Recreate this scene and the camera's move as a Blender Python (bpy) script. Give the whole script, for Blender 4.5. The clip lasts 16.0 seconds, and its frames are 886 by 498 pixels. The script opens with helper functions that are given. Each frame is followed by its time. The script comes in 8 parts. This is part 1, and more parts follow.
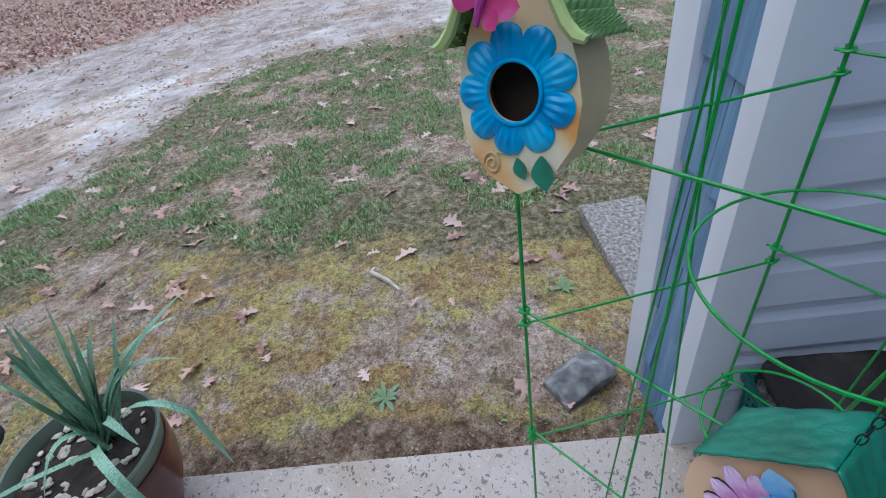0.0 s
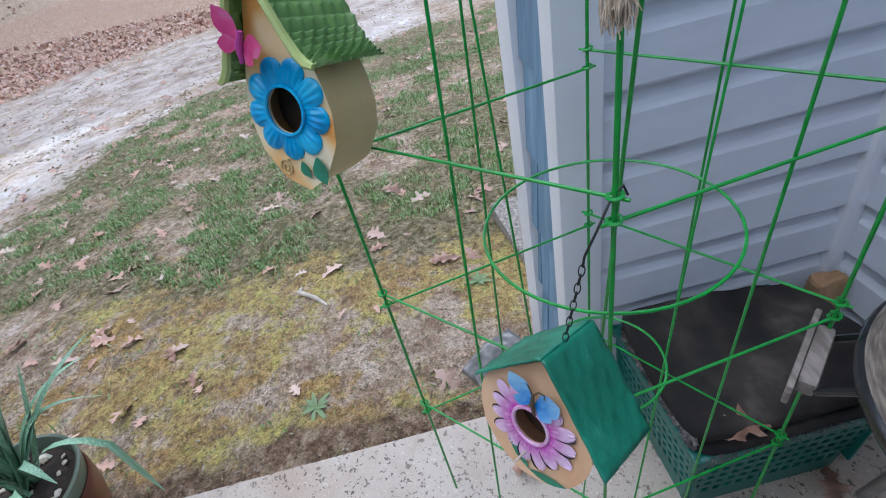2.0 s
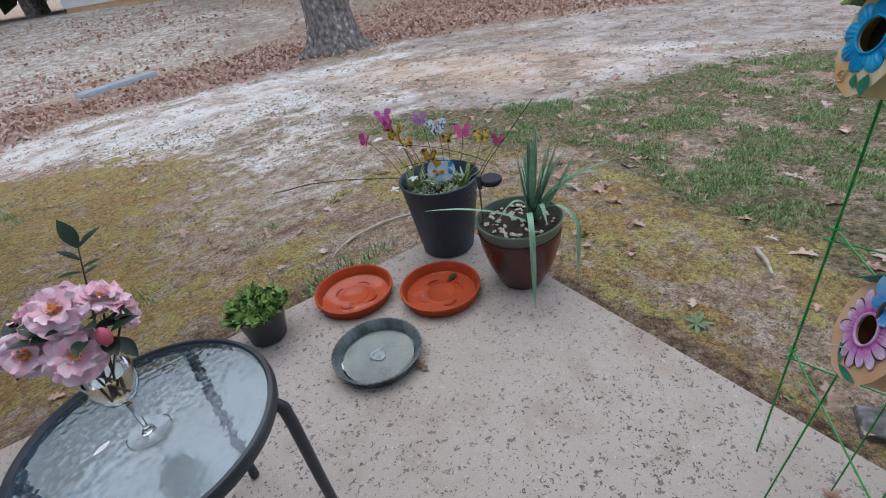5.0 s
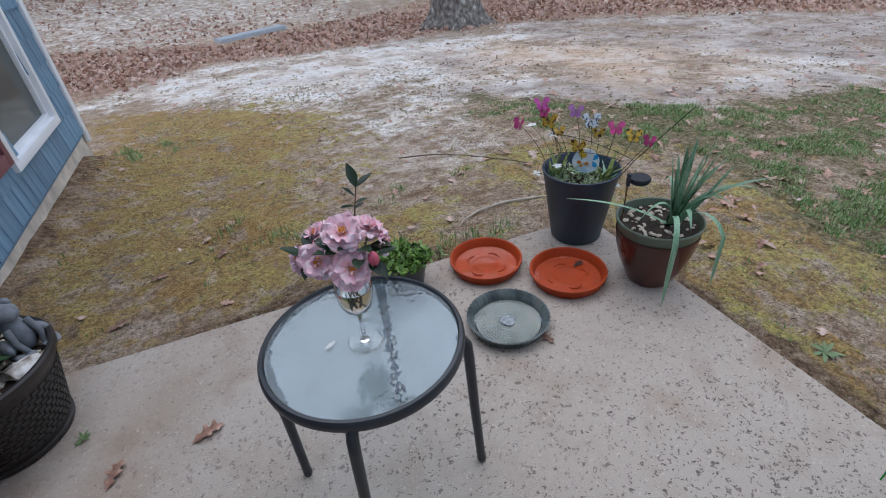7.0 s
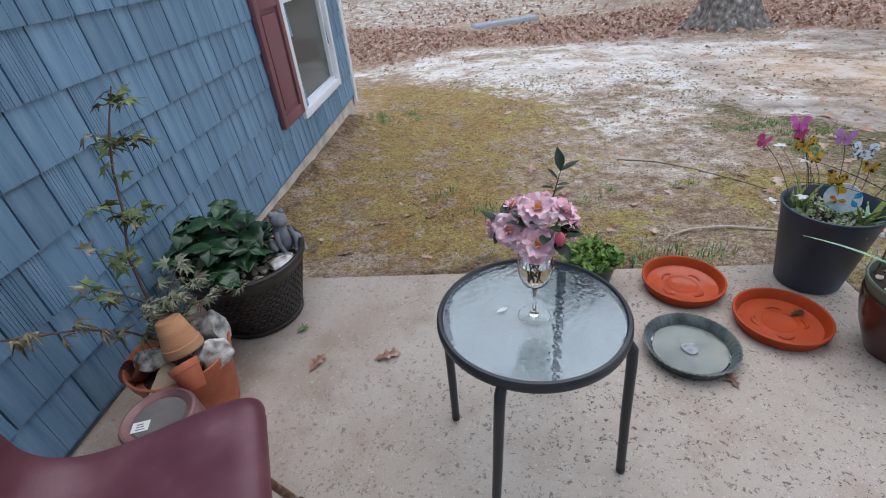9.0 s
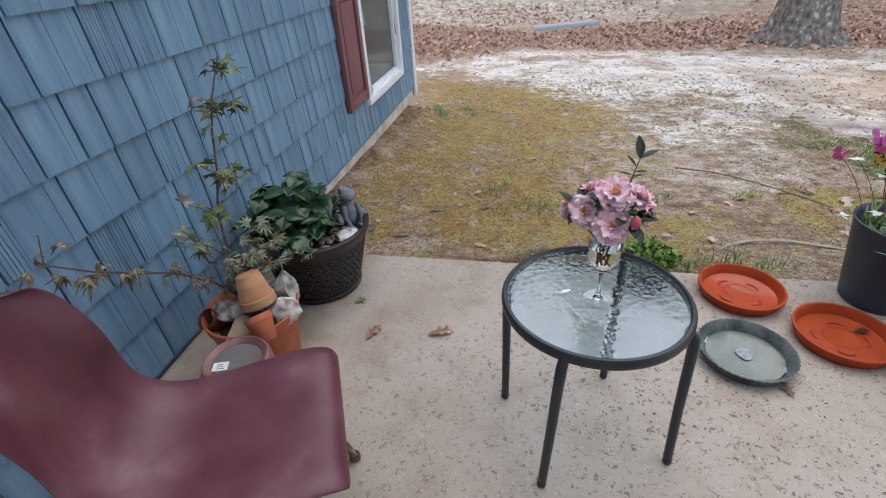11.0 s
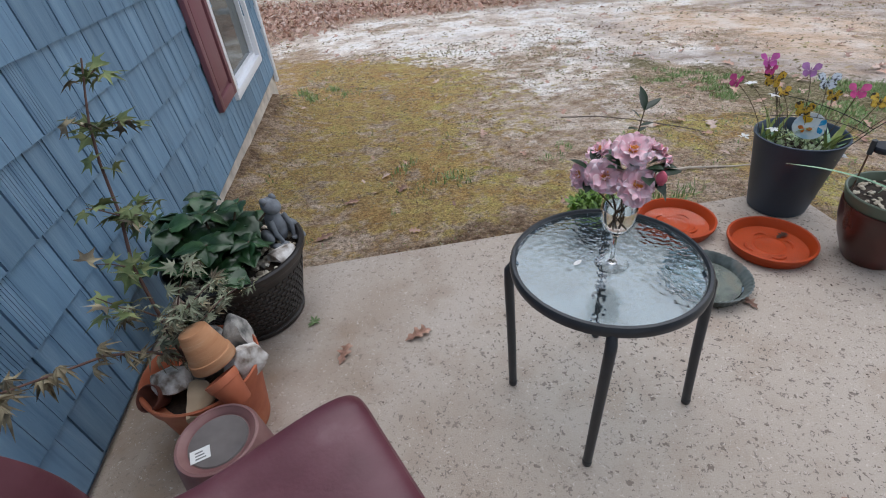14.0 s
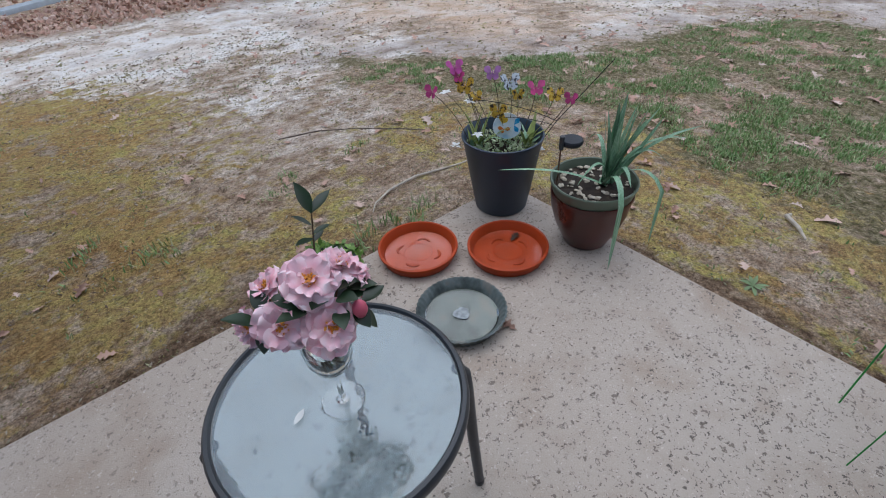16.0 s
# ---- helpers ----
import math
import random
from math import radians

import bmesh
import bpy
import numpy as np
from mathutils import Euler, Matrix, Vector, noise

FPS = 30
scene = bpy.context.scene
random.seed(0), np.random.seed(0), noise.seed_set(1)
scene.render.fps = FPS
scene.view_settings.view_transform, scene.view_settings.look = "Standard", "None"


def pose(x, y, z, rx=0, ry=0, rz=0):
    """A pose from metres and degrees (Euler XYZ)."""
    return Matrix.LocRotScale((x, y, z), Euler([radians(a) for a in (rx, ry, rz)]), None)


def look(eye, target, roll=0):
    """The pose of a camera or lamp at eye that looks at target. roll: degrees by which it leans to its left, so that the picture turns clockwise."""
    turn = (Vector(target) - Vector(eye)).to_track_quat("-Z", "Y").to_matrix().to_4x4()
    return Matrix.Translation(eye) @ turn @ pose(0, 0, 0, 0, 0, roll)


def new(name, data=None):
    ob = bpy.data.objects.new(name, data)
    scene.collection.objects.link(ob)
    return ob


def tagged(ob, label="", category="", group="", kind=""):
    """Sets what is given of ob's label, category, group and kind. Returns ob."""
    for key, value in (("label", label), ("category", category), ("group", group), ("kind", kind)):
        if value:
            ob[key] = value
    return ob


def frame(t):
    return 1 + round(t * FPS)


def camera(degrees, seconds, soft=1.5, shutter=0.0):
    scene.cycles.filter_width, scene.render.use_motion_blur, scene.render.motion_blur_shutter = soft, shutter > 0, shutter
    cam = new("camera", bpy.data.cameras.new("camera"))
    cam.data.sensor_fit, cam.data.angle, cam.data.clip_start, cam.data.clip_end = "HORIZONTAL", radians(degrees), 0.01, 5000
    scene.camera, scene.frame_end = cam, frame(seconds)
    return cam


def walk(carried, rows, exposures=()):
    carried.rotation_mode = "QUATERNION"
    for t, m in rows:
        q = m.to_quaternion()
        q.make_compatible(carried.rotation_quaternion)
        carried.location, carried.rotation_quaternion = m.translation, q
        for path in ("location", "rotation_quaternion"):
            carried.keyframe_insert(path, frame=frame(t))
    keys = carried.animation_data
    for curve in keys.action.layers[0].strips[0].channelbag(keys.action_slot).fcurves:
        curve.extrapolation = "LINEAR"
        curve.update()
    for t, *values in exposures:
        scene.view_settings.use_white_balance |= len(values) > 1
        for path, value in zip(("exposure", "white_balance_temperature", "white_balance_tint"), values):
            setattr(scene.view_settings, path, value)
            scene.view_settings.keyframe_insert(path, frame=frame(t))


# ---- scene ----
cam = camera(84.9, 16.0, soft=1.05)
PATH = [
    (0, (-0.125, -0.452, 1.117), (1.427, -0.292, -0.134), -10.9),
    (0.5, (-0.113, -0.515, 1.146), (1.467, -0.438, -0.077), -11.5),
    (1, (-0.122, -0.566, 1.127), (1.453, -0.494, -0.103), -12.0),
    (1.5, (-0.172, -0.575, 1.125), (1.397, -0.538, -0.116), -14.0),
    (2, (-0.235, -0.591, 1.128), (1.337, -0.621, -0.108), -14.1),
    (2.5, (-0.272, -0.649, 1.122), (1.303, -0.637, -0.111), -12.6),
    (3, (-0.302, -0.724, 1.14), (1.279, -0.49, -0.061), -16.3),
    (3.5, (-0.43, -0.705, 1.15), (1.124, -0.184, 0.004), -17.0),
    (4, (-0.541, -0.696, 1.155), (0.88, 0.217, 0.085), -16.1),
    (4.5, (-0.555, -0.717, 1.16), (0.535, 0.587, 0.104), -12.5),
    (4.7, (-0.57, -0.731, 1.157), (0.388, 0.658, 0.083), -11.5),
    (6.8, (-0.877, -0.728, 1.257), (-0.269, 0.807, 0.128), -5.4),
    (7, (-0.896, -0.735, 1.259), (-0.331, 0.821, 0.137), -5.1),
    (7.5, (-0.902, -0.751, 1.251), (-0.564, 0.883, 0.148), -5.2),
    (8, (-0.874, -0.772, 1.258), (-0.816, 0.904, 0.168), -3.9),
    (8.5, (-0.854, -0.789, 1.267), (-0.988, 0.886, 0.182), -5.4),
    (9, (-0.895, -0.822, 1.269), (-1.105, 0.849, 0.19), -5.9),
    (9.5, (-0.906, -0.849, 1.292), (-1.163, 0.826, 0.23), -4.3),
    (10, (-0.906, -0.879, 1.289), (-1.245, 0.789, 0.239), -4.3),
    (12.3, (-1.097, -0.931, 1.216), (-1.403, 0.701, 0.101), -1.7),
    (12.5, (-1.1, -0.91, 1.222), (-1.371, 0.724, 0.102), -1.4),
    (13, (-1.128, -0.837, 1.214), (-1.283, 0.804, 0.081), -3.3),
    (13.5, (-1.251, -0.776, 1.227), (-1.184, 0.851, 0.065), -7.6),
    (14, (-1.287, -0.764, 1.233), (-1.14, 0.841, 0.048), -6.2),
    (14.5, (-1.265, -0.726, 1.242), (-0.966, 0.846, 0.042), -6.6),
    (15, (-1.241, -0.645, 1.243), (-0.567, 0.761, -0.009), -7.5),
    (15.5, (-1.049, -0.533, 1.23), (-0.2, 0.767, -0.03), -5.3),
    (16, (-0.952, -0.428, 1.227), (-0.023, 0.804, -0.046), -4.0),
]
GAIN = [(0, 1.06, 5500), (1, 1.18, 5650), (2.5, 1.34, 5880), (3.5, 1.2, 6050), (4.5, 0.85, 6080), (7, 0.71, 5980), (8, 0.82, 6030), (10, 1.0, 6420), (12.5, 1.06, 6520), (14, 0.92, 6420), (15.5, 0.79, 6080), (16, 0.71, 6080)]
walk(cam, [(t, look(eye, target, roll)) for t, eye, target, roll in PATH], [(t, stops, kelvin, 10) for t, stops, kelvin in GAIN])

# ---------------------------------------------------------------- light
world = bpy.data.worlds.new("sky")
scene.world = world
world.use_nodes = True
wn, wl = world.node_tree.nodes, world.node_tree.links
sky = wn.new("ShaderNodeTexSky")
sky.sky_type, sky.sun_disc = "NISHITA", False
sky.sun_elevation, sky.sun_rotation = radians(72), radians(17)
sky.air_density, sky.dust_density, sky.ozone_density = 1.0, 0.6, 2.0
hsv = wn.new("ShaderNodeHueSaturation")
hsv.inputs["Saturation"].default_value = 0.42
wl.new(sky.outputs[0], hsv.inputs["Color"])
wl.new(hsv.outputs[0], wn["Background"].inputs[0])
wn["Background"].inputs[1].default_value = 0.15
sun = new("sun", bpy.data.lights.new("sun", "SUN"))
sun.data.energy, sun.data.angle, sun.data.color = 0.7, radians(76), (1.0, 0.98, 0.95)
sun.matrix_world = look((0, 0, 0), (-0.09, -0.295, -0.95))

# ---------------------------------------------------------------- materials
def material(name, stops, scale=8.0, rough=0.6, metal=0.0, bump=0.15, bump_scale=None, stretch=(1, 1, 1), detail=6.0, rand=0.0, coat=0.0, spec=0.5, fine=0.0):
    """Noise-mottled surface: stops is a list of (position, colour)."""
    m = bpy.data.materials.new(name)
    m.use_nodes = True
    n, l = m.node_tree.nodes, m.node_tree.links
    b = n["Principled BSDF"]
    b.inputs["Roughness"].default_value, b.inputs["Metallic"].default_value = rough, metal
    b.inputs["Coat Weight"].default_value = coat
    b.inputs["Specular IOR Level"].default_value = spec
    tc, mp = n.new("ShaderNodeTexCoord"), n.new("ShaderNodeMapping")
    mp.inputs["Scale"].default_value = stretch
    l.new(tc.outputs["Object"], mp.inputs[0])
    nz = n.new("ShaderNodeTexNoise")
    nz.inputs["Scale"].default_value, nz.inputs["Detail"].default_value = scale, detail
    l.new(mp.outputs[0], nz.inputs["Vector"])
    r = n.new("ShaderNodeValToRGB")
    r.color_ramp.elements[0].position, r.color_ramp.elements[0].color = stops[0][0], (*stops[0][1], 1)
    r.color_ramp.elements[1].position, r.color_ramp.elements[1].color = stops[-1][0], (*stops[-1][1], 1)
    for p, c in stops[1:-1]:
        e = r.color_ramp.elements.new(p)
        e.color = (*c, 1)
    l.new(nz.outputs[0], r.inputs[0])
    out = r.outputs[0]
    if rand:
        oi, h = n.new("ShaderNodeObjectInfo"), n.new("ShaderNodeHueSaturation")
        mr = n.new("ShaderNodeMapRange")
        mr.inputs["To Min"].default_value, mr.inputs["To Max"].default_value = 1 - rand, 1 + rand
        l.new(oi.outputs["Random"], mr.inputs[0])
        l.new(mr.outputs[0], h.inputs["Value"])
        l.new(out, h.inputs["Color"])
        out = h.outputs[0]
    l.new(out, b.inputs["Base Color"])
    if bump:
        n2 = n.new("ShaderNodeTexNoise")
        n2.inputs["Scale"].default_value, n2.inputs["Detail"].default_value = bump_scale or scale * 4, 5
        l.new(mp.outputs[0], n2.inputs["Vector"])
        bp = n.new("ShaderNodeBump")
        bp.inputs["Strength"].default_value, bp.inputs["Distance"].default_value = bump, 0.004
        l.new(n2.outputs[0], bp.inputs["Height"])
        l.new(bp.outputs[0], b.inputs["Normal"])
        rr = n.new("ShaderNodeMapRange")
        rr.inputs["To Min"].default_value, rr.inputs["To Max"].default_value = max(0, rough - 0.1), min(1, rough + 0.1)
        l.new(nz.outputs[0], rr.inputs[0])
        l.new(rr.outputs[0], b.inputs["Roughness"])
    return m


def tones(c, spread=0.18):
    """Three tones round one colour."""
    return [(0.3, tuple(v * (1 - spread) for v in c)), (0.5, c), (0.7, tuple(min(1, v * (1 + spread)) for v in c))]


def island_leaf(name, colours, rough=0.7, sheen=0.0):
    """For scattered leaves: each loose piece has its own tone."""
    m = bpy.data.materials.new(name)
    m.use_nodes = True
    n, l = m.node_tree.nodes, m.node_tree.links
    b = n["Principled BSDF"]
    b.inputs["Roughness"].default_value = rough
    g, r = n.new("ShaderNodeNewGeometry"), n.new("ShaderNodeValToRGB")
    k = len(colours)
    r.color_ramp.elements[0].color, r.color_ramp.elements[1].color = (*colours[0], 1), (*colours[-1], 1)
    for i in range(1, k - 1):
        r.color_ramp.elements.new(i / (k - 1)).color = (*colours[i], 1)
    l.new(g.outputs["Random Per Island"], r.inputs[0])
    l.new(r.outputs[0], b.inputs["Base Color"])
    return m


BLUE = material("blue_shingle_paint", [(0.30, (0.085, 0.17, 0.265)), (0.46, (0.15, 0.26, 0.375)), (0.56, (0.165, 0.28, 0.395)), (0.70, (0.23, 0.345, 0.46))], 4, 0.6, bump=0.4, bump_scale=26, stretch=(7, 7, 0.5), rand=0.14, detail=9)
VINYL = material("grey_vinyl", tones((0.60, 0.63, 0.69), 0.05), 6, 0.5, bump=0.12, bump_scale=30, stretch=(1, 0.4, 4))
WHITE = material("white_trim", tones((0.80, 0.82, 0.86), 0.04), 4, 0.45, bump=0.05)
FOUNDATION = material("parged_foundation", tones((0.58, 0.52, 0.44), 0.25), 9, 0.9, bump=0.6, bump_scale=40)
SHUTTER = material("maroon_shutter_vinyl", tones((0.20, 0.08, 0.095), 0.12), 8, 0.5, bump=0.25, bump_scale=30, stretch=(1, 1, 0.2))
# near-black: painted shade behind the window, and the birdhouse's black petal outlines
DARK = material("unlit_room_and_outline_black", tones((0.02, 0.017, 0.015), 0.2), 10, 0.9, bump=0)
# dark brown that paints the shade inside the birdhouse holes
HOLE = material("hole_shade_brown", tones((0.045, 0.022, 0.010), 0.25), 30, 0.9, bump=0)
GREEN_WIRE = material("green_coated_wire", tones((0.012, 0.27, 0.035), 0.25), 60, 0.32, bump=0.1)
RUST = material("rust", tones((0.16, 0.06, 0.025), 0.3), 60, 0.85)
TERRACOTTA = material("terracotta", [(0.34, (0.36, 0.095, 0.045)), (0.5, (0.44, 0.125, 0.058)), (0.64, (0.52, 0.19, 0.10))], 9, 0.75, bump=0.2, bump_scale=60)
TERRA_PALE = material("pale_clay", [(0.3, (0.42, 0.19, 0.085)), (0.5, (0.50, 0.25, 0.125)), (0.7, (0.58, 0.37, 0.22))], 7, 0.85, bump=0.25, bump_scale=50, stretch=(1, 1, 5))
SAUCER = material("orange_plastic_saucer", tones((0.40, 0.050, 0.008), 0.14), 7, 0.5, bump=0.06, spec=0.3)
DISH = material("green_glazed_dish", [(0.32, (0.035, 0.045, 0.043)), (0.46, (0.075, 0.095, 0.092)), (0.56, (0.12, 0.145, 0.142)), (0.66, (0.15, 0.15, 0.135))], 16, 0.5, bump=0.15, bump_scale=40)
NAVY = material("slate_blue_plastic", tones((0.028, 0.048, 0.078), 0.12), 4, 0.45, bump=0.06, bump_scale=60)
GLAZE = material("oxblood_glaze", [(0.3, (0.04, 0.008, 0.006)), (0.55, (0.09, 0.018, 0.013)), (0.8, (0.15, 0.035, 0.022))], 5, 0.3, bump=0.05, coat=0.15, stretch=(1, 1, 0.5))
SAGE = material("sage_glaze", tones((0.11, 0.14, 0.10), 0.15), 7, 0.4, bump=0.05)
BROWNPOT = material("dark_brown_resin", tones((0.022, 0.018, 0.016), 0.15), 8, 0.42, bump=0.08)
SOIL = material("potting_soil", [(0.3, (0.012, 0.008, 0.006)), (0.6, (0.04, 0.027, 0.018)), (0.8, (0.1, 0.07, 0.05))], 40, 0.95, bump=1.0, bump_scale=90)
PEBBLES = island_leaf("pale_pebbles", [(0.5, 0.44, 0.34), (0.62, 0.55, 0.44), (0.36, 0.3, 0.23), (0.7, 0.65, 0.55)], 0.8)
STONE = material("field_stone", [(0.36, (0.10, 0.10, 0.095)), (0.48, (0.28, 0.27, 0.25)), (0.62, (0.52, 0.50, 0.46))], 20, 0.9, bump=0.9, bump_scale=35)
PALE_STONE = material("quartz_stone", [(0.36, (0.16, 0.12, 0.09)), (0.46, (0.44, 0.40, 0.36)), (0.60, (0.74, 0.72, 0.69))], 22, 0.85, bump=0.8, bump_scale=30)
SANDSTONE = material("tan_stone", tones((0.40, 0.30, 0.20), 0.2), 14, 0.9, bump=0.5, bump_scale=60)
ROCK = material("grey_rock", [(0.36, (0.075, 0.075, 0.072)), (0.5, (0.155, 0.15, 0.145)), (0.64, (0.28, 0.27, 0.26))], 20, 0.9, bump=0.9, bump_scale=40)
BLACK_METAL = material("black_powder_coat", tones((0.03, 0.035, 0.042), 0.15), 20, 0.38, bump=0.1, bump_scale=120)
CHAIR = material("maroon_plastic", [(0.32, (0.085, 0.020, 0.030)), (0.48, (0.115, 0.032, 0.046)), (0.60, (0.14, 0.048, 0.062)), (0.72, (0.20, 0.10, 0.115))], 7, 0.40, bump=0.12, bump_scale=140, detail=12)
cn, cl = CHAIR.node_tree.nodes, CHAIR.node_tree.links
cpos, cdist, cwob, cband, cmix = cn.new("ShaderNodeTexCoord"), cn.new("ShaderNodeVectorMath"), cn.new("ShaderNodeTexNoise"), cn.new("ShaderNodeValToRGB"), cn.new("ShaderNodeMix")
cdist.operation, cdist.inputs[1].default_value = "DISTANCE", (-0.108, -0.047, 0.425)
cl.new(cpos.outputs["Object"], cdist.inputs[0])
cwob.inputs["Scale"].default_value = 26
cadd = cn.new("ShaderNodeMath")
cadd.operation, cadd.inputs[1].default_value = "MULTIPLY_ADD", 0.02
cl.new(cwob.outputs[0], cadd.inputs[0])
cl.new(cdist.outputs["Value"], cadd.inputs[2])
for p, v in ((0.050, 0.0), (0.056, 0.22), (0.062, 0.22), (0.070, 0.0)):
    e = cband.color_ramp.elements.new(p)
    e.color = (v, v, v, 1)
cband.color_ramp.elements[0].color = cband.color_ramp.elements[-1].color = (0, 0, 0, 1)
cl.new(cadd.outputs[0], cband.inputs[0])
cmix.data_type = "RGBA"
cmix.inputs[7].default_value = (0.06, 0.016, 0.022, 1)
cl.new(cband.outputs[0], cmix.inputs[0])
cl.new(cn["Principled BSDF"].inputs["Base Color"].links[0].from_socket, cmix.inputs[6])
cl.new(cmix.outputs[2], cn["Principled BSDF"].inputs["Base Color"])
RUSTY_STEEL = material("rusty_chrome", [(0.35, (0.3, 0.27, 0.24)), (0.5, (0.15, 0.08, 0.05)), (0.7, (0.22, 0.11, 0.06))], 30, 0.5, metal=0.5, bump=0.3)
HYDRANGEA = material("hydrangea_leaf_green", [(0.3, (0.010, 0.034, 0.013)), (0.5, (0.020, 0.060, 0.020)), (0.72, (0.050, 0.112, 0.040))], 14, 0.34, bump=0.3, bump_scale=60, rand=0.35)
HYDRANGEA_PALE = material("hydrangea_leaf_yellow", tones((0.16, 0.19, 0.035), 0.3), 12, 0.45, bump=0.3)
CAMELLIA_LEAF = material("camellia_leaf_green", [(0.3, (0.008, 0.022, 0.010)), (0.6, (0.018, 0.042, 0.016))], 20, 0.42, bump=0.1, rand=0.25)
PETAL = material("pink_petals", [(0.30, (0.85, 0.46, 0.55)), (0.5, (0.92, 0.64, 0.70)), (0.68, (0.95, 0.80, 0.83))], 22, 0.6, bump=0.1, bump_scale=60, rand=0.05)
PETAL.node_tree.nodes["Principled BSDF"].inputs["Subsurface Weight"].default_value = 0.35
PETAL.node_tree.nodes["Principled BSDF"].inputs["Subsurface Radius"].default_value = (0.012, 0.007, 0.007)
STAMEN = material("yellow_stamens", tones((0.75, 0.33, 0.05), 0.3), 40, 0.7)
BUD = material("pink_bud", tones((0.6, 0.11, 0.17), 0.2), 20, 0.5)
STEM = material("brown_stem", tones((0.09, 0.06, 0.035), 0.3), 40, 0.8, bump=0.4)
MAPLE_STEM = material("maple_twig", tones((0.13, 0.07, 0.055), 0.25), 30, 0.75, bump=0.3)
MAPLE_LEAF = material("maple_leaf_olive", [(0.3, (0.09, 0.125, 0.045)), (0.5, (0.17, 0.22, 0.085)), (0.75, (0.30, 0.31, 0.13))], 18, 0.65, bump=0.2, rand=0.4)
MAPLE_PALE = material("maple_leaf_grey_green", [(0.3, (0.13, 0.15, 0.09)), (0.5, (0.25, 0.275, 0.18)), (0.72, (0.42, 0.42, 0.30))], 30, 0.7, bump=0.2, rand=0.35)
MAPLE_DRY = material("maple_leaf_withered", [(0.34, (0.05, 0.042, 0.030)), (0.5, (0.15, 0.125, 0.08)), (0.66, (0.42, 0.36, 0.23))], 18, 0.8, bump=0.3, rand=0.4)
SPIKE_LEAF = material("strap_leaf_green", [(0.3, (0.12, 0.25, 0.14)), (0.5, (0.22, 0.39, 0.24)), (0.75, (0.42, 0.56, 0.42))], 10, 0.42, bump=0.15, stretch=(30, 30, 1), rand=0.2)
WEED_LEAF = material("weed_leaf_green", tones((0.15, 0.22, 0.09), 0.25), 30, 0.55, bump=0.15)
PALE_LEAF = material("pale_yellow_green_leaf", tones((0.28, 0.34, 0.1), 0.3), 20, 0.6)
BASIL = island_leaf("small_green_leaves", [(0.05, 0.12, 0.015), (0.13, 0.24, 0.035), (0.20, 0.32, 0.06), (0.04, 0.09, 0.012)], 0.5)
SUCCULENT = island_leaf("grey_green_sprigs", [(0.20, 0.27, 0.12), (0.36, 0.44, 0.24), (0.56, 0.62, 0.44)], 0.7)
GRASS = island_leaf("grass_blades", [(0.11, 0.19, 0.05), (0.19, 0.31, 0.095), (0.27, 0.40, 0.155), (0.44, 0.42, 0.24), (0.12, 0.24, 0.065), (0.24, 0.35, 0.145)], 0.55)
OAK = island_leaf("dry_oak_leaves", [(0.42, 0.24, 0.18), (0.54, 0.34, 0.26), (0.33, 0.20, 0.155), (0.64, 0.48, 0.40), (0.48, 0.28, 0.205), (0.58, 0.47, 0.41)], 0.75)
OAK_ONE = material("dry_oak_leaf", [(0.36, (0.15, 0.075, 0.05)), (0.5, (0.28, 0.155, 0.11)), (0.64, (0.44, 0.29, 0.22))], 22, 0.75, bump=0.3, rand=0.35)
DEBRIS = island_leaf("soil_crumbs_and_moss_tips", [(0.10, 0.065, 0.045), (0.30, 0.23, 0.17), (0.26, 0.25, 0.08), (0.16, 0.105, 0.07), (0.46, 0.40, 0.33), (0.20, 0.20, 0.07)], 0.95)
BARK = material("oak_bark", [(0.34, (0.07, 0.06, 0.052)), (0.50, (0.17, 0.15, 0.132)), (0.61, (0.24, 0.22, 0.20)), (0.68, (0.46, 0.46, 0.43))], 13, 0.95, bump=1.0, bump_scale=18, stretch=(1, 1, 0.7), detail=11)
STICK = material("weathered_stick", tones((0.50, 0.44, 0.37), 0.25), 25, 0.9, bump=0.4)
WET_LEAF = material("wet_leaf_brown", tones((0.05, 0.022, 0.012), 0.3), 40, 0.5)
DARK_STICK = material("dark_root", tones((0.15, 0.115, 0.09), 0.3), 25, 0.95, bump=0.5)
FROG = material("grey_resin_statue", tones((0.19, 0.205, 0.225), 0.3), 30, 0.8, bump=0.5, bump_scale=90)
MAT_FIBRE = material("grey_mat_backing", [(0.3, (0.03, 0.028, 0.028)), (0.5, (0.11, 0.10, 0.097)), (0.7, (0.26, 0.245, 0.235))], 70, 0.95, bump=0.9, bump_scale=160)
CRATE = material("green_crate_plastic", tones((0.008, 0.125, 0.10), 0.15), 9, 0.4, bump=0.05)
RUBBER = material("black_rubber_sheet", [(0.34, (0.014, 0.012, 0.012)), (0.50, (0.027, 0.024, 0.022)), (0.62, (0.055, 0.046, 0.040)), (0.74, (0.13, 0.11, 0.095))], 7, 0.9, bump=0.5, bump_scale=110, detail=12, spec=0.25)
ENAMEL = material("black_enamel", [(0.3, (0.008, 0.009, 0.010)), (0.6, (0.014, 0.014, 0.014)), (0.8, (0.04, 0.034, 0.03))], 6, 0.25, bump=0.05, coat=0.3)
WORN_EDGE = material("worn_bronze_edge", [(0.34, (0.09, 0.072, 0.06)), (0.5, (0.17, 0.14, 0.115)), (0.64, (0.27, 0.23, 0.195))], 40, 0.6, bump=0.2, stretch=(1, 1, 6))
ALU = material("dull_aluminium", tones((0.42, 0.40, 0.37), 0.25), 20, 0.5, metal=0.7, bump=0.2)
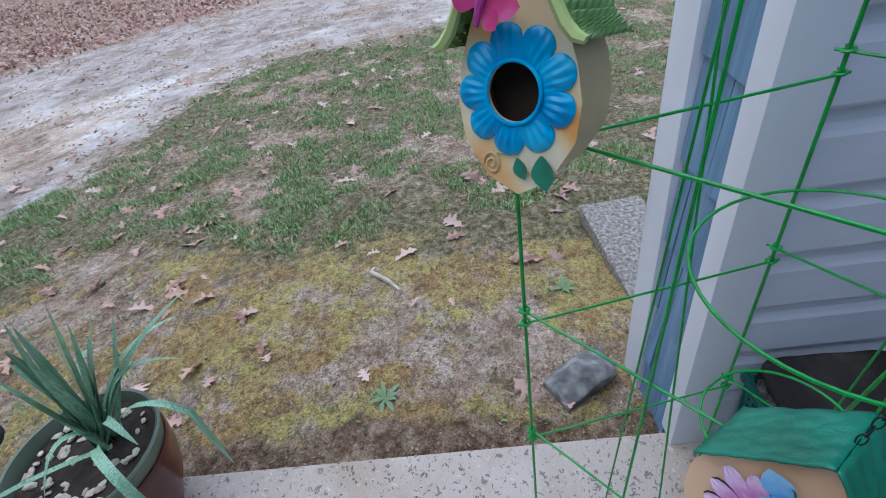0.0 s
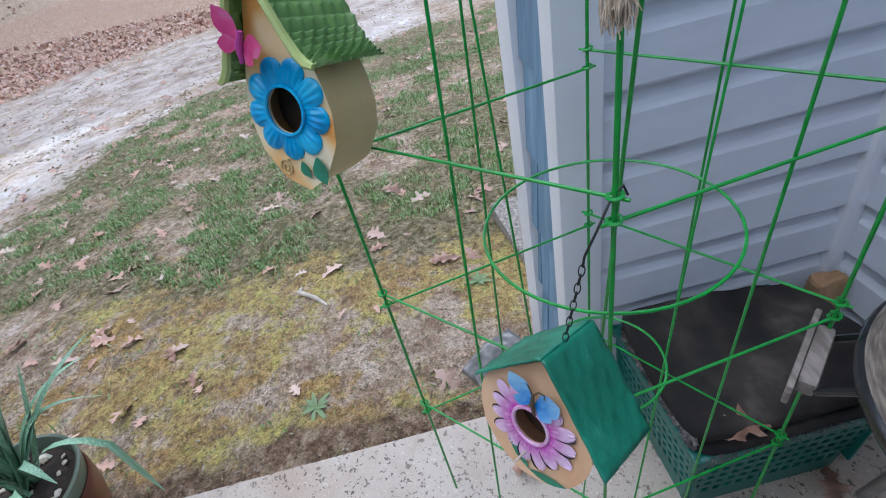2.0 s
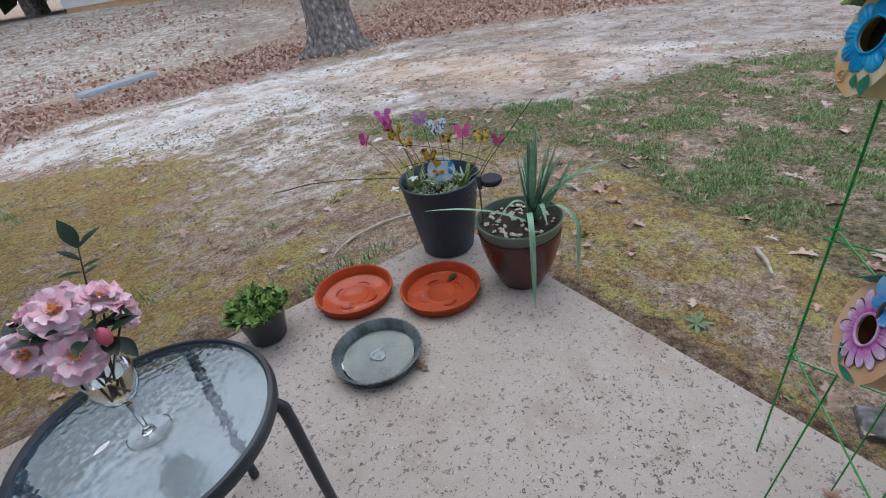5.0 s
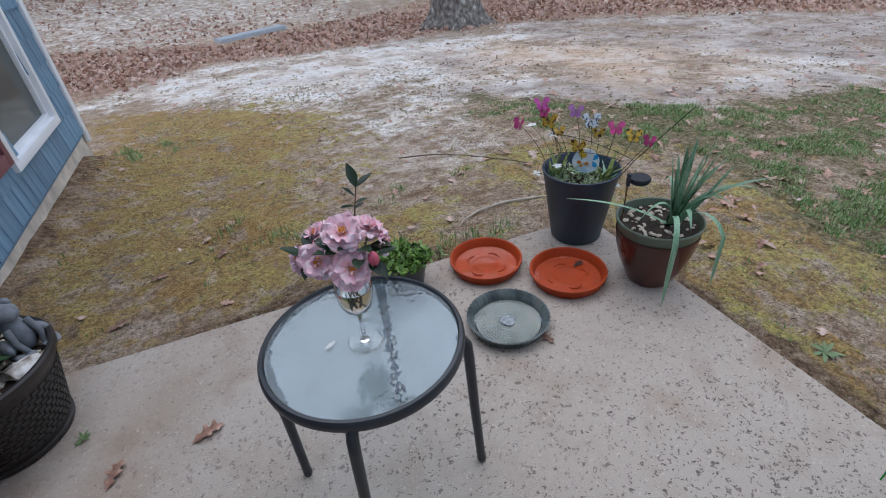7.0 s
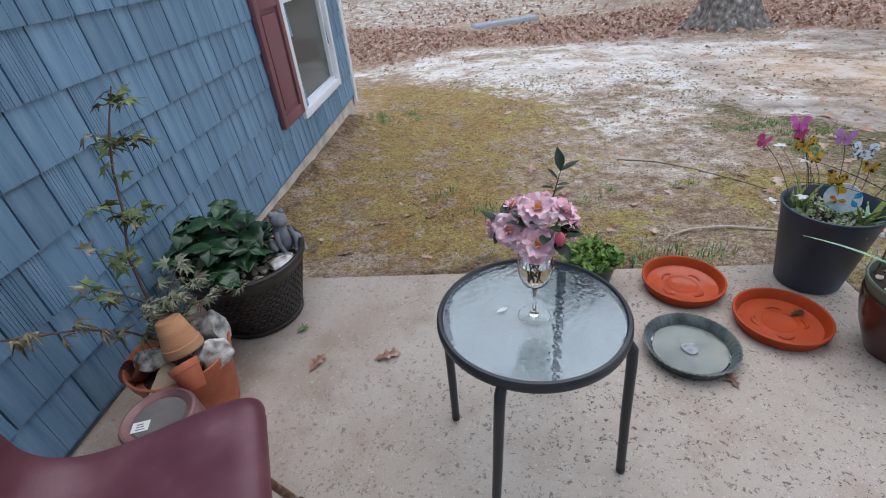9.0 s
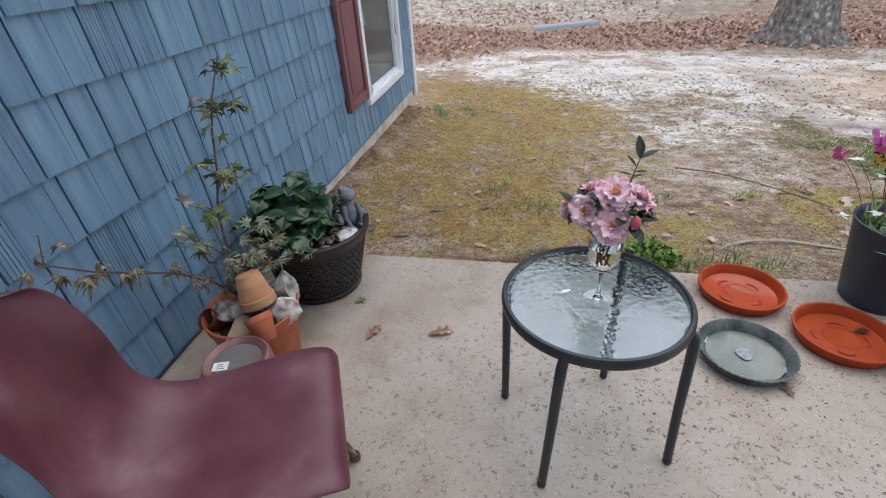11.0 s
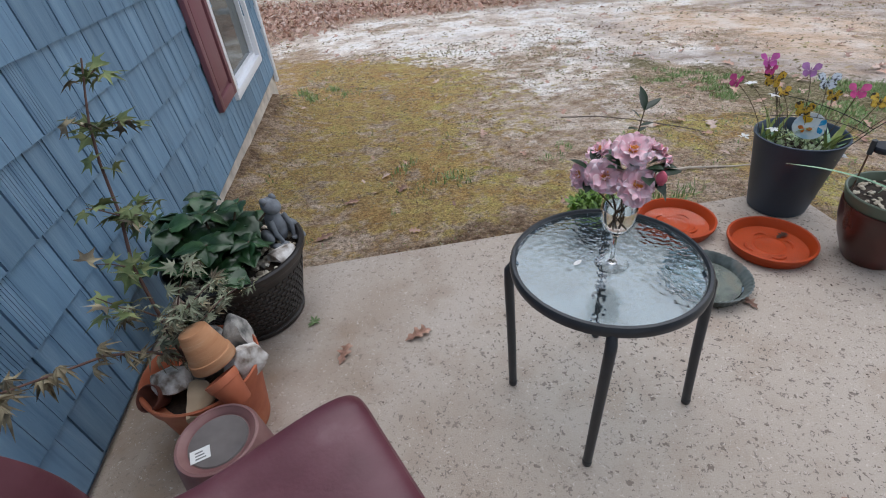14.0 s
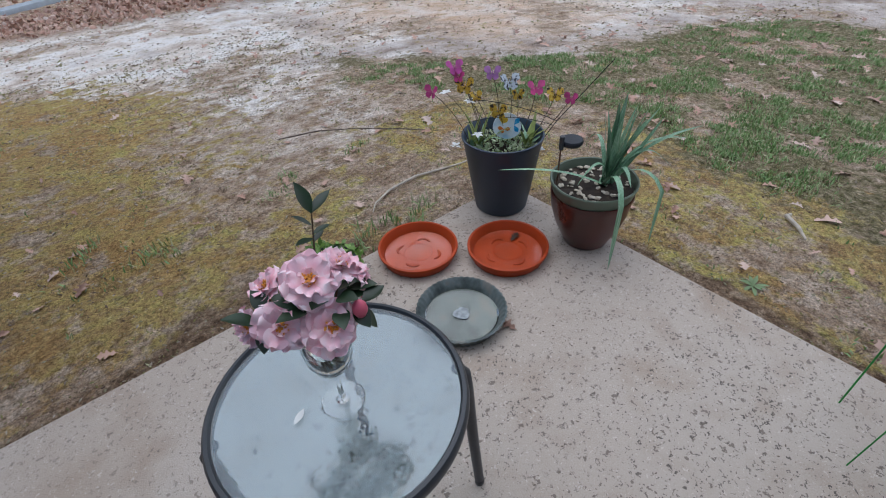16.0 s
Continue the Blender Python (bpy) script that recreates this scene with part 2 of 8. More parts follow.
GREY_WOOD = material("weathered_grey_wood", [(0.34, (0.15, 0.125, 0.11)), (0.5, (0.22, 0.19, 0.168)), (0.66, (0.29, 0.25, 0.22))], 26, 0.9, bump=0.6, bump_scale=40, stretch=(1, 4, 4))
CARDBOARD = material("brown_card", tones((0.28, 0.17, 0.09), 0.25), 10, 0.9)
B_CREAM = material("cream_painted_metal", [(0.36, (0.74, 0.34, 0.08)), (0.47, (0.78, 0.56, 0.28)), (0.58, (0.80, 0.69, 0.46))], 15, 0.45, bump=0.06, detail=1.5)
B_TAN = material("tan_painted_metal", [(0.3, (0.54, 0.40, 0.17)), (0.7, (0.62, 0.48, 0.23))], 8, 0.4, bump=0.08, bump_scale=80)
B_BLUE = material("blue_painted_metal", [(0.3, (0.003, 0.24, 0.52)), (0.55, (0.012, 0.38, 0.68)), (0.75, (0.05, 0.50, 0.76))], 34, 0.35, bump=0.08)
B_ROOF = material("leaf_green_roof_paint", [(0.3, (0.10, 0.21, 0.05)), (0.5, (0.16, 0.31, 0.08)), (0.75, (0.36, 0.48, 0.22))], 20, 0.42, bump=0.1)
B_ROOF_EDGE = material("pale_green_edge", tones((0.42, 0.5, 0.17), 0.2), 20, 0.45)
B_PINK = material("pink_butterfly_paint", [(0.3, (0.48, 0.025, 0.15)), (0.5, (0.60, 0.06, 0.2)), (0.75, (0.55, 0.25, 0.42))], 30, 0.4)
B_LEAF = material("teal_leaf_paint", tones((0.03, 0.20, 0.11), 0.3), 40, 0.45)
B_PEACH = material("peach_painted_metal", [(0.3, (0.62, 0.33, 0.16)), (0.55, (0.72, 0.46, 0.27)), (0.75, (0.75, 0.52, 0.33))], 10, 0.45, bump=0.06)
B_PALEPINK = material("pale_lilac_petal_paint", [(0.3, (0.55, 0.2, 0.45)), (0.7, (0.72, 0.5, 0.66))], 45, 0.45)
def fading_paint(name, near, far, length, channel):
    """Sprayed paint that runs from one colour at a piece's root to another at its tip."""
    m = bpy.data.materials.new(name)
    m.use_nodes = True
    nt = m.node_tree
    bsdf = nt.nodes["Principled BSDF"]
    tc, sep = nt.nodes.new("ShaderNodeTexCoord"), nt.nodes.new("ShaderNodeSeparateXYZ")
    nt.links.new(tc.outputs["Object"], sep.inputs[0])
    nz = nt.nodes.new("ShaderNodeTexNoise")
    nz.inputs["Scale"].default_value = 160
    nt.links.new(tc.outputs["Object"], nz.inputs["Vector"])
    mul = nt.nodes.new("ShaderNodeMath")
    mul.operation, mul.inputs[1].default_value = "DIVIDE", length
    nt.links.new(sep.outputs[channel], mul.inputs[0])
    add = nt.nodes.new("ShaderNodeMath")
    add.operation, add.inputs[1].default_value = "MULTIPLY_ADD", 0.5
    nt.links.new(nz.outputs["Fac"], add.inputs[0])
    nt.links.new(mul.outputs[0], add.inputs[2])
    ramp = nt.nodes.new("ShaderNodeValToRGB")
    ramp.color_ramp.elements[0].position, ramp.color_ramp.elements[0].color = 0.35, (*near, 1)
    ramp.color_ramp.elements[1].position, ramp.color_ramp.elements[1].color = 1.0, (*far, 1)
    nt.links.new(add.outputs[0], ramp.inputs[0])
    nt.links.new(ramp.outputs[0], bsdf.inputs["Base Color"])
    bsdf.inputs["Roughness"].default_value = 0.45
    return m


PETAL_FADE = fading_paint("magenta_to_lilac_paint", (0.42, 0.035, 0.33), (0.72, 0.50, 0.68), 0.032, "X")
WING_FADE = fading_paint("blue_to_white_paint", (0.004, 0.20, 0.60), (0.30, 0.58, 0.78), 0.044, "X")
B_SKY = material("sky_blue_wing_paint", [(0.3, (0.005, 0.22, 0.55)), (0.55, (0.02, 0.36, 0.68)), (0.75, (0.45, 0.65, 0.8))], 45, 0.35)
B_GREEN = material("emerald_roof_paint", [(0.3, (0.006, 0.125, 0.072)), (0.55, (0.011, 0.185, 0.112)), (0.8, (0.03, 0.26, 0.165))], 18, 0.42, bump=0.7, bump_scale=55)
BLACK_WIRE = material("black_chain_wire", tones((0.02, 0.02, 0.022), 0.2), 40, 0.45, metal=0.5)
TWINE = material("jute_twine", tones((0.58, 0.47, 0.35), 0.3), 60, 0.95, bump=0.6, bump_scale=200)
PURPLE = material("purple_silk", tones((0.42, 0.05, 0.26), 0.3), 40, 0.6)
LILAC = material("lilac_silk", tones((0.38, 0.16, 0.38), 0.3), 40, 0.6)
PINKSILK = material("hot_pink_silk", tones((0.50, 0.05, 0.20), 0.4), 40, 0.6)
YELLOW = material("yellow_butterfly", [(0.42, (0.03, 0.02, 0.01)), (0.48, (0.52, 0.30, 0.02)), (0.7, (0.66, 0.46, 0.06))], 90, 0.6, bump=0)
GREYFLY = material("zebra_butterfly", [(0.42, (0.02, 0.02, 0.025)), (0.52, (0.5, 0.55, 0.6))], 90, 0.6, bump=0)
WHITE_PETAL = material("white_petals", tones((0.75, 0.76, 0.74), 0.08), 40, 0.6)
PLAQUE = material("painted_plaque", [(0.30, (0.45, 0.62, 0.76)), (0.46, (0.70, 0.78, 0.84)), (0.62, (0.84, 0.86, 0.86))], 22, 0.4, bump=0.1, detail=2)
YELLOW_PAINT = material("yellow_paint", tones((0.80, 0.50, 0.03), 0.2), 60, 0.5)
ORANGE = material("orange_silk", tones((0.75, 0.2, 0.02), 0.3), 40, 0.6)
SOLAR = material("black_solar_cap", tones((0.010, 0.014, 0.022), 0.2), 20, 0.5)
TAGWHITE = material("paper_label", tones((0.75, 0.75, 0.73), 0.05), 20, 0.6, bump=0)
INK = material("grey_ink", tones((0.15, 0.15, 0.15), 0.1), 20, 0.7, bump=0)
PLANK = material("galvanised_cover", tones((0.42, 0.47, 0.52), 0.12), 10, 0.5, bump=0.1)
FAR_SIDING = material("pale_siding", tones((0.64, 0.63, 0.62), 0.05), 3, 0.6, bump=0)
FAR_DOOR = material("dark_red_door", tones((0.05, 0.02, 0.025), 0.1), 5, 0.5, bump=0)
FAR_BASE = material("ochre_foundation", tones((0.52, 0.35, 0.19), 0.12), 3, 0.9, bump=0.2)
SHRUB = island_leaf("shrub_leaves", [(0.01, 0.03, 0.012), (0.02, 0.05, 0.02), (0.035, 0.07, 0.025)], 0.6)
SHRUB_YELLOW = island_leaf("autumn_shrub_leaves", [(0.2, 0.13, 0.02), (0.28, 0.2, 0.05), (0.12, 0.12, 0.03)], 0.7)


def glass_material(name, tint, rough, ior=1.45):
    m = bpy.data.materials.new(name)
    m.use_nodes = True
    b = m.node_tree.nodes["Principled BSDF"]
    b.inputs["Base Color"].default_value = (*tint, 1)
    b.inputs["Transmission Weight"].default_value, b.inputs["Roughness"].default_value, b.inputs["IOR"].default_value = 1.0, rough, ior
    return m


GLASS = glass_material("clear_glass", (1.0, 1.0, 1.0), 0.0, 1.3)
WATER = glass_material("water", (0.97, 0.98, 0.95), 0.0, 1.33)
TABLE_GLASS = glass_material("rippled_table_glass", (0.56, 0.75, 0.88), 0.05, 1.55)
tn, tl = TABLE_GLASS.node_tree.nodes, TABLE_GLASS.node_tree.links
rip, ripb, ripc = tn.new("ShaderNodeTexVoronoi"), tn.new("ShaderNodeBump"), tn.new("ShaderNodeTexCoord")
rip.feature, rip.inputs["Scale"].default_value = "SMOOTH_F1", 75
tl.new(ripc.outputs["Object"], rip.inputs["Vector"])
tl.new(rip.outputs["Distance"], ripb.inputs["Height"])
ripb.inputs["Strength"].default_value, ripb.inputs["Distance"].default_value = 0.165, 0.004
tl.new(ripb.outputs[0], tn["Principled BSDF"].inputs["Normal"])
PANE = bpy.data.materials.new("window_pane")
PANE.use_nodes = True
pb = PANE.node_tree.nodes["Principled BSDF"]
pb.inputs["Base Color"].default_value, pb.inputs["Roughness"].default_value = (0.075, 0.09, 0.085, 1), 0.06
pb.inputs["Specular IOR Level"].default_value = 0.3


def concrete():
    """Exposed, worn patio concrete with dark pits and pale stones."""
    m = bpy.data.materials.new("worn_concrete")
    m.use_nodes = True
    n, l = m.node_tree.nodes, m.node_tree.links
    b = n["Principled BSDF"]
    b.inputs["Roughness"].default_value = 0.85
    tc = n.new("ShaderNodeTexCoord")
    def noise_node(scale, detail=5):
        t = n.new("ShaderNodeTexNoise")
        t.inputs["Scale"].default_value, t.inputs["Detail"].default_value = scale, detail
        l.new(tc.outputs["Object"], t.inputs["Vector"])
        return t
    def ramp(src, a, b2, lo, hi):
        t = n.new("ShaderNodeMapRange")
        t.inputs["From Min"].default_value, t.inputs["From Max"].default_value = a, b2
        t.inputs["To Min"].default_value, t.inputs["To Max"].default_value = lo, hi
        l.new(src, t.inputs[0])
        return t.outputs[0]
    def mix(fac, a, b2):
        t = n.new("ShaderNodeMix")
        t.data_type = "RGBA"
        for sock, v in ((t.inputs[0], fac), (t.inputs[6], a), (t.inputs[7], b2)):
            if isinstance(v, (tuple, float)):
                sock.default_value = v
            else:
                l.new(v, sock)
        return t.outputs[2]
    big, mid, fine = noise_node(1.3, 4), noise_node(7, 6), noise_node(260, 3)
    grit = noise_node(90, 6)
    col = mix(ramp(big.outputs[0], 0.35, 0.65, 0, 1), (0.40, 0.33, 0.27, 1), (0.455, 0.395, 0.34, 1))
    col = mix(ramp(mid.outputs[0], 0.50, 0.72, 0, 0.6), col, (0.30, 0.22, 0.16, 1))
    col = mix(ramp(noise_node(3.1, 7).outputs[0], 0.57, 0.70, 0, 0.6), col, (0.30, 0.21, 0.14, 1))
    col = mix(ramp(fine.outputs[0], 0.3, 0.7, 0, 0.4), col, (0.56, 0.50, 0.44, 1))
    col = mix(ramp(grit.outputs[0], 0.58, 0.72, 0, 0.35), col, (0.27, 0.23, 0.20, 1))
    warp = noise_node(70, 4)
    vadd = n.new("ShaderNodeMixRGB")
    vadd.blend_type, vadd.inputs[0].default_value = "LINEAR_LIGHT", 0.022
    l.new(tc.outputs["Object"], vadd.inputs[1])
    l.new(warp.outputs["Color"], vadd.inputs[2])
    def spots(scale, size, gate, seed):
        v = n.new("ShaderNodeTexVoronoi")
        v.inputs["Scale"].default_value = scale
        mp = n.new("ShaderNodeMapping")
        mp.inputs["Location"].default_value = (seed, seed * 2, 0)
        l.new(vadd.outputs[0], mp.inputs[0])
        l.new(mp.outputs[0], v.inputs["Vector"])
        sep = n.new("ShaderNodeSeparateColor")
        l.new(v.outputs["Color"], sep.inputs[0])
        th = n.new("ShaderNodeMath")
        th.operation = "MULTIPLY"
        l.new(ramp(sep.outputs[0], gate, 1.0, 0, size), th.inputs[0])
        th.inputs[1].default_value = 1.0
        lt = n.new("ShaderNodeMath")
        lt.operation = "LESS_THAN"
        l.new(v.outputs["Distance"], lt.inputs[0])
        l.new(th.outputs[0], lt.inputs[1])
        return lt.outputs[0]
    pits = spots(96, 0.50, 0.50, 3.0)
    pits2 = spots(52, 0.40, 0.62, 9.0)
    stones = spots(110, 0.40, 0.60, 5.0)
    gate = ramp(noise_node(1.7, 3).outputs[0], 0.36, 0.58, 0.35, 1.0)
    where = n.new("ShaderNodeSeparateXYZ")
    l.new(tc.outputs["Object"], where.inputs[0])
    worn = ramp(where.outputs[0], -1.8, -0.7, 0.35, 1.0)
    def mul(a, c):
        t = n.new("ShaderNodeMath")
        t.operation = "MULTIPLY"
        l.new(a, t.inputs[0])
        if isinstance(c, float):
            t.inputs[1].default_value = c
        else:
            l.new(c, t.inputs[1])
        return t.outputs[0]
    damp = mul(ramp(noise_node(2.3, 8).outputs[0], 0.44, 0.62, 0.0, 0.75), ramp(where.outputs[0], -1.9, -1.1, 1.0, 0.12))
    col = mix(damp, col, (0.27, 0.185, 0.12, 1))
    col = mix(mul(stones, 0.65), col, (0.62, 0.56, 0.50, 1))
    col = mix(mul(mul(pits, gate), worn), col, (0.125, 0.105, 0.09, 1))
    col = mix(mul(mul(pits2, 0.8), worn), col, (0.15, 0.12, 0.10, 1))
    l.new(col, b.inputs["Base Color"])
    bp = n.new("ShaderNodeBump")
    bp.inputs["Strength"].default_value, bp.inputs["Distance"].default_value = 0.5, 0.003
    add = n.new("ShaderNodeMath")
    add.operation = "SUBTRACT"
    l.new(fine.outputs[0], add.inputs[0])
    l.new(pits, add.inputs[1])
    l.new(add.outputs[0], bp.inputs["Height"])
    l.new(bp.outputs[0], b.inputs["Normal"])
    return m


CONCRETE = concrete()

# ---------------------------------------------------------------- building blocks
def mesh_object(name, bm, mat, smooth=True):
    me = bpy.data.meshes.new(name)
    bm.to_mesh(me)
    bm.free()
    if mat:
        for m in mat if isinstance(mat, (list, tuple)) else [mat]:
            me.materials.append(m)
    if smooth:
        me.shade_smooth()
        me.set_sharp_from_angle(angle=radians(42))
    return new(name, me)


def part(name, bm, mat, parent, label="", smooth=True):
    ob = mesh_object(name, bm, mat, smooth)
    ob.parent = parent
    if label:
        tagged(ob, label)
    return ob


def thing(name, label, category, at=(0, 0, 0), turn=0.0, group="", tilt=(0, 0)):
    ob = new(name)
    ob.empty_display_size = 0.05
    ob.matrix_basis = pose(*at, tilt[0], tilt[1], turn)
    return tagged(ob, label, category, group)


def solid(name, bm, mat, label, category, group="", kind="", at=(0, 0, 0), turn=0.0, smooth=True):
    ob = mesh_object(name, bm, mat, smooth)
    ob.matrix_basis = pose(*at, 0, 0, turn)
    return tagged(ob, label, category, group, kind)


def box(bm, lo, hi, bevel=0.0, m=None):
    r = bmesh.ops.create_cube(bm, size=1.0)["verts"]
    size = Vector(hi) - Vector(lo)
    for v in r:
        v.co = Vector(lo) + Vector([(v.co[i] + 0.5) * size[i] for i in range(3)])
    if bevel:
        e = {e for v in r for e in v.link_edges}
        r = bmesh.ops.bevel(bm, geom=list(e), offset=bevel, segments=2, affect="EDGES", profile=0.6)["verts"]
    if m:
        bmesh.ops.transform(bm, matrix=m, verts=list(set(r)))
    return bm


def new_box(lo, hi, bevel=0.0, m=None):
    return box(bmesh.new(), lo, hi, bevel, m)


def lathe(profile, segments=40, bm=None, m=None, wave=None):
    """Turns (radius, height) pairs round z. wave(angle, i) scales the radius."""
    bm = bm or bmesh.new()
    rings, made = [], []
    for i, (r, z) in enumerate(profile):
        if r < 1e-5:
            v = bm.verts.new((0, 0, z))
            rings.append([v])
            made.append(v)
            continue
        ring = []
        for k in range(segments):
            a = 2 * math.pi * k / segments
            s = r * (wave(a, i) if wave else 1)
            ring.append(bm.verts.new((s * math.cos(a), s * math.sin(a), z)))
        rings.append(ring)
        made += ring
    for a, b in zip(rings, rings[1:]):
        n = max(len(a), len(b))
        for k in range(n):
            if len(a) == 1 and len(b) == 1:
                continue
            if len(a) == 1:
                bm.faces.new((a[0], b[(k + 1) % n], b[k]))
            elif len(b) == 1:
                bm.faces.new((a[k], a[(k + 1) % n], b[0]))
            else:
                bm.faces.new((a[k], a[(k + 1) % n], b[(k + 1) % n], b[k]))
    if m:
        bmesh.ops.transform(bm, matrix=m, verts=made)
    bm.normal_update()
    return bm


def tube(points, radius, bm=None, sides=8, closed=False):
    """A round bar along points; radius may be one number or one a point."""
    bm = bm or bmesh.new()
    p = [Vector(q) for q in points]
    n = len(p)
    rad = radius if isinstance(radius, (list, tuple)) else [radius] * n
    rings, up = [], None
    for i in range(n):
        a, b = (p[i - 1], p[(i + 1) % n]) if closed else (p[max(i - 1, 0)], p[min(i + 1, n - 1)])
        t = (b - a).normalized()
        if up is None:
            up = t.orthogonal().normalized()
        up = (up - t * up.dot(t)).normalized()
        side = t.cross(up)
        rings.append([bm.verts.new(p[i] + rad[i] * (math.cos(2 * math.pi * k / sides) * up + math.sin(2 * math.pi * k / sides) * side)) for k in range(sides)])
    for i in range(n if closed else n - 1):
        a, b = rings[i], rings[(i + 1) % n]
        for k in range(sides):
            bm.faces.new((a[k], a[(k + 1) % sides], b[(k + 1) % sides], b[k]))
    if not closed:
        bm.faces.new(rings[0][::-1])
        bm.faces.new(rings[-1])
    bm.normal_update()
    return bm


def bend(a, b, sag=(0, 0, 0), n=8):
    a, b, s = Vector(a), Vector(b), Vector(sag)
    return [a.lerp(b, i / n) + s * (4 * (i / n) * (1 - i / n)) for i in range(n + 1)]


def ring_points(c, r, n=40):
    return [(c[0] + r * math.cos(2 * math.pi * k / n), c[1] + r * math.sin(2 * math.pi * k / n), c[2]) for k in range(n)]


def stone_mesh(size, seed, rough=0.25, sub=3, flat=0.0):
    bm = bmesh.new()
    bmesh.ops.create_icosphere(bm, subdivisions=sub, radius=1)
    cut = random.Random(seed * 13 + 1)
    planes = []
    for _ in range(11 if sub > 1 else 0):
        d = Vector((cut.gauss(0, 1), cut.gauss(0, 1), cut.gauss(0, 1))).normalized()
        planes.append((d, cut.uniform(0.62, 0.88)))
    for v in bm.verts:
        q = v.co * 1.1 + Vector((seed * 7.3, seed * 3.1, seed))
        c = v.co * (1.08 + noise.noise(q) * rough)
        for d, r in planes:
            over = c.dot(d) - r
            if over > 0:
                c = c - d * over
        c = c * (1 + 0.05 * noise.noise(q * 3.5))
        v.co = Vector((c.x * size[0], c.y * size[1], max(c.z, -1 + flat) * size[2])) * (1.12 if sub > 1 else 1.0)
    bm.normal_update()
    return bm


def slab_of(outline, thick, bm=None):
    """A flat plate of the (x, y) outline, centred on z = 0."""
    bm = bm or bmesh.new()
    a = [bm.verts.new((x, y, -thick / 2)) for x, y in outline]
    b = [bm.verts.new((x, y, thick / 2)) for x, y in outline]
    bm.faces.new(a[::-1])
    bm.faces.new(b)
    for k in range(len(a)):
        j = (k + 1) % len(a)
        bm.faces.new((a[k], a[j], b[j], b[k]))
    bm.normal_update()
    return bm


def leaf_mesh(length, width, fold=0.25, droop=0.25, n=5, tip=0.0, bm=None, m=None, shape=1.0):
    """A pointed leaf from the origin along +x, folded along its rib."""
    bm = bm or bmesh.new()
    rows = []
    for i in range(n + 1):
        t = i / n
        w = width / 2 * math.sin(math.pi * min(1, 0.04 + 0.96 * t) ** shape) if i < n else tip
        x, z = length * t, -droop * length * t * t
        rows.append([bm.verts.new((x, -w, z + fold * w)), bm.verts.new((x, 0, z)), bm.verts.new((x, w, z + fold * w))])
    for a, b in zip(rows, rows[1:]):
        bm.faces.new((a[0], b[0], b[1], a[1]))
        bm.faces.new((a[1], b[1], b[2], a[2]))
    if m:
        bmesh.ops.transform(bm, matrix=m, verts=[v for r in rows for v in r])
    return bm


def maple_leaf(size, bm=None, m=None, lobes=5, curl=0.2):
    bm = bm or bmesh.new()
    c = bm.verts.new((0, 0, 0))
    made = [c]
    rim = []
    for k in range(lobes):
        a = radians(-105 + 210 * k / (lobes - 1))
        r = size * (1.0 - 0.32 * abs(k - (lobes - 1) / 2) / ((lobes - 1) / 2))
        for da, f in ((-14, 0.5), (0, 1.0), (14, 0.5)):
            q = a + radians(da)
            rim.append(bm.verts.new((r * f * math.cos(q), r * f * math.sin(q), -curl * r * f * f)))
    for a, b in zip(rim, rim[1:]):
        bm.faces.new((c, a, b))
    made += rim
    if m:
        bmesh.ops.transform(bm, matrix=m, verts=made)
    return bm


OAK_OUTLINE = [(0, 0.02), (0.12, 0.05), (0.2, 0.17), (0.27, 0.15), (0.33, 0.08), (0.42, 0.13), (0.5, 0.3), (0.58, 0.27), (0.6, 0.12), (0.7, 0.13), (0.78, 0.25), (0.84, 0.2), (0.85, 0.1), (0.93, 0.09), (1.0, 0.0)]


def oak_leaf(length, rng, bm=None, m=None, curl=0.3):
    """A dry lobed oak leaf with curled lobes."""
    bm = bm or bmesh.new()
    mid, lo, hi, made = [], [], [], []
    twist, cup = rng.uniform(-0.5, 0.5), rng.uniform(0.2, 1.0) * curl
    for x, w in OAK_OUTLINE:
        z0 = 0.12 * length * math.sin(math.pi * x) * cup * 2
        def at(y):
            return (length * (x - 0.5), length * y, z0 + length * (cup * 1.6 * y * y * 2 + twist * y * (x - 0.5)))
        mid.append(bm.verts.new(at(0)))
        lo.append(bm.verts.new(at(-w * rng.uniform(0.8, 1.15))))
        hi.append(bm.verts.new(at(w * rng.uniform(0.8, 1.15))))
    for i in range(len(mid) - 1):
        bm.faces.new((mid[i], lo[i], lo[i + 1], mid[i + 1]))
        bm.faces.new((mid[i], mid[i + 1], hi[i + 1], hi[i]))
    made = mid + lo + hi
    if m:
        bmesh.ops.transform(bm, matrix=m, verts=made)
    return bm


def joined(name, verts, faces, mat, label, category="", kind="stuff", smooth=False, parent=None):
    me = bpy.data.meshes.new(name)
    me.from_pydata(verts, [], faces)
    me.materials.append(mat)
    if smooth:
        me.shade_smooth()
    ob = new(name, me)
    if parent:
        ob.parent = parent
    return tagged(ob, label, category, "", kind)


def template(bm):
    bm.verts.ensure_lookup_table()
    bm.verts.index_update()
    v = np.array([p.co for p in bm.verts])
    f = [[q.index for q in t.verts] for t in bm.faces]
    bm.free()
    return v, f


def scatter(items):
    """Many placed copies of (verts, faces) templates, joined: items of (template, matrix)."""
    vs, fs, k = [], [], 0
    for (v, f), m in items:
        a = np.array(m)
        vs.append(v @ a[:3, :3].T + a[:3, 3])
        fs += [[i + k for i in q] for q in f]
        k += len(v)
    return np.concatenate(vs).tolist(), fs


# ---------------------------------------------------------------- ground
PATIO_X, PATIO_Y, WALL_X, WALL_FAR = 0.48, 0.94, -2.25, 4.1


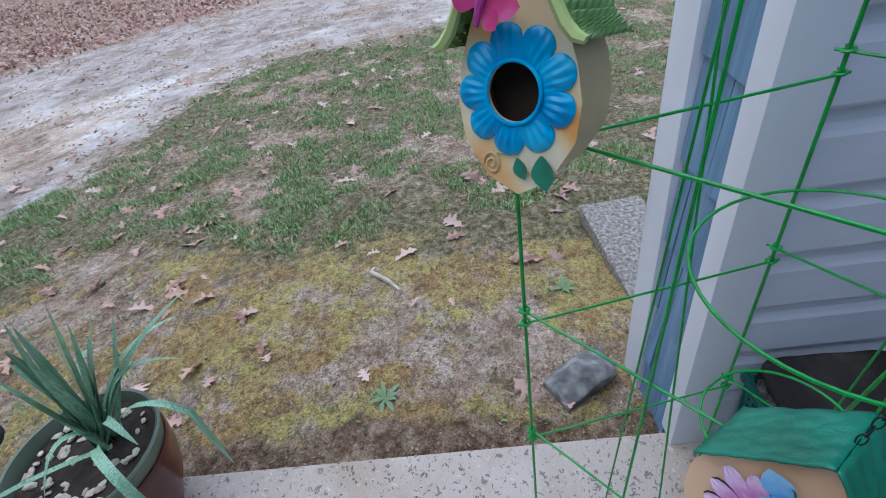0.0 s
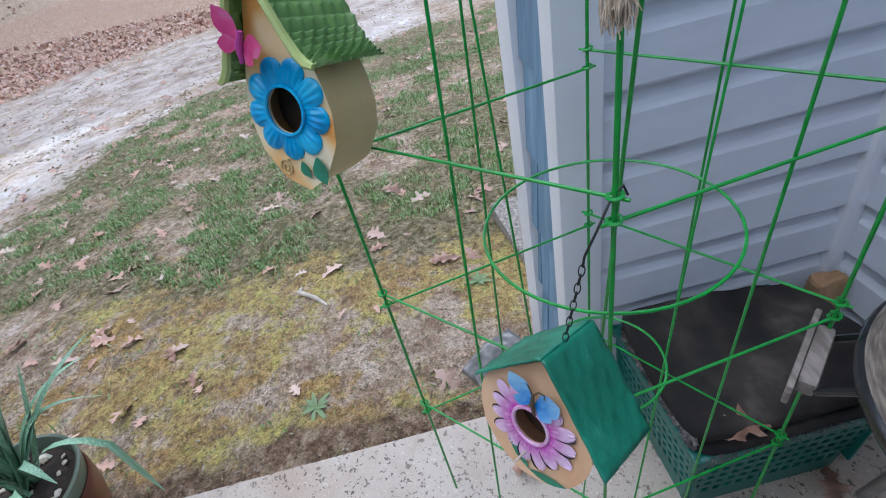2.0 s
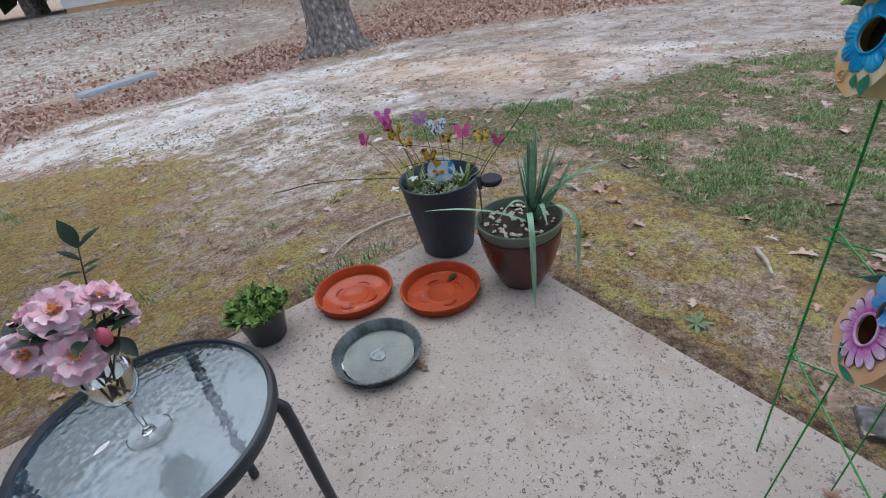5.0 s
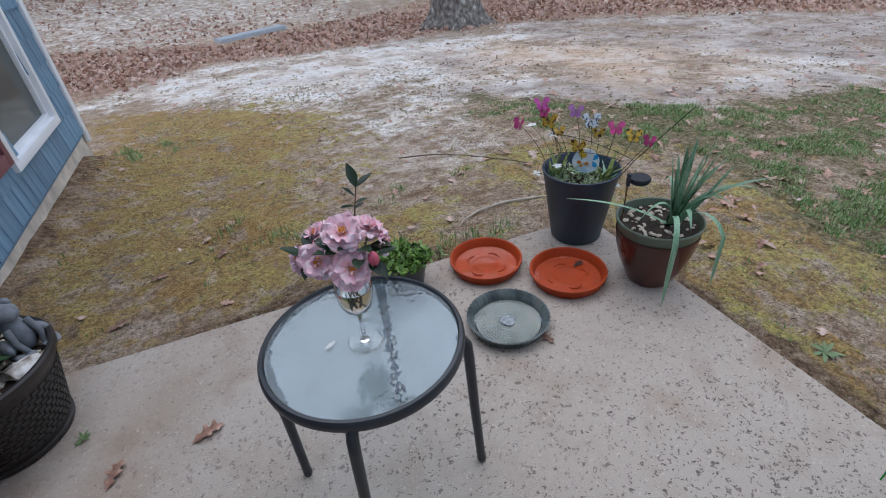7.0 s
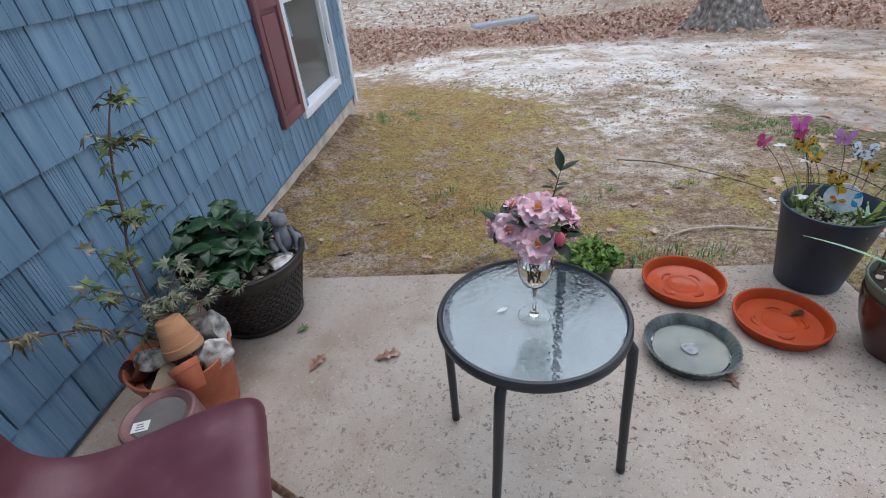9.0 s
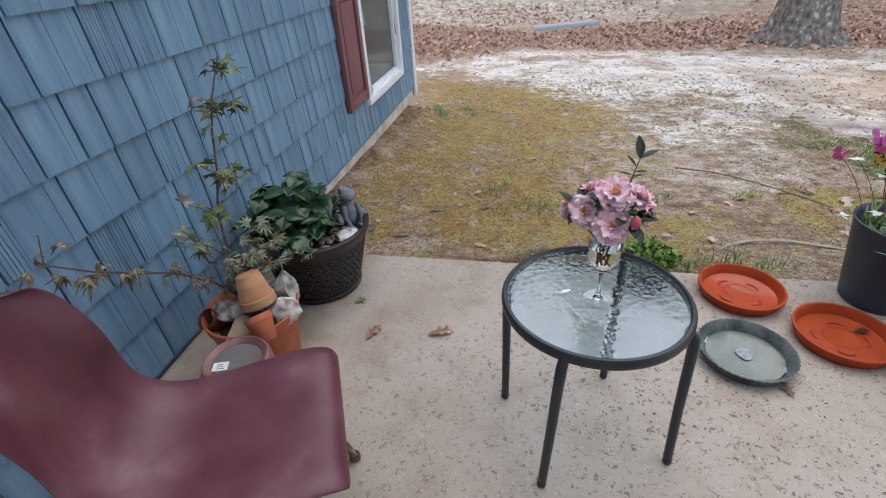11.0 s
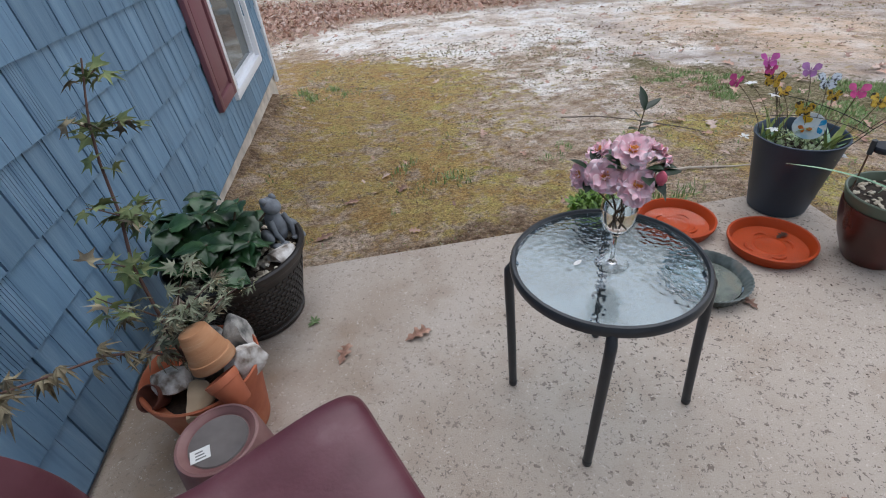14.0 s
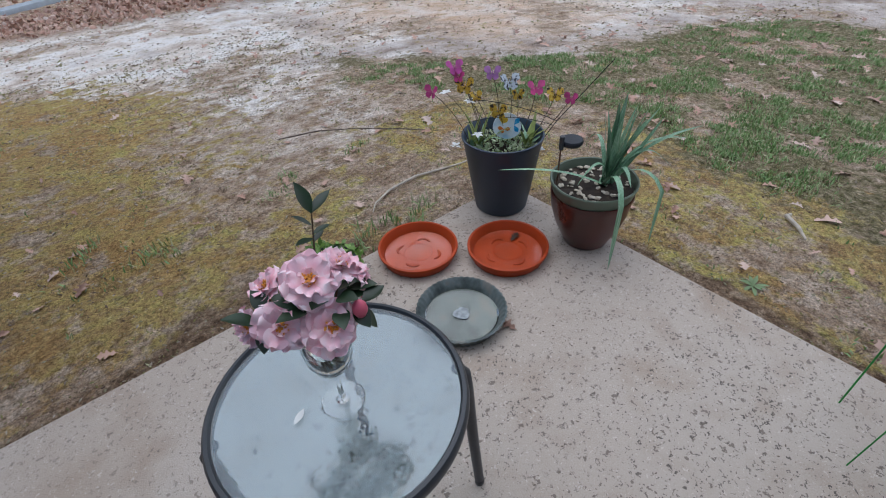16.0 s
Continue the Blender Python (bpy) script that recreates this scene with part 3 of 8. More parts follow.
def ground_z(x, y):
    x, y = np.asarray(x, float), np.asarray(y, float)
    dx, dy = np.maximum(0, x - PATIO_X), np.maximum(0, y - PATIO_Y)
    d = np.hypot(dx, dy)
    z = -0.055 - 0.028 * np.minimum(d, 14) - 0.38 * (1 - np.exp(-d / 3.5))
    bank = np.exp(-np.maximum(0, x - WALL_X) / 0.45) * np.clip((4.6 - y) / 0.8, 0, 1)
    z = z * (1 - 0.70 * bank)
    return z + 0.09 * np.clip(d - 14, 0, 14)


def smooth_noise(x, y, scale, seed=0.0):
    out = np.empty(x.shape)
    f, fx, fy = out.ravel(), np.asarray(x).ravel(), np.asarray(y).ravel()
    for i in range(f.size):
        f[i] = noise.noise(Vector((fx[i] * scale + seed, fy[i] * scale - seed, seed * 0.7)))
    return out


def inside(poly, x, y):
    """Signed distance to a polygon, positive inside."""
    d, s = np.full(x.shape, 1e9), np.zeros(x.shape, bool)
    n = len(poly)
    for i in range(n):
        (ax, ay), (bx, by) = poly[i], poly[(i + 1) % n]
        ex, ey = bx - ax, by - ay
        t = np.clip(((x - ax) * ex + (y - ay) * ey) / (ex * ex + ey * ey), 0, 1)
        d = np.minimum(d, np.hypot(x - ax - t * ex, y - ay - t * ey))
        c = ((ay > y) != (by > y)) & (x < (bx - ax) * (y - ay) / (by - ay + 1e-12) + ax)
        s ^= c
    return np.where(s, d, -d)


LAWN = [(1.5, -4.5), (1.52, -0.5), (1.72, 1.0), (1.3, 2.3), (0.95, 3.2), (1.4, 4.1), (2.1, 3.3), (2.8, 2.45), (4.8, 2.3), (5.9, 1.7), (6.3, -0.5), (8, -4.5)]
MOSS_WEST = [(-2.3, 0.9), (-0.85, 0.9), (-0.6, 2.2), (-0.4, 3.4), (-0.3, 4.8), (-1.2, 5.9), (-2.4, 6.3), (-3.4, 5.0)]
MOSS_EAST = [(0.3, -2.5), (0.4, 2.0), (0.9, 2.4), (1.9, 2.2), (1.9, -2.5)]
SAND = [(-4.5, 7.6), (-2.4, 6.9), (-1.2, 5.9), (-0.1, 4.7), (0.2, 3.6), (1.0, 3.9), (1.6, 4.0), (2.3, 3.2), (2.9, 2.5), (4.8, 2.3), (6.1, 1.6), (6.4, -0.6), (9, -5), (16, -6), (13, 1), (10.4, 5.0), (8.0, 7.7), (4.7, 9.2), (2.6, 9.3), (0.5, 9.2), (-1.3, 9.6), (-3.2, 8.2)]
TAN_SAND = [(2.1, 5.2), (3.1, 3.0), (4.9, 3.0), (5.6, 4.2), (4.6, 6.4), (3.2, 7.6), (2.3, 6.6)]
ORANGE_CLAY = [(-1.9, 13.2), (-0.4, 11.9), (1.4, 11.6), (2.6, 12.4), (2.0, 13.6), (0.6, 14.6), (-1.2, 15.2)]
FAR_SAND = [(-9, 17.5), (-5, 14.8), (-1.5, 12.4), (0.6, 12.9), (2.0, 13.2), (4.7, 15.0), (9, 17), (16, 17), (18, 30), (-12, 30)]
MOSS_FRONT = [(-0.75, 0.9), (0.42, 0.9), (0.62, 1.3), (0.85, 1.95), (0.2, 1.9), (-0.4, 1.75), (-0.75, 1.6)]
PALE_SOIL = [(-0.55, 2.2), (0.2, 2.1), (1.0, 2.3), (1.35, 2.8), (1.0, 3.7), (0.1, 4.3), (-0.45, 3.6)]
LITTER = [(-9, 9.5), (-3.2, 8.0), (-1.3, 9.7), (0.5, 9.2), (2.6, 9.3), (4.7, 9.1), (8.0, 7.7), (10.4, 5.0), (13, 1), (16, -6), (24, -6), (22, 8), (13, 15.5), (4.7, 14.6), (2.0, 12.6), (-0.1, 12.4), (-1.5, 12.2), (-5, 14.5), (-10, 17)]


def axis(lo, hi, fine_lo, fine_hi, step, grow):
    mid = list(np.arange(fine_lo, fine_hi, step))
    up, s = [], step
    while (up[-1] if up else mid[-1]) < hi:
        s *= grow
        up.append((up[-1] if up else mid[-1]) + s)
    dn, s = [], step
    while (dn[-1] if dn else mid[0]) > lo:
        s *= grow
        dn.append((dn[-1] if dn else mid[0]) - s)
    return np.array(dn[::-1] + mid + up)


def build_ground():
    xs, ys = axis(-400, 500, -3.0, 4.6, 0.04, 1.055), axis(-300, 700, -1.6, 7.0, 0.04, 1.055)
    X, Y = np.meshgrid(xs, ys, indexing="ij")
    n1, n2, n3 = smooth_noise(X, Y, 0.9, 3.1), smooth_noise(X, Y, 3.1, 7.7), smooth_noise(X, Y, 9.0, 1.3)
    wob = 0.22 * n1 + 0.14 * n2 + 0.06 * n3
    far = np.clip((np.hypot(X, Y) - 4) / 8, 0, 1)
    Z = ground_z(X, Y) + (0.012 * n2 + 0.007 * n3) + 0.03 * n1 * far
    under = (X < PATIO_X - 0.02) & (Y < PATIO_Y - 0.02)
    Z = np.where(under, np.minimum(Z, -0.09), Z)
    def soft(d, w):
        return np.clip(0.5 + d / w, 0, 1)
    lawn = soft(inside(LAWN, X, Y) + 1.2 * wob, 0.5) * np.clip(0.75 + 1.4 * n2 + 0.6 * n1, 0.1, 1)
    moss = np.maximum(soft(inside(MOSS_WEST, X, Y) + 2.2 * wob, 1.1) * np.clip(0.95 + 0.9 * n1 + 0.6 * n2, 0, 1), soft(inside(MOSS_EAST, X, Y) + wob, 0.5) * np.clip(0.75 + 1.0 * n1 + 1.0 * n2, 0, 1))
    moss = np.maximum(moss, soft(inside(MOSS_FRONT, X, Y) + wob, 0.4) * np.clip(0.52 + 0.9 * n1 + 0.9 * n2, 0, 1))
    sand = soft(inside(SAND, X, Y) + 1.4 * wob, 0.7) * np.clip(0.9 + 1.0 * n1 + 0.4 * n2, 0.2, 1)
    sand = np.maximum(sand, 0.42 * soft(inside(PALE_SOIL, X, Y) + 1.2 * wob, 0.6))
    sand = np.maximum(sand, 0.52 * soft(inside(FAR_SAND, X, Y) + 3.0 * wob, 1.5))
    tan = np.maximum(0.75 * soft(inside(TAN_SAND, X, Y) + 1.6 * wob, 1.6), 0.9 * soft(inside(ORANGE_CLAY, X, Y) + 2.0 * wob, 0.9))
    edge = np.where(X < PATIO_X, np.maximum(0, Y - PATIO_Y), np.where(Y < PATIO_Y, X - PATIO_X, np.hypot(X - PATIO_X, Y - PATIO_Y)))
    base = np.where((Y > PATIO_Y) & (Y < WALL_FAR), np.maximum(0, X - WALL_X), 9.0)
    wide = np.where(X < -0.5, 0.26, 0.17)
    bare = np.clip(np.maximum(1.2 - np.maximum(0, edge) / wide + 1.3 * n2 + 0.6 * n1, 1.2 - base / 0.28 + 1.3 * n2), 0, 1)
    litter = soft(inside(LITTER, X, Y) + 2 * wob, 1.2)
    Z = Z + 0.02 * lawn * np.maximum(0, n3 + 0.3)
    verts = np.stack([X, Y, Z], -1).reshape(-1, 3)
    nx, ny = X.shape
    i = np.arange(nx * ny).reshape(nx, ny)
    faces = np.stack([i[:-1, :-1], i[1:, :-1], i[1:, 1:], i[:-1, 1:]], -1).reshape(-1, 4)
    me = bpy.data.meshes.new("ground")
    me.from_pydata(verts.tolist(), [], faces.tolist())
    at = me.attributes.new("zones", "FLOAT_COLOR", "POINT")
    at.data.foreach_set("color", np.stack([lawn, moss, sand, litter], -1).astype(np.float32).ravel())
    bare_at = me.attributes.new("bare", "FLOAT", "POINT")
    bare_at.data.foreach_set("value", bare.astype(np.float32).ravel())
    tan_at = me.attributes.new("tan", "FLOAT", "POINT")
    tan_at.data.foreach_set("value", tan.astype(np.float32).ravel())
    me.shade_smooth()
    m = bpy.data.materials.new("yard_soil_moss_and_sand")
    m.use_nodes = True
    n, l = m.node_tree.nodes, m.node_tree.links
    b = n["Principled BSDF"]
    b.inputs["Roughness"].default_value = 0.95
    b.inputs["Specular IOR Level"].default_value = 0.2
    za, sep, tc = n.new("ShaderNodeAttribute"), n.new("ShaderNodeSeparateColor"), n.new("ShaderNodeTexCoord")
    za.attribute_name = "zones"
    l.new(za.outputs["Color"], sep.inputs[0])
    def ns(scale, detail=6, rough=0.6):
        t = n.new("ShaderNodeTexNoise")
        t.inputs["Scale"].default_value, t.inputs["Detail"].default_value, t.inputs["Roughness"].default_value = scale, detail, rough
        l.new(tc.outputs["Object"], t.inputs["Vector"])
        return t.outputs[0]
    def cr(src, stops):
        r = n.new("ShaderNodeValToRGB")
        r.color_ramp.elements[0].position, r.color_ramp.elements[0].color = stops[0][0], (*stops[0][1], 1)
        r.color_ramp.elements[1].position, r.color_ramp.elements[1].color = stops[-1][0], (*stops[-1][1], 1)
        for p, c in stops[1:-1]:
            r.color_ramp.elements.new(p).color = (*c, 1)
        l.new(src, r.inputs[0])
        return r.outputs[0]
    def mix(f, a, c):
        t = n.new("ShaderNodeMix")
        t.data_type = "RGBA"
        l.new(f, t.inputs[0]), l.new(a, t.inputs[6]), l.new(c, t.inputs[7])
        return t.outputs[2]
    def broken(zone, scale, amount):
        """Frays a zone's edge with fine noise."""
        a = n.new("ShaderNodeMath")
        a.operation = "MULTIPLY_ADD"
        l.new(ns(scale, 5, 0.7), a.inputs[0])
        a.inputs[1].default_value = amount
        l.new(zone, a.inputs[2])
        r = n.new("ShaderNodeMapRange")
        r.inputs["From Min"].default_value, r.inputs["From Max"].default_value = amount / 2 + 0.25, amount / 2 + 0.75
        l.new(a.outputs[0], r.inputs[0])
        return r.outputs[0]
    soil = cr(ns(9, 10, 0.76), [(0.36, (0.20, 0.13, 0.085)), (0.49, (0.38, 0.285, 0.21)), (0.62, (0.56, 0.47, 0.39))])
    lawn_c = cr(ns(26, 7, 0.75), [(0.38, (0.085, 0.078, 0.032)), (0.5, (0.19, 0.165, 0.092)), (0.62, (0.34, 0.285, 0.20))])
    moss_c = cr(ns(9, 11, 0.78), [(0.35, (0.19, 0.125, 0.062)), (0.43, (0.32, 0.232, 0.112)), (0.50, (0.43, 0.345, 0.13)), (0.57, (0.40, 0.37, 0.115)), (0.67, (0.56, 0.48, 0.31))])
    patch = n.new("ShaderNodeMapRange")
    patch.inputs["From Min"].default_value, patch.inputs["From Max"].default_value = 0.46, 0.60
    patch.inputs["To Max"].default_value = 0.55
    l.new(ns(3.2, 9, 0.75), patch.inputs[0])
    warm = n.new("ShaderNodeMapRange")
    warm.inputs["From Min"].default_value, warm.inputs["From Max"].default_value, warm.inputs["To Min"].default_value, warm.inputs["To Max"].default_value = -0.4, 0.7, 0.62, 0.0
    where, wave = n.new("ShaderNodeSeparateXYZ"), n.new("ShaderNodeMath")
    l.new(tc.outputs["Object"], where.inputs[0])
    wave.operation, wave.inputs[1].default_value = "MULTIPLY_ADD", 2.4
    l.new(ns(1.1, 6, 0.65), wave.inputs[0])
    l.new(where.outputs[0], wave.inputs[2])
    l.new(wave.outputs[0], warm.inputs[0])
    moss_c = mix(warm.outputs[0], moss_c, cr(ns(11, 10, 0.78), [(0.36, (0.17, 0.095, 0.045)), (0.47, (0.32, 0.205, 0.085)), (0.57, (0.36, 0.265, 0.095)), (0.67, (0.46, 0.37, 0.22))]))
    moss_c = mix(patch.outputs[0], moss_c, cr(ns(18, 8, 0.78), [(0.38, (0.17, 0.095, 0.05)), (0.5, (0.34, 0.205, 0.095)), (0.62, (0.46, 0.34, 0.20))]))
    # rusty and bare brown blotches through the moss
    for scale, lo, hi, much, stops in ((1.7, 0.50, 0.60, 0.75, [(0.36, (0.19, 0.095, 0.04)), (0.5, (0.36, 0.215, 0.085)), (0.64, (0.50, 0.37, 0.17))]), (2.7, 0.57, 0.63, 0.85, [(0.36, (0.16, 0.115, 0.085)), (0.5, (0.31, 0.245, 0.20)), (0.64, (0.50, 0.43, 0.38))])):
        blot = n.new("ShaderNodeMapRange")
        blot.inputs["From Min"].default_value, blot.inputs["From Max"].default_value, blot.inputs["To Max"].default_value = lo, hi, much
        l.new(ns(scale, 7, 0.66), blot.inputs[0])
        moss_c = mix(blot.outputs[0], moss_c, cr(ns(13, 9, 0.78), stops))
    bright = cr(ns(1.9, 10, 0.64), [(0.34, (0.50, 0.41, 0.34)), (0.42, (0.68, 0.59, 0.52)), (0.49, (0.80, 0.73, 0.66)), (0.56, (0.87, 0.84, 0.81)), (0.68, (0.82, 0.77, 0.72))])
    dull = cr(ns(2.8, 10, 0.68), [(0.35, (0.27, 0.205, 0.17)), (0.46, (0.43, 0.355, 0.31)), (0.60, (0.58, 0.515, 0.475))])
    spread = n.new("ShaderNodeMapRange")
    spread.inputs["From Min"].default_value, spread.inputs["From Max"].default_value = 0.46, 0.58
    place, tip = n.new("ShaderNodeSeparateXYZ"), n.new("ShaderNodeMath")
    l.new(tc.outputs["Object"], place.inputs[0])
    tip.operation = "MULTIPLY_ADD"
    l.new(place.outputs[0], tip.inputs[0])
    tip.inputs[1].default_value = -0.032
    drift = n.new("ShaderNodeMath")
    drift.operation = "ADD"
    l.new(ns(0.42, 5, 0.65), drift.inputs[0])
    drift.inputs[1].default_value = 0.13
    l.new(drift.outputs[0], tip.inputs[2])
    l.new(tip.outputs[0], spread.inputs[0])
    sand_c = mix(spread.outputs[0], dull, bright)
    ta = n.new("ShaderNodeAttribute")
    ta.attribute_name = "tan"
    sand_c = mix(broken(ta.outputs["Fac"], 2.2, 1.4), sand_c, cr(ns(3.0, 9, 0.62), [(0.34, (0.58, 0.40, 0.27)), (0.48, (0.68, 0.52, 0.40)), (0.62, (0.76, 0.65, 0.56))]))
    lit_c = cr(ns(20, 8, 0.8), [(0.38, (0.19, 0.11, 0.078)), (0.5, (0.38, 0.255, 0.19)), (0.62, (0.58, 0.46, 0.38))])
    c = mix(broken(sep.outputs[2], 5, 2.2), soil, sand_c)
    c = mix(broken(za.outputs["Alpha"], 5, 1.6), c, lit_c)
    c = mix(broken(sep.outputs[1], 8, 4.0), c, moss_c)
    c = mix(broken(sep.outputs[0], 14, 3.0), c, lawn_c)
    ba = n.new("ShaderNodeAttribute")
    ba.attribute_name = "bare"
    brown = cr(ns(13, 9, 0.76), [(0.38, (0.09, 0.055, 0.033)), (0.5, (0.20, 0.135, 0.088)), (0.62, (0.34, 0.26, 0.19))])
    c = mix(broken(ba.outputs["Fac"], 9, 3.0), c, brown)
    def times(src, stops, amount):
        t = n.new("ShaderNodeMix")
        t.data_type, t.blend_type = "RGBA", "MULTIPLY"
        less = n.new("ShaderNodeMapRange")
        less.inputs["To Min"].default_value, less.inputs["To Max"].default_value = amount, amount * 0.2
        l.new(sep.outputs[2], less.inputs[0])
        l.new(less.outputs[0], t.inputs[0])
        l.new(c, t.inputs[6]), l.new(cr(src, stops), t.inputs[7])
        return t.outputs[2]
    c = times(ns(48, 6, 0.75), [(0.38, (0.40, 0.36, 0.31)), (0.49, (1.0, 0.99, 0.98)), (0.62, (1.45, 1.42, 1.38))], 0.72)
    c = times(ns(150, 4, 0.85), [(0.38, (0.38, 0.34, 0.30)), (0.48, (1.0, 1.0, 1.0)), (0.62, (1.6, 1.56, 1.5))], 0.8)
    l.new(c, b.inputs["Base Color"])
    bp, fb = n.new("ShaderNodeBump"), n.new("ShaderNodeBump")
    bp.inputs["Strength"].default_value, bp.inputs["Distance"].default_value = 0.9, 0.03
    fb.inputs["Strength"].default_value, fb.inputs["Distance"].default_value = 0.9, 0.006
    l.new(ns(24, 8, 0.75), bp.inputs["Height"])
    l.new(ns(130, 5, 0.8), fb.inputs["Height"])
    l.new(bp.outputs[0], fb.inputs["Normal"])
    l.new(fb.outputs[0], b.inputs["Normal"])
    me.materials.append(m)
    return tagged(new("ground", me), "sloping yard of bare soil, moss and pale sand", "ground", "", "structure"), None


build_ground()


ZX, ZY = np.meshgrid(np.arange(-13, 26, 0.1), np.arange(-5, 29, 0.1), indexing="ij")
ZONES = [inside(poly, ZX, ZY) for poly in (LAWN, SAND, LITTER)]


def zone_at(x, y):
    """Depth inside the lawn, sand and litter at a point, for scattering."""
    i, j = min(389, max(0, int((x + 13) * 10 + 0.5))), min(339, max(0, int((y + 5) * 10 + 0.5)))
    return tuple(float(z[i, j]) for z in ZONES)


# patio slab
bm = new_box((WALL_X, -1.5, -0.11), (PATIO_X, PATIO_Y, 0.0), 0.012)
solid("patio_slab", bm, CONCRETE, "worn tan concrete patio slab with dark pits", "patio", kind="structure")

# ---------------------------------------------------------------- west wall: blue shingles
WALL_TOP, WALL_END, WALL_BACK = 2.75, 4.06, -1.5
WIN = (2.62, 3.52, 0.30, 1.72)
COURSE, FIRST = 0.188, 0.03


def west_wall():
    bm = bmesh.new()
    t = 0.14
    x0, x1 = WALL_X - t, WALL_X
    y0, y1, z0, z1 = WIN
    box(bm, (x0, WALL_BACK, 0.0), (x1, y0, WALL_TOP))
    box(bm, (x0, y1, 0.0), (x1, WALL_END, WALL_TOP))
    box(bm, (x0, y0, 0.0), (x1, y1, z0))
    box(bm, (x0, y0, z1), (x1, y1, WALL_TOP))
    wall = solid("wall_west", bm, BLUE, "house wall of slate-blue cedar-look shingles", "wall", kind="structure", smooth=False)
    solid("foundation", new_box((x0, WALL_BACK, -0.7), (WALL_X - 0.006, WALL_END + 0.0, 0.012)), FOUNDATION, "rough beige parged foundation under the siding", "foundation", kind="structure")
    rng = random.Random(11)
    lap = 0.03
    def shingle(w, h, seed):
        """One shingle panel: wedge-thick butt, tapering up, with raked grooves."""
        r = random.Random(seed)
        b2 = bmesh.new()
        cuts = [0.0]
        while cuts[-1] < w - 0.035:
            step = r.choice(((0.10,), (0.13,), (0.08,), (0.011, 0.014, 0.011), (0.15,)))
            for q in step:
                cuts.append(cuts[-1] + q)
        cuts = [q for q in cuts if q < w - 0.01] + [w]
        thick = [r.uniform(0.0155, 0.0185) for _ in cuts]
        for i in range(len(cuts) - 1):
            a, b = cuts[i] + (0.001 if i else 0), cuts[i + 1] - 0.001
            q, top = thick[i], 0.003
            v = [b2.verts.new(c) for c in ((0.0, a, 0), (0.0, b, 0), (q, b, 0), (q, a, 0), (top, a, h), (top, b, h))]
            for f in ((3, 2, 1, 0), (3, 4, 5, 2), (0, 4, 3), (1, 2, 5)):
                b2.faces.new([v[k] for k in f])
        b2.normal_update()
        return b2
    kinds = [(w, s) for w in (0.10, 0.14, 0.18, 0.215, 0.25) for s in range(3)]
    meshes = {}
    for w, s in kinds:
        me = bpy.data.meshes.new("shingle")
        shingle(w - 0.007, COURSE + lap, s * 31 + int(w * 1000)).to_mesh(me)
        me.materials.append(BLUE)
        meshes[(w, s)] = me
    rest = []
    temps = {k: (np.array([v.co for v in me.vertices]), [list(p.vertices) for p in me.polygons]) for k, me in meshes.items()}
    count = 0
    for c in range(15):
        z = FIRST + c * COURSE
        y = WALL_BACK + rng.uniform(-0.1, 0)
        while y < WALL_END - 0.06:
            k = rng.choice(kinds)
            w = k[0]
            ya, yb = y, y + w
            y = yb
            if ya < WALL_BACK:
                continue
            fit_w = min(yb, WALL_END - 0.002) - ya
            cut = None
            if z + COURSE > WIN[2] - 0.05 and z < WIN[3] + 0.05 and yb > WIN[0] - 0.05 and ya < WIN[1] + 0.05:
                if ya > WIN[0] - 0.09 and yb < WIN[1] + 0.09 and z > WIN[2] - 0.1:
                    continue
            sc = fit_w / w
            m = Matrix.Translation((WALL_X + 0.001, ya, z)) @ Matrix.Diagonal((1, sc, 1, 1))
            if -0.9 < ya and c < 8 and count < 300:
                ob = new("shingle", meshes[k])
                ob.parent, ob.matrix_basis = wall, m
                count += 1
            else:
                rest.append((temps[k], m))
    v, f = scatter(rest)
    joined("upper_shingles", v, f, BLUE, "slate-blue shingles in staggered courses", parent=wall)
    solid("corner_board", new_box((WALL_X - 0.1, WALL_END, -0.06), (WALL_X + 0.03, WALL_END + 0.028, WALL_TOP), 0.002), WHITE, "white corner board at the end of the blue wall", "trim", kind="structure")
    solid("corner_board", new_box((WALL_X + 0.006, WALL_END - 0.055, -0.06), (WALL_X + 0.03, WALL_END - 0.001, WALL_TOP), 0.002), WHITE, "white corner board at the end of the blue wall", "trim", kind="structure")
    # window
    y0, y1, z0, z1 = WIN
    win = thing("window_1", "white-framed double-hung window with a dark pane", "window")
    tagged(win, kind="structure")
    f = 0.055
    for lo, hi in (((0, y0 - f, z0 - f), (0, y1 + f, z0)), ((0, y0 - f, z1), (0, y1 + f, z1 + f)), ((0, y0 - f, z0), (0, y0, z1)), ((0, y1, z0), (0, y1 + f, z1))):
        part("window_frame", new_box((WALL_X - 0.06, lo[1], lo[2]), (WALL_X + 0.042, hi[1], hi[2]), 0.003), WHITE, win)
    g = 0.03
    for lo, hi in (((y0, z0), (y1, z0 + g)), ((y0, z1 - g), (y1, z1)), ((y0, z0 + g), (y0 + g, z1 - g)), ((y1 - g, z0 + g), (y1, z1 - g)), ((y0 + g, (z0 + z1) / 2 - 0.02), (y1 - g, (z0 + z1) / 2 + 0.02))):
        part("sash", new_box((WALL_X - 0.045, lo[0], lo[1]), (WALL_X + 0.008, hi[0], hi[1]), 0.002), WHITE, win)
    for a, b in ((z0 + g, (z0 + z1) / 2 - 0.02), ((z0 + z1) / 2 + 0.02, z1 - g)):
        part("pane", new_box((WALL_X - 0.03, y0 + g, a), (WALL_X - 0.022, y1 - g, b)), PANE, win, "dark reflective glass")
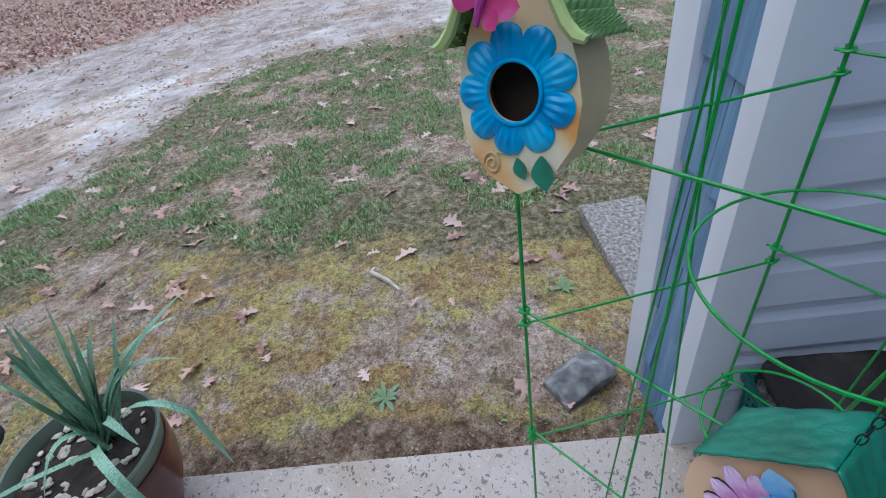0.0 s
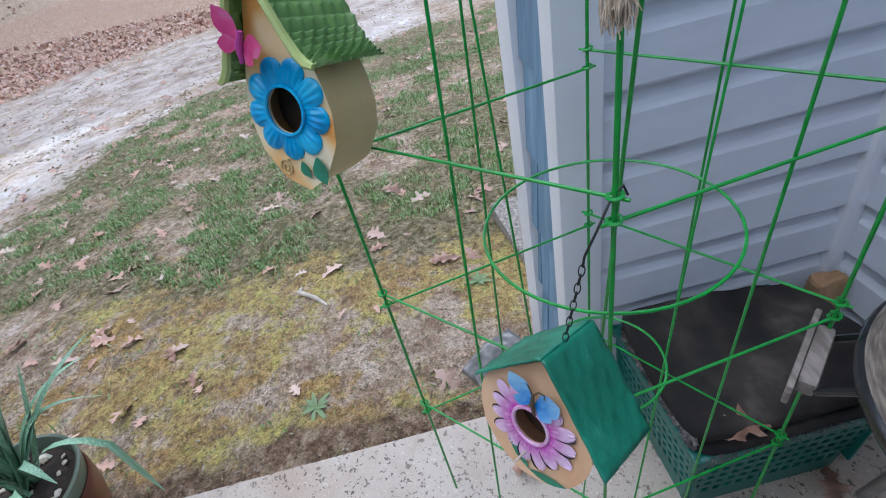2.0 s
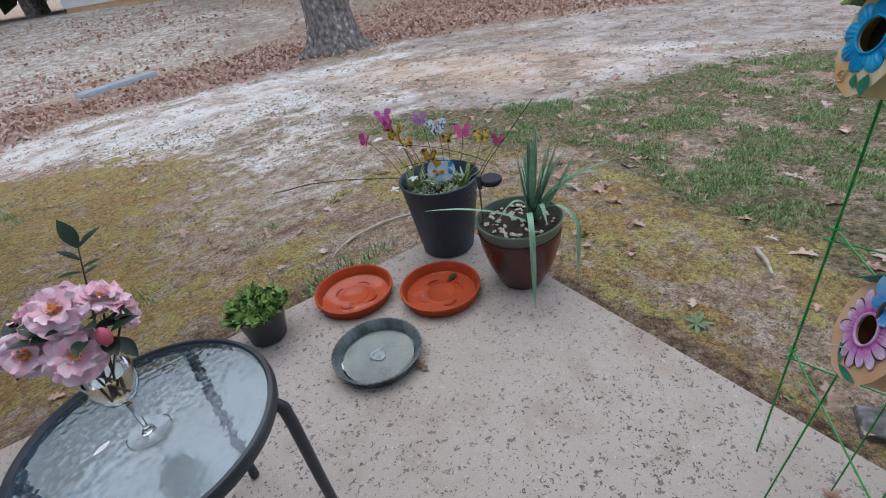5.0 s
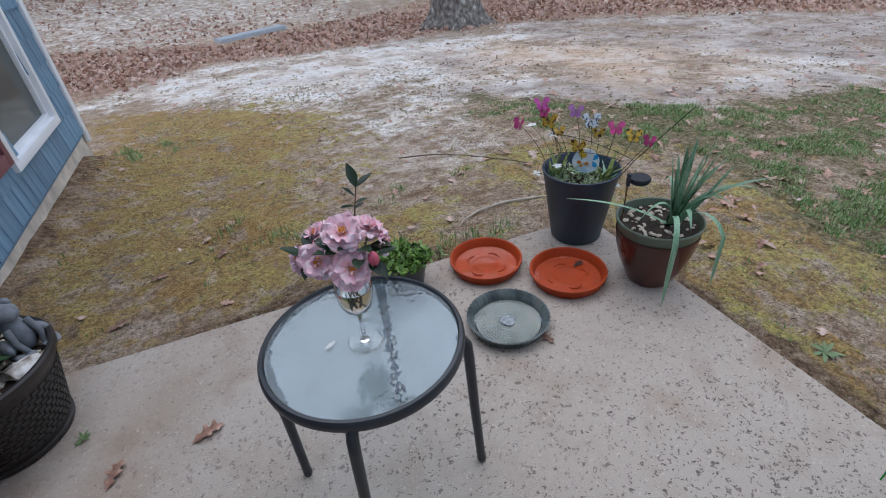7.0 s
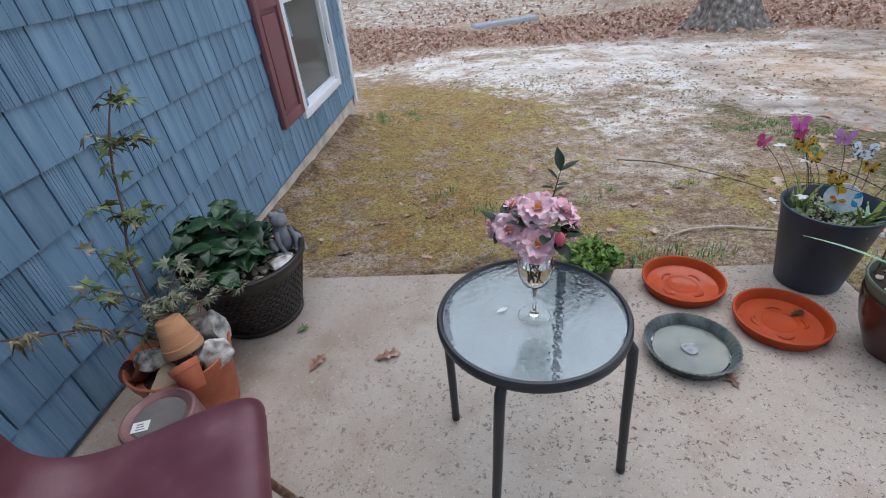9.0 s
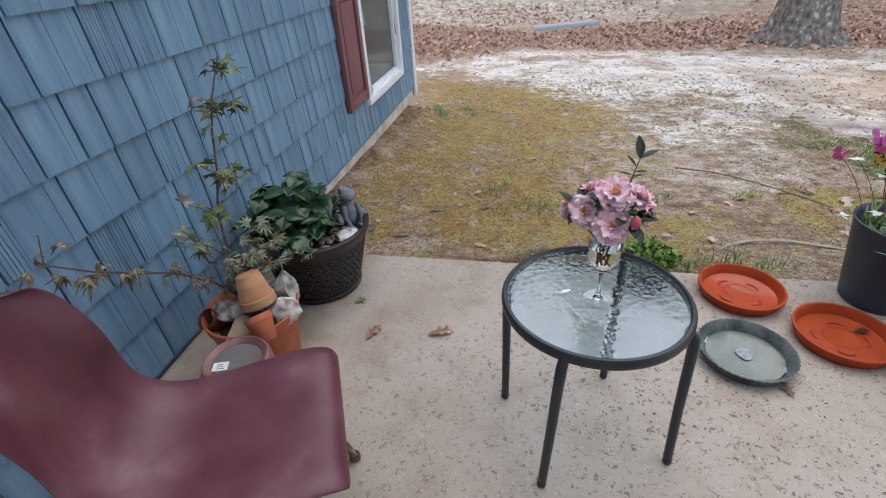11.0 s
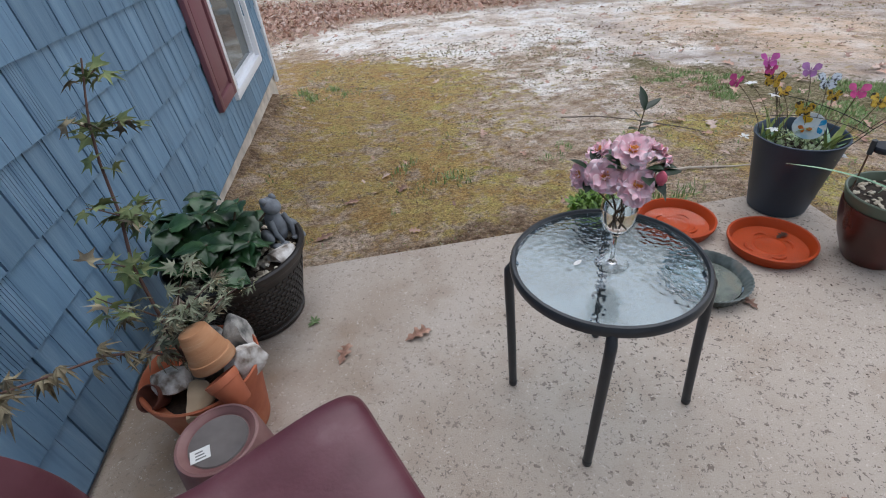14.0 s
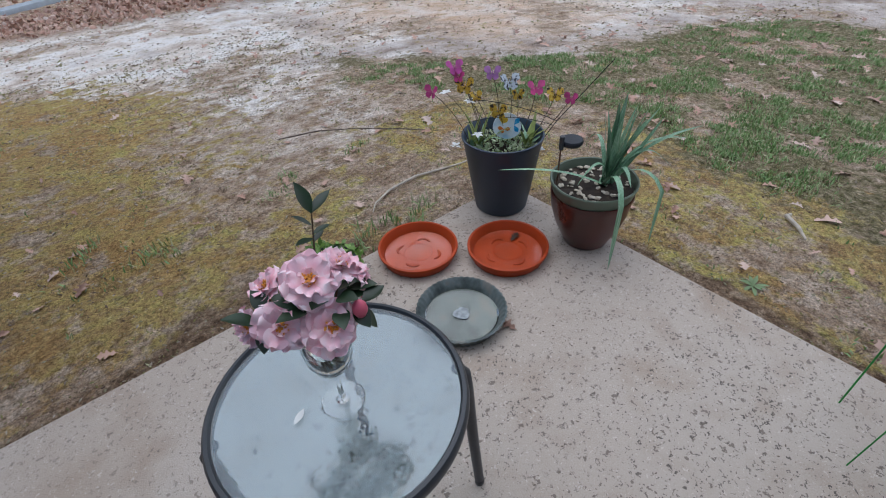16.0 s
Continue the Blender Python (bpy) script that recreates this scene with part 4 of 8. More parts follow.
    # no room is built: a near-black slab stands in for its shade
    solid("window_backing", new_box((WALL_X - 0.35, y0 - 0.1, z0 - 0.1), (WALL_X - 0.15, y1 + 0.1, z1 + 0.1)), DARK, "near-black slab standing in for the unlit room behind the window", "backing", kind="structure")
    # shutter
    sh = thing("shutter", "maroon raised-panel vinyl shutter beside the window", "shutter")
    a, b, lo, hi, x = 2.15, 2.55, 0.31, 1.72, WALL_X + 0.017
    for q in (a, b - 0.055):
        part("stile", new_box((x, q, lo), (x + 0.03, q + 0.055, hi), 0.004), SHUTTER, sh)
    for q in (lo, 1.0, hi - 0.07):
        part("rail", new_box((x, a + 0.055, q), (x + 0.029, b - 0.055, q + 0.07), 0.004), SHUTTER, sh)
    for q0, q1 in ((lo + 0.07, 1.0), (1.07, hi - 0.07)):
        b3 = new_box((x, a + 0.055, q0), (x + 0.012, b - 0.055, q1))
        box(b3, (x + 0.012, a + 0.085, q0 + 0.03), (x + 0.024, b - 0.085, q1 - 0.03), 0.008)
        part("raised_panel", b3, SHUTTER, sh)


west_wall()

# ---------------------------------------------------------------- east wall: grey vinyl and its end
EAST_X, EAST_Y, SOUTH_Y, LAP = 0.465, -0.822, -1.46, 0.1225


def vinyl_wall(name, length, m, label):
    """Lapped siding along +x of its own space, facing -y."""
    wall = solid(name, new_box((0, 0.012, -0.12), (length, 0.12, WALL_TOP), m=m), VINYL, label, "wall", kind="structure")
    me = bpy.data.meshes.new("siding_panel")
    b2 = bmesh.new()
    prof = [(0.004, 0.006), (-0.012, 0.0), (-0.0195, -0.002), (-0.021, 0.003), (-0.0205, 0.012), (-0.0185, 0.05), (-0.0165, 0.076), (-0.0125, 0.084), (-0.0085, 0.094), (-0.006, LAP - 0.012), (-0.005, LAP + 0.008)]
    a = [b2.verts.new((0, y, z)) for y, z in prof]
    b = [b2.verts.new((length, y, z)) for y, z in prof]
    for k in range(len(prof) - 1):
        b2.faces.new((a[k], b[k], b[k + 1], a[k + 1]))
    b2.normal_update()
    b2.to_mesh(me)
    b2.free()
    me.materials.append(VINYL)
    for c in range(23):
        ob = new("siding_panel", me)
        ob.parent, ob.matrix_basis = wall, m @ Matrix.Translation((0, 0.011, -0.060 + c * LAP))
    return wall


def east_wall():
    vinyl_wall("wall_east", EAST_Y - 0.076 - SOUTH_Y, Matrix.Translation((EAST_X, EAST_Y - 0.076, 0)) @ Matrix.Rotation(radians(-90), 4, "Z"), "wall of grey lapped vinyl siding")
    vinyl_wall("wall_south", EAST_X - WALL_X, Matrix.Translation((EAST_X, SOUTH_Y, 0)) @ Matrix.Rotation(radians(180), 4, "Z"), "grey vinyl-sided house wall behind the patio")
    y = EAST_Y
    b2 = new_box((EAST_X - 0.02, y - 0.078, 0.0), (EAST_X + 0.035, y, WALL_TOP), 0.003)
    solid("corner_post", b2, WHITE, "white vinyl outside corner post", "trim", kind="structure")
    solid("inner_corner_trim", new_box((EAST_X - 0.022, SOUTH_Y + 0.004, 0.0), (EAST_X + 0.01, SOUTH_Y + 0.036, WALL_TOP), 0.002), WHITE, "pale inside corner trim of the siding", "trim", kind="structure")
    end = solid("wall_end", new_box((EAST_X + 0.035, y - 0.09, -0.3), (0.70, y - 0.02, WALL_TOP)), BLUE, "narrow end wall with blue shingles", "wall", kind="structure", smooth=False)
    rng = random.Random(3)
    for c in range(15):
        z = -0.12 + c * COURSE
        x = EAST_X + 0.037
        while x < 0.652:
            w = min(rng.choice((0.05, 0.08, 0.11)), 0.654 - x)
            if w < 0.015:
                break
            b3 = bmesh.new()
            q = rng.uniform(0.012, 0.018)
            v = [b3.verts.new(p) for p in ((0, 0, 0), (w - 0.003, 0, 0), (w - 0.003, q, 0), (0, q, 0), (0, 0.003, COURSE + 0.02), (w - 0.003, 0.003, COURSE + 0.02))]
            for f in ((0, 1, 2, 3), (3, 2, 5, 4), (0, 3, 4), (1, 5, 2)):
                b3.faces.new([v[k] for k in f])
            b3.normal_update()
            ob = part("shingle", b3, BLUE, end, smooth=False)
            ob.matrix_basis = Matrix.Translation((x, y - 0.019, z))
            x += w
    solid("corner_board", new_box((0.655, y - 0.09, -0.22), (0.748, y + 0.004, WALL_TOP), 0.003), WHITE, "white corner board at the narrow wall's end", "trim", kind="structure")


east_wall()

# ---------------------------------------------------------------- things on the patio
def side_table():
    c, r, top = Vector((-0.807, 0.110)), 0.229, 0.476
    t = thing("side_table", "round black metal side table with rippled glass top", "table", (c[0], c[1], 0))
    part("rim", lathe([(r - 0.007, top - 0.006), (r - 0.003, top + 0.001), (r + 0.004, top), (r + 0.0085, top - 0.006), (r + 0.0095, top - 0.016), (r + 0.008, top - 0.025), (r + 0.001, top - 0.029), (r - 0.006, top - 0.026), (r - 0.007, top - 0.006)], 72), BLACK_METAL, t)
    glass = part("glass_top", lathe([(0, top - 0.011), (r - 0.006, top - 0.011), (r - 0.006, top - 0.005), (0, top - 0.005)], 64), TABLE_GLASS, t, "pale rippled safety glass")
    glass.visible_shadow = False
    for fx, fy, a in ((-1.032, 0.160, 161), (-0.914, -0.128, 249), (-0.573, -0.010, 338), (-0.715, 0.287, 65)):
        foot = Vector((fx - c.x, fy - c.y, 0))
        d = Vector((math.cos(radians(a)), math.sin(radians(a)), 0))
        high = d * (r + 0.006)
        pts = [foot + Vector((0, 0, 0.004)), foot.lerp(high, 0.46) + d * 0.002 + Vector((0, 0, 0.2)), foot.lerp(high, 0.88) + d * 0.006 + Vector((0, 0, top - 0.085)), foot.lerp(high, 0.97) + d * 0.005 + Vector((0, 0, top - 0.045)), d * (r - 0.004) + Vector((0, 0, top - 0.022))]
        leg = part("leg", tube(pts, [0.0118, 0.0125, 0.0132, 0.0134, 0.012], sides=12), BLACK_METAL, t)
        part("foot_cap", lathe([(0.0, 0.0), (0.0105, 0.0), (0.0124, 0.004), (0.0124, 0.018), (0.011, 0.021)], 14, m=Matrix.Translation(foot)), BLACK_METAL, leg)


side_table()


def ruffled_petal(length, width, cup, rng):
    """A broad, notched, wavy petal along +x."""
    bm = bmesh.new()
    n, k = 6, 7
    rows = []
    ph = rng.uniform(0, 6)
    for i in range(n + 1):
        t = i / n
        w = width / 2 * (0.25 + 0.75 * math.sin(math.pi * (0.12 + 0.66 * t)))
        row = []
        for j in range(k):
            s = -1 + 2 * j / (k - 1)
            notch = 1 - 0.10 * (1 - abs(s)) * (t ** 6) - 0.16 * s * s * t
            z = cup * length * (t * t) + 0.25 * cup * w * s * s * 4 + 0.15 * length * t * t * math.sin(ph + s * 5.2) + 0.05 * length * t ** 4 * math.sin(ph * 2 + s * 13.0)
            row.append(bm.verts.new((length * t * notch, w * s, z)))
        rows.append(row)
    for a, b in zip(rows, rows[1:]):
        for j in range(k - 1):
            bm.faces.new((a[j], a[j + 1], b[j + 1], b[j]))
    bm.normal_update()
    return bm


def camellia(parent, at, facing, size, seed, openness=1.0):
    rng = random.Random(seed)
    q = Vector(facing).to_track_quat("Z", "Y").to_matrix().to_4x4()
    f = new("camellia_flower")
    f.empty_display_size = 0.02
    f.parent, f.matrix_basis = parent, Matrix.Translation(at) @ q
    for ring, (count, lift, ln) in enumerate(((7, 2, 1.0), (5, 24, 0.80), (3, 55, 0.46))):
        for k in range(count):
            a = 360 * k / count + ring * 27 + rng.uniform(-10, 10)
            L = size * ln * rng.uniform(0.9, 1.1)
            p = part("petal", ruffled_petal(L, L * 1.06, (0.0, 0.03, 0.10)[ring], rng), PETAL, f)
            p.matrix_basis = pose(0, 0, 0.002 * ring, 0, 0, a) @ pose(0, 0, 0, 0, -(lift * openness + rng.uniform(-8, 8)), 0)
    bm = bmesh.new()
    for k in range(40):
        a, r = rng.uniform(0, 6.28), size * 0.24 * math.sqrt(rng.random())
        h = size * rng.uniform(0.20, 0.34)
        tube([(r * math.cos(a) * 0.4, r * math.sin(a) * 0.4, 0), (r * math.cos(a), r * math.sin(a), h)], [size * 0.014, size * 0.034], bm, 5)
    part("stamens", bm, STAMEN, f, "yellow stamens")
    return f


def bouquet():
    base = Vector((-0.803, 0.098, 0.4715))
    g = thing("wine_glass", "clear stemmed wine glass half full of water", "glass", base)
    g.scale = (1.06, 1.06, 1.12)
    bowl = part("bowl", lathe([(0.0, 0.079), (0.012, 0.081), (0.028, 0.094), (0.0365, 0.115), (0.0385, 0.14), (0.036, 0.165), (0.032, 0.185), (0.0308, 0.185), (0.0347, 0.165), (0.0371, 0.14), (0.035, 0.116), (0.0265, 0.096), (0.011, 0.084), (0.0, 0.083)], 36), GLASS, g)
    bowl.visible_shadow = False
    part("stem", lathe([(0.0, 0.004), (0.012, 0.005), (0.0048, 0.016), (0.0036, 0.045), (0.0045, 0.068), (0.010, 0.080), (0.0, 0.081)], 20), GLASS, g)
    part("foot", lathe([(0.0, 0.0), (0.036, 0.0), (0.037, 0.0015), (0.020, 0.004), (0.0, 0.006)], 36), GLASS, g)
    part("water", lathe([(0.0, 0.0835), (0.0105, 0.0845), (0.026, 0.0966), (0.0343, 0.117), (0.0364, 0.14), (0.0364, 0.143), (0.0, 0.143)], 32), WATER, g).visible_shadow = False
    b = thing("camellia_bouquet", "pink camellia blooms with glossy dark leaves in a wine glass", "flowers", base + Vector((0, 0, 0.122)))
    rng = random.Random(8)
    heads = [((-0.004, -0.055, 0.122), (0.05, -0.80, 0.55), 0.050), ((0.0, -0.012, 0.180), (-0.02, -0.50, 0.85), 0.051), ((-0.056, -0.022, 0.138), (-0.38, -0.80, 0.48), 0.045), ((-0.090, 0.022, 0.124), (-0.92, -0.25, 0.30), 0.036), ((0.056, 0.0, 0.166), (0.45, -0.05, 0.85), 0.042), ((-0.046, 0.034, 0.166), (-0.5, 0.2, 0.8), 0.036), ((0.074, -0.018, 0.136), (0.85, -0.45, 0.05), 0.033)]
    for i, (p, d, s) in enumerate(heads):
        camellia(b, p, d, s * 0.94, 20 + i)
        part("stem", tube([(rng.uniform(-0.012, 0.012), rng.uniform(-0.012, 0.012), -0.008), (p[0] * 0.25, p[1] * 0.25, 0.05), Vector(p) - Vector(d).normalized() * 0.004], 0.0018, sides=6), STEM, b)
    part("bud", lathe([(0, -0.014), (0.007, -0.010), (0.0115, 0.0), (0.010, 0.010), (0.004, 0.018), (0, 0.020)], 16, m=Matrix.Translation((0.042, -0.068, 0.136))), BUD, b, "closed deep pink bud")
    spots = [((0.022, -0.040, 0.150), -60, 25), ((0.030, -0.030, 0.140), -25, 5), ((0.040, -0.050, 0.128), -80, -25), ((0.052, -0.060, 0.138), 8, 12), ((0.020, -0.048, 0.138), -110, 10), ((-0.020, -0.035, 0.150), 190, 30), ((-0.030, -0.030, 0.160), 120, 25), ((0.036, -0.024, 0.150), -50, 40), ((-0.062, 0.0, 0.150), 100, 45), ((-0.078, 0.0, 0.140), 160, 40), ((-0.070, 0.010, 0.120), 230, -25), ((0.050, -0.020, 0.140), -40, 15), ((0.010, -0.030, 0.150), -140, 35), ((0.030, 0.020, 0.150), 60, 20), ((-0.010, 0.030, 0.150), 110, 20), ((0.046, -0.048, 0.120), -45, -50)]
    for p, a, lift in spots:
        lf = part("leaf", leaf_mesh(rng.uniform(0.038, 0.052), 0.026, 0.3, 0.15, 6), CAMELLIA_LEAF, b)
        lf.matrix_basis = Matrix.Translation(p) @ pose(0, 0, 0, 0, -lift, a)
    tip = Vector((0.056, 0.060, 0.232))
    sprig = [(0.006, 0.0, 0.0), (0.012, 0.02, 0.08), (0.034, 0.042, 0.150), (0.044, 0.050, 0.19), tuple(tip)]
    part("sprig", tube(sprig, [0.002, 0.002, 0.0018, 0.0014, 0.001], sides=6), STEM, b)
    for p, a, lift, L in ((tip, 110, 72, 0.052), (tip, 15, 28, 0.046), ((0.050, 0.056, 0.214), 160, 50, 0.034), ((0.045, 0.050, 0.196), 200, 22, 0.036), ((0.047, 0.052, 0.202), 0, 12, 0.030), ((0.044, 0.050, 0.190), 25, 15, 0.026)):
        lf = part("leaf", leaf_mesh(L, L * 0.46, 0.2, 0.1, 6), CAMELLIA_LEAF, b)
        lf.matrix_basis = Matrix.Translation(p) @ pose(0, 0, 0, 0, -lift, a)


bouquet()
pt = leaf_mesh(0.034, 0.013, 0.05, -0.08, 7)
fp = solid("fallen_petal", pt, WHITE_PETAL, "fallen pale petal on the table glass", "petal", at=(-0.867, 0.128, 0.4735), turn=215)


def saucer(at, turn, label, water=True):
    s = thing("plant_saucer", label, "saucer", (*at, 0.0), turn, "terracotta-coloured saucers")
    r = 0.152
    part("bowl", lathe([(0, 0.002), (r - 0.03, 0.002), (r - 0.018, 0.0), (r - 0.012, 0.004), (r - 0.001, 0.036), (r + 0.003, 0.038), (r + 0.003, 0.047), (r - 0.005, 0.048), (r - 0.008, 0.044), (r - 0.02, 0.012), (r - 0.035, 0.008), (0.062, 0.008), (0.058, 0.010), (0.052, 0.010), (0.048, 0.008), (0, 0.008)], 60), SAUCER, s)
    for k in range(4):
        a = radians(90 * k + 25)
        c = Vector((0.085 * math.cos(a), 0.085 * math.sin(a), 0.010))
        t = Vector((-math.sin(a), math.cos(a), 0))
        rad = Vector((c.x, c.y, 0)).normalized()
        part("foot_rib", tube([c + t * 0.026 * q - rad * 0.013 * q * q for q in (-1, -0.7, -0.35, 0, 0.35, 0.7, 1)], [0.003, 0.0058, 0.0062, 0.0062, 0.0062, 0.0058, 0.003], sides=8), SAUCER, s)
    if water:
        w = part("water", lathe([(0, 0.0085), (r - 0.034, 0.0085), (r - 0.021, 0.0125), (0, 0.0125)], 48), WATER, s, "shallow rain water")
        w.visible_shadow = False
    return s


saucer((-0.147, 0.80), 10, "orange plastic plant saucer holding rain water")
saucer((0.11, 0.567), 55, "orange plastic plant saucer with a wet leaf")


def green_dish():
    s = thing("fluted_dish", "weathered grey-green fluted dish with a pale stain", "dish", (-0.24, 0.437, 0.0))
    r = 0.15
    def flute(a, i):
        return 1 + (0.012 * math.cos(44 * a) if 3 <= i <= 7 else 0)
    part("bowl", lathe([(0, 0.002), (r - 0.03, 0.002), (r - 0.024, 0.0), (r - 0.016, 0.008), (r - 0.005, 0.04), (r + 0.002, 0.045), (r - 0.003, 0.047), (r - 0.012, 0.04), (r - 0.028, 0.010), (0, 0.008)], 176, wave=flute), DISH, s)
    w = part("water", lathe([(0, 0.0085), (r - 0.03, 0.0105), (r - 0.025, 0.016), (0, 0.016)], 48), WATER, s, "thin film of murky water")
    w.visible_shadow = False
    b2 = slab_of([(0.027 * (1 + 0.10 * math.sin(3 * a) + 0.05 * math.sin(7 * a + 1) + 0.04 * math.sin(13 * a)) * math.cos(a), 0.027 * (1 + 0.10 * math.sin(3 * a) + 0.05 * math.sin(7 * a + 1) + 0.04 * math.sin(13 * a)) * math.sin(a)) for a in [i * math.pi / 24 for i in range(48)]], 0.0012)
    bmesh.ops.translate(b2, verts=b2.verts, vec=(0, 0, 0.0172))
    part("stain", b2, material("lime_stain", tones((0.34, 0.37, 0.38), 0.4), 60, 0.9), s, "pale lime stain")


green_dish()


def pot_wall(r0, r1, h, t=0.006, lip=0.006, z0=0.0):
    return [(0, z0), (r0 - 0.006, z0), (r0, z0 + 0.006), (r1 - 0.001, h - 0.02), (r1 + lip, h - 0.018), (r1 + lip, h - 0.002), (r1 + lip - 0.003, h), (r1 - t, h), (r1 - t - 0.002, h - 0.01), (r0 - t + (r1 - r0) * 0.75, z0 + (h - z0) * 0.75), (0, z0 + (h - z0) * 0.75)]


def sprigs(n, r, z, rng, size, spread=1.0):
    """Tiny leaves in a cushion: for joined ground cover in a pot."""
    t = template(leaf_mesh(1, 0.55, 0.2, 0.2, 3))
    items = []
    for _ in range(n):
        a, q = rng.uniform(0, 6.283), r * math.sqrt(rng.random())
        items.append((t, Matrix.Translation((q * math.cos(a), q * math.sin(a), z + rng.uniform(0, 0.4) * size * spread)) @ pose(0, 0, 0, rng.uniform(-40, 40), rng.uniform(-80, 10), rng.uniform(0, 360)) @ Matrix.Scale(size * rng.uniform(0.6, 1.2), 4)))
    return scatter(items)


def petal_flower(parent, at, size, mat, label, seed, petals=5):
    rng = random.Random(seed)
    bm = bmesh.new()
    for k in range(petals):
        leaf_mesh(size, size * 0.62, 0.2, 0.2, 4, bm=bm, m=Matrix.Translation(at) @ pose(0, 0, 0, rng.uniform(-20, 20), rng.uniform(-25, -5), 360 * k / petals + rng.uniform(-10, 10)))
    return part("flower", bm, mat, parent, label)


def butterfly(parent, at, size, mat, label, turn, tilt):
    """Two broad fore wings and two round hind wings, half opened round a thin body."""
    bm = bmesh.new()
    m = Matrix.Translation(at) @ pose(0, 0, 0, 0, 0, turn) @ pose(0, 0, 0, tilt, 0, 0)
    for s in (-1, 1):
        wing = m @ pose(0, 0, 0, 0, -s * 28, 0)
        for a, L, w, sh in ((38, 0.92, 0.66, 1.9), (-32, 0.62, 0.62, 1.5)):
            leaf_mesh(size * L, size * w, 0.05, 0.10, 6, bm=bm, m=wing @ pose(0, 0, 0, 0, 0, a if s > 0 else 180 - a), shape=sh)
    tube([m @ Vector((0, -size * 0.32, 0.002)), m @ Vector((0, size * 0.05, 0.004)), m @ Vector((0, size * 0.36, 0.002))], [size * 0.025, size * 0.05, size * 0.03], bm, 6)
    return part("butterfly", bm, mat, parent, label)


def blue_planter():
    p = thing("tall_planter", "slate-blue plastic planter on the patio corner", "planter", (0.338, 0.832, 0))
    part("pot", lathe([(0, 0.0), (0.105, 0.0), (0.112, 0.008), (0.160, 0.315), (0.166, 0.328), (0.166, 0.335), (0.160, 0.336), (0.155, 0.33), (0.146, 0.255), (0, 0.255)], 56), NAVY, p)
    part("soil", lathe([(0, 0.263), (0.144, 0.258), (0.146, 0.252)], 32), SOIL, p)
    rng = random.Random(31)
    v, f = sprigs(620, 0.138, 0.278, rng, 0.022, 1.4)
    joined("ground_cover", v, f, SUCCULENT, "small grey-green sprigs filling the pot", parent=p)
    arr = thing("butterfly_picks", "cluster of silk flowers and butterfly picks in the planter", "decoration", (0.338, 0.832, 0.262))
    def wire(to, r=0.0014, mat=BLACK_WIRE, frm=(0, 0, 0)):
        part("pick", tube(bend(frm, to, (0.01, -0.01, 0.02), 6), r, sides=5), mat, arr)
    blooms = [((-0.125, 0.135, 0.33), 0.066, PURPLE, "purple silk butterfly"), ((-0.12, 0.12, 0.30), 0.046, PINKSILK, "magenta silk butterfly"), ((-0.197, 0.19, 0.245), 0.06, PINKSILK, "pink silk butterfly"), ((-0.021, 0.04, 0.306), 0.062, LILAC, "lilac silk butterfly"), ((0.09, -0.08, 0.248), 0.066, PINKSILK, "hot pink silk butterfly"), ((0.183, -0.175, 0.208), 0.052, PINKSILK, "small pink silk butterfly")]
    for i, (at, s, mt, lb) in enumerate(blooms):
        butterfly(arr, at, s * 0.72, mt, lb, (-20, -50, -75, -45, -35, -65)[i], (48, 62, 66, 60, 52, 70)[i])
        wire(at, 0.0014, STEM, frm=(at[0] * 0.45, at[1] * 0.45, 0))
    for i, (at, s, mt, lb, tn2, tl2) in enumerate((((-0.103, 0.105, 0.265), 0.07, YELLOW, "yellow and black butterfly", -60, 70), ((-0.07, 0.08, 0.22), 0.045, YELLOW, "yellow butterfly", -20, 60), ((0.02, -0.01, 0.272), 0.068, GREYFLY, "black and white butterfly", -30, 55), ((0.141, -0.13, 0.222), 0.058, YELLOW, "yellow butterfly", -50, 60), ((0.045, -0.03, 0.225), 0.045, YELLOW, "dull yellow butterfly", -40, 75), ((-0.016, 0.01, 0.165), 0.062, YELLOW, "golden butterfly", -55, 80))):
        butterfly(arr, at, s * 0.78, mt, lb, tn2, tl2)
        wire((at[0], at[1], at[2] - 0.004), 0.0012, STEM, frm=(at[0] * 0.5, at[1] * 0.5, 0))
    for i, at in enumerate(((-0.157, 0.157, 0.244), (-0.093, 0.093, 0.209), (-0.085, 0.055, 0.079), (0.09, -0.118, 0.01), (-0.15, 0.12, 0.03))):
        petal_flower(arr, at, 0.026, WHITE_PETAL, "small white flower", 90 + i)
        wire(at, 0.001, STEM, frm=(at[0] * 0.4, at[1] * 0.4, 0))
    out = [(0.055 * math.cos(a), 0.05 * math.sin(a) * (1.1 if math.sin(a) > 0 else 0.9)) for a in [i * 2 * math.pi / 26 for i in range(26)]]
    face = Matrix.Translation((0.01, -0.012, 0.10)) @ pose(0, 0, 0, 78, 8, -42) @ Matrix.Scale(1.02, 4)
    b3 = slab_of(out, 0.006)
    bmesh.ops.transform(b3, matrix=face, verts=b3.verts)
    plaque = part("plaque", b3, PLAQUE, arr, "round painted butterfly plaque")
    for (x, y), a, L, mt, lb in (((-0.020, 0.012), 100, 0.040, YELLOW_PAINT, "painted yellow wing"), ((-0.020, 0.012), 55, 0.030, YELLOW_PAINT, "painted yellow wing"), ((-0.012, -0.008), 170, 0.024, ORANGE, "painted orange wing"), ((-0.010, -0.008), 10, 0.024, ORANGE, "painted orange wing"), ((-0.011, -0.008), 250, 0.018, ORANGE, "painted orange wing"), ((0.026, 0.012), 60, 0.032, B_SKY, "painted blue wing"), ((0.026, 0.010), -50, 0.030, B_SKY, "painted blue wing")):
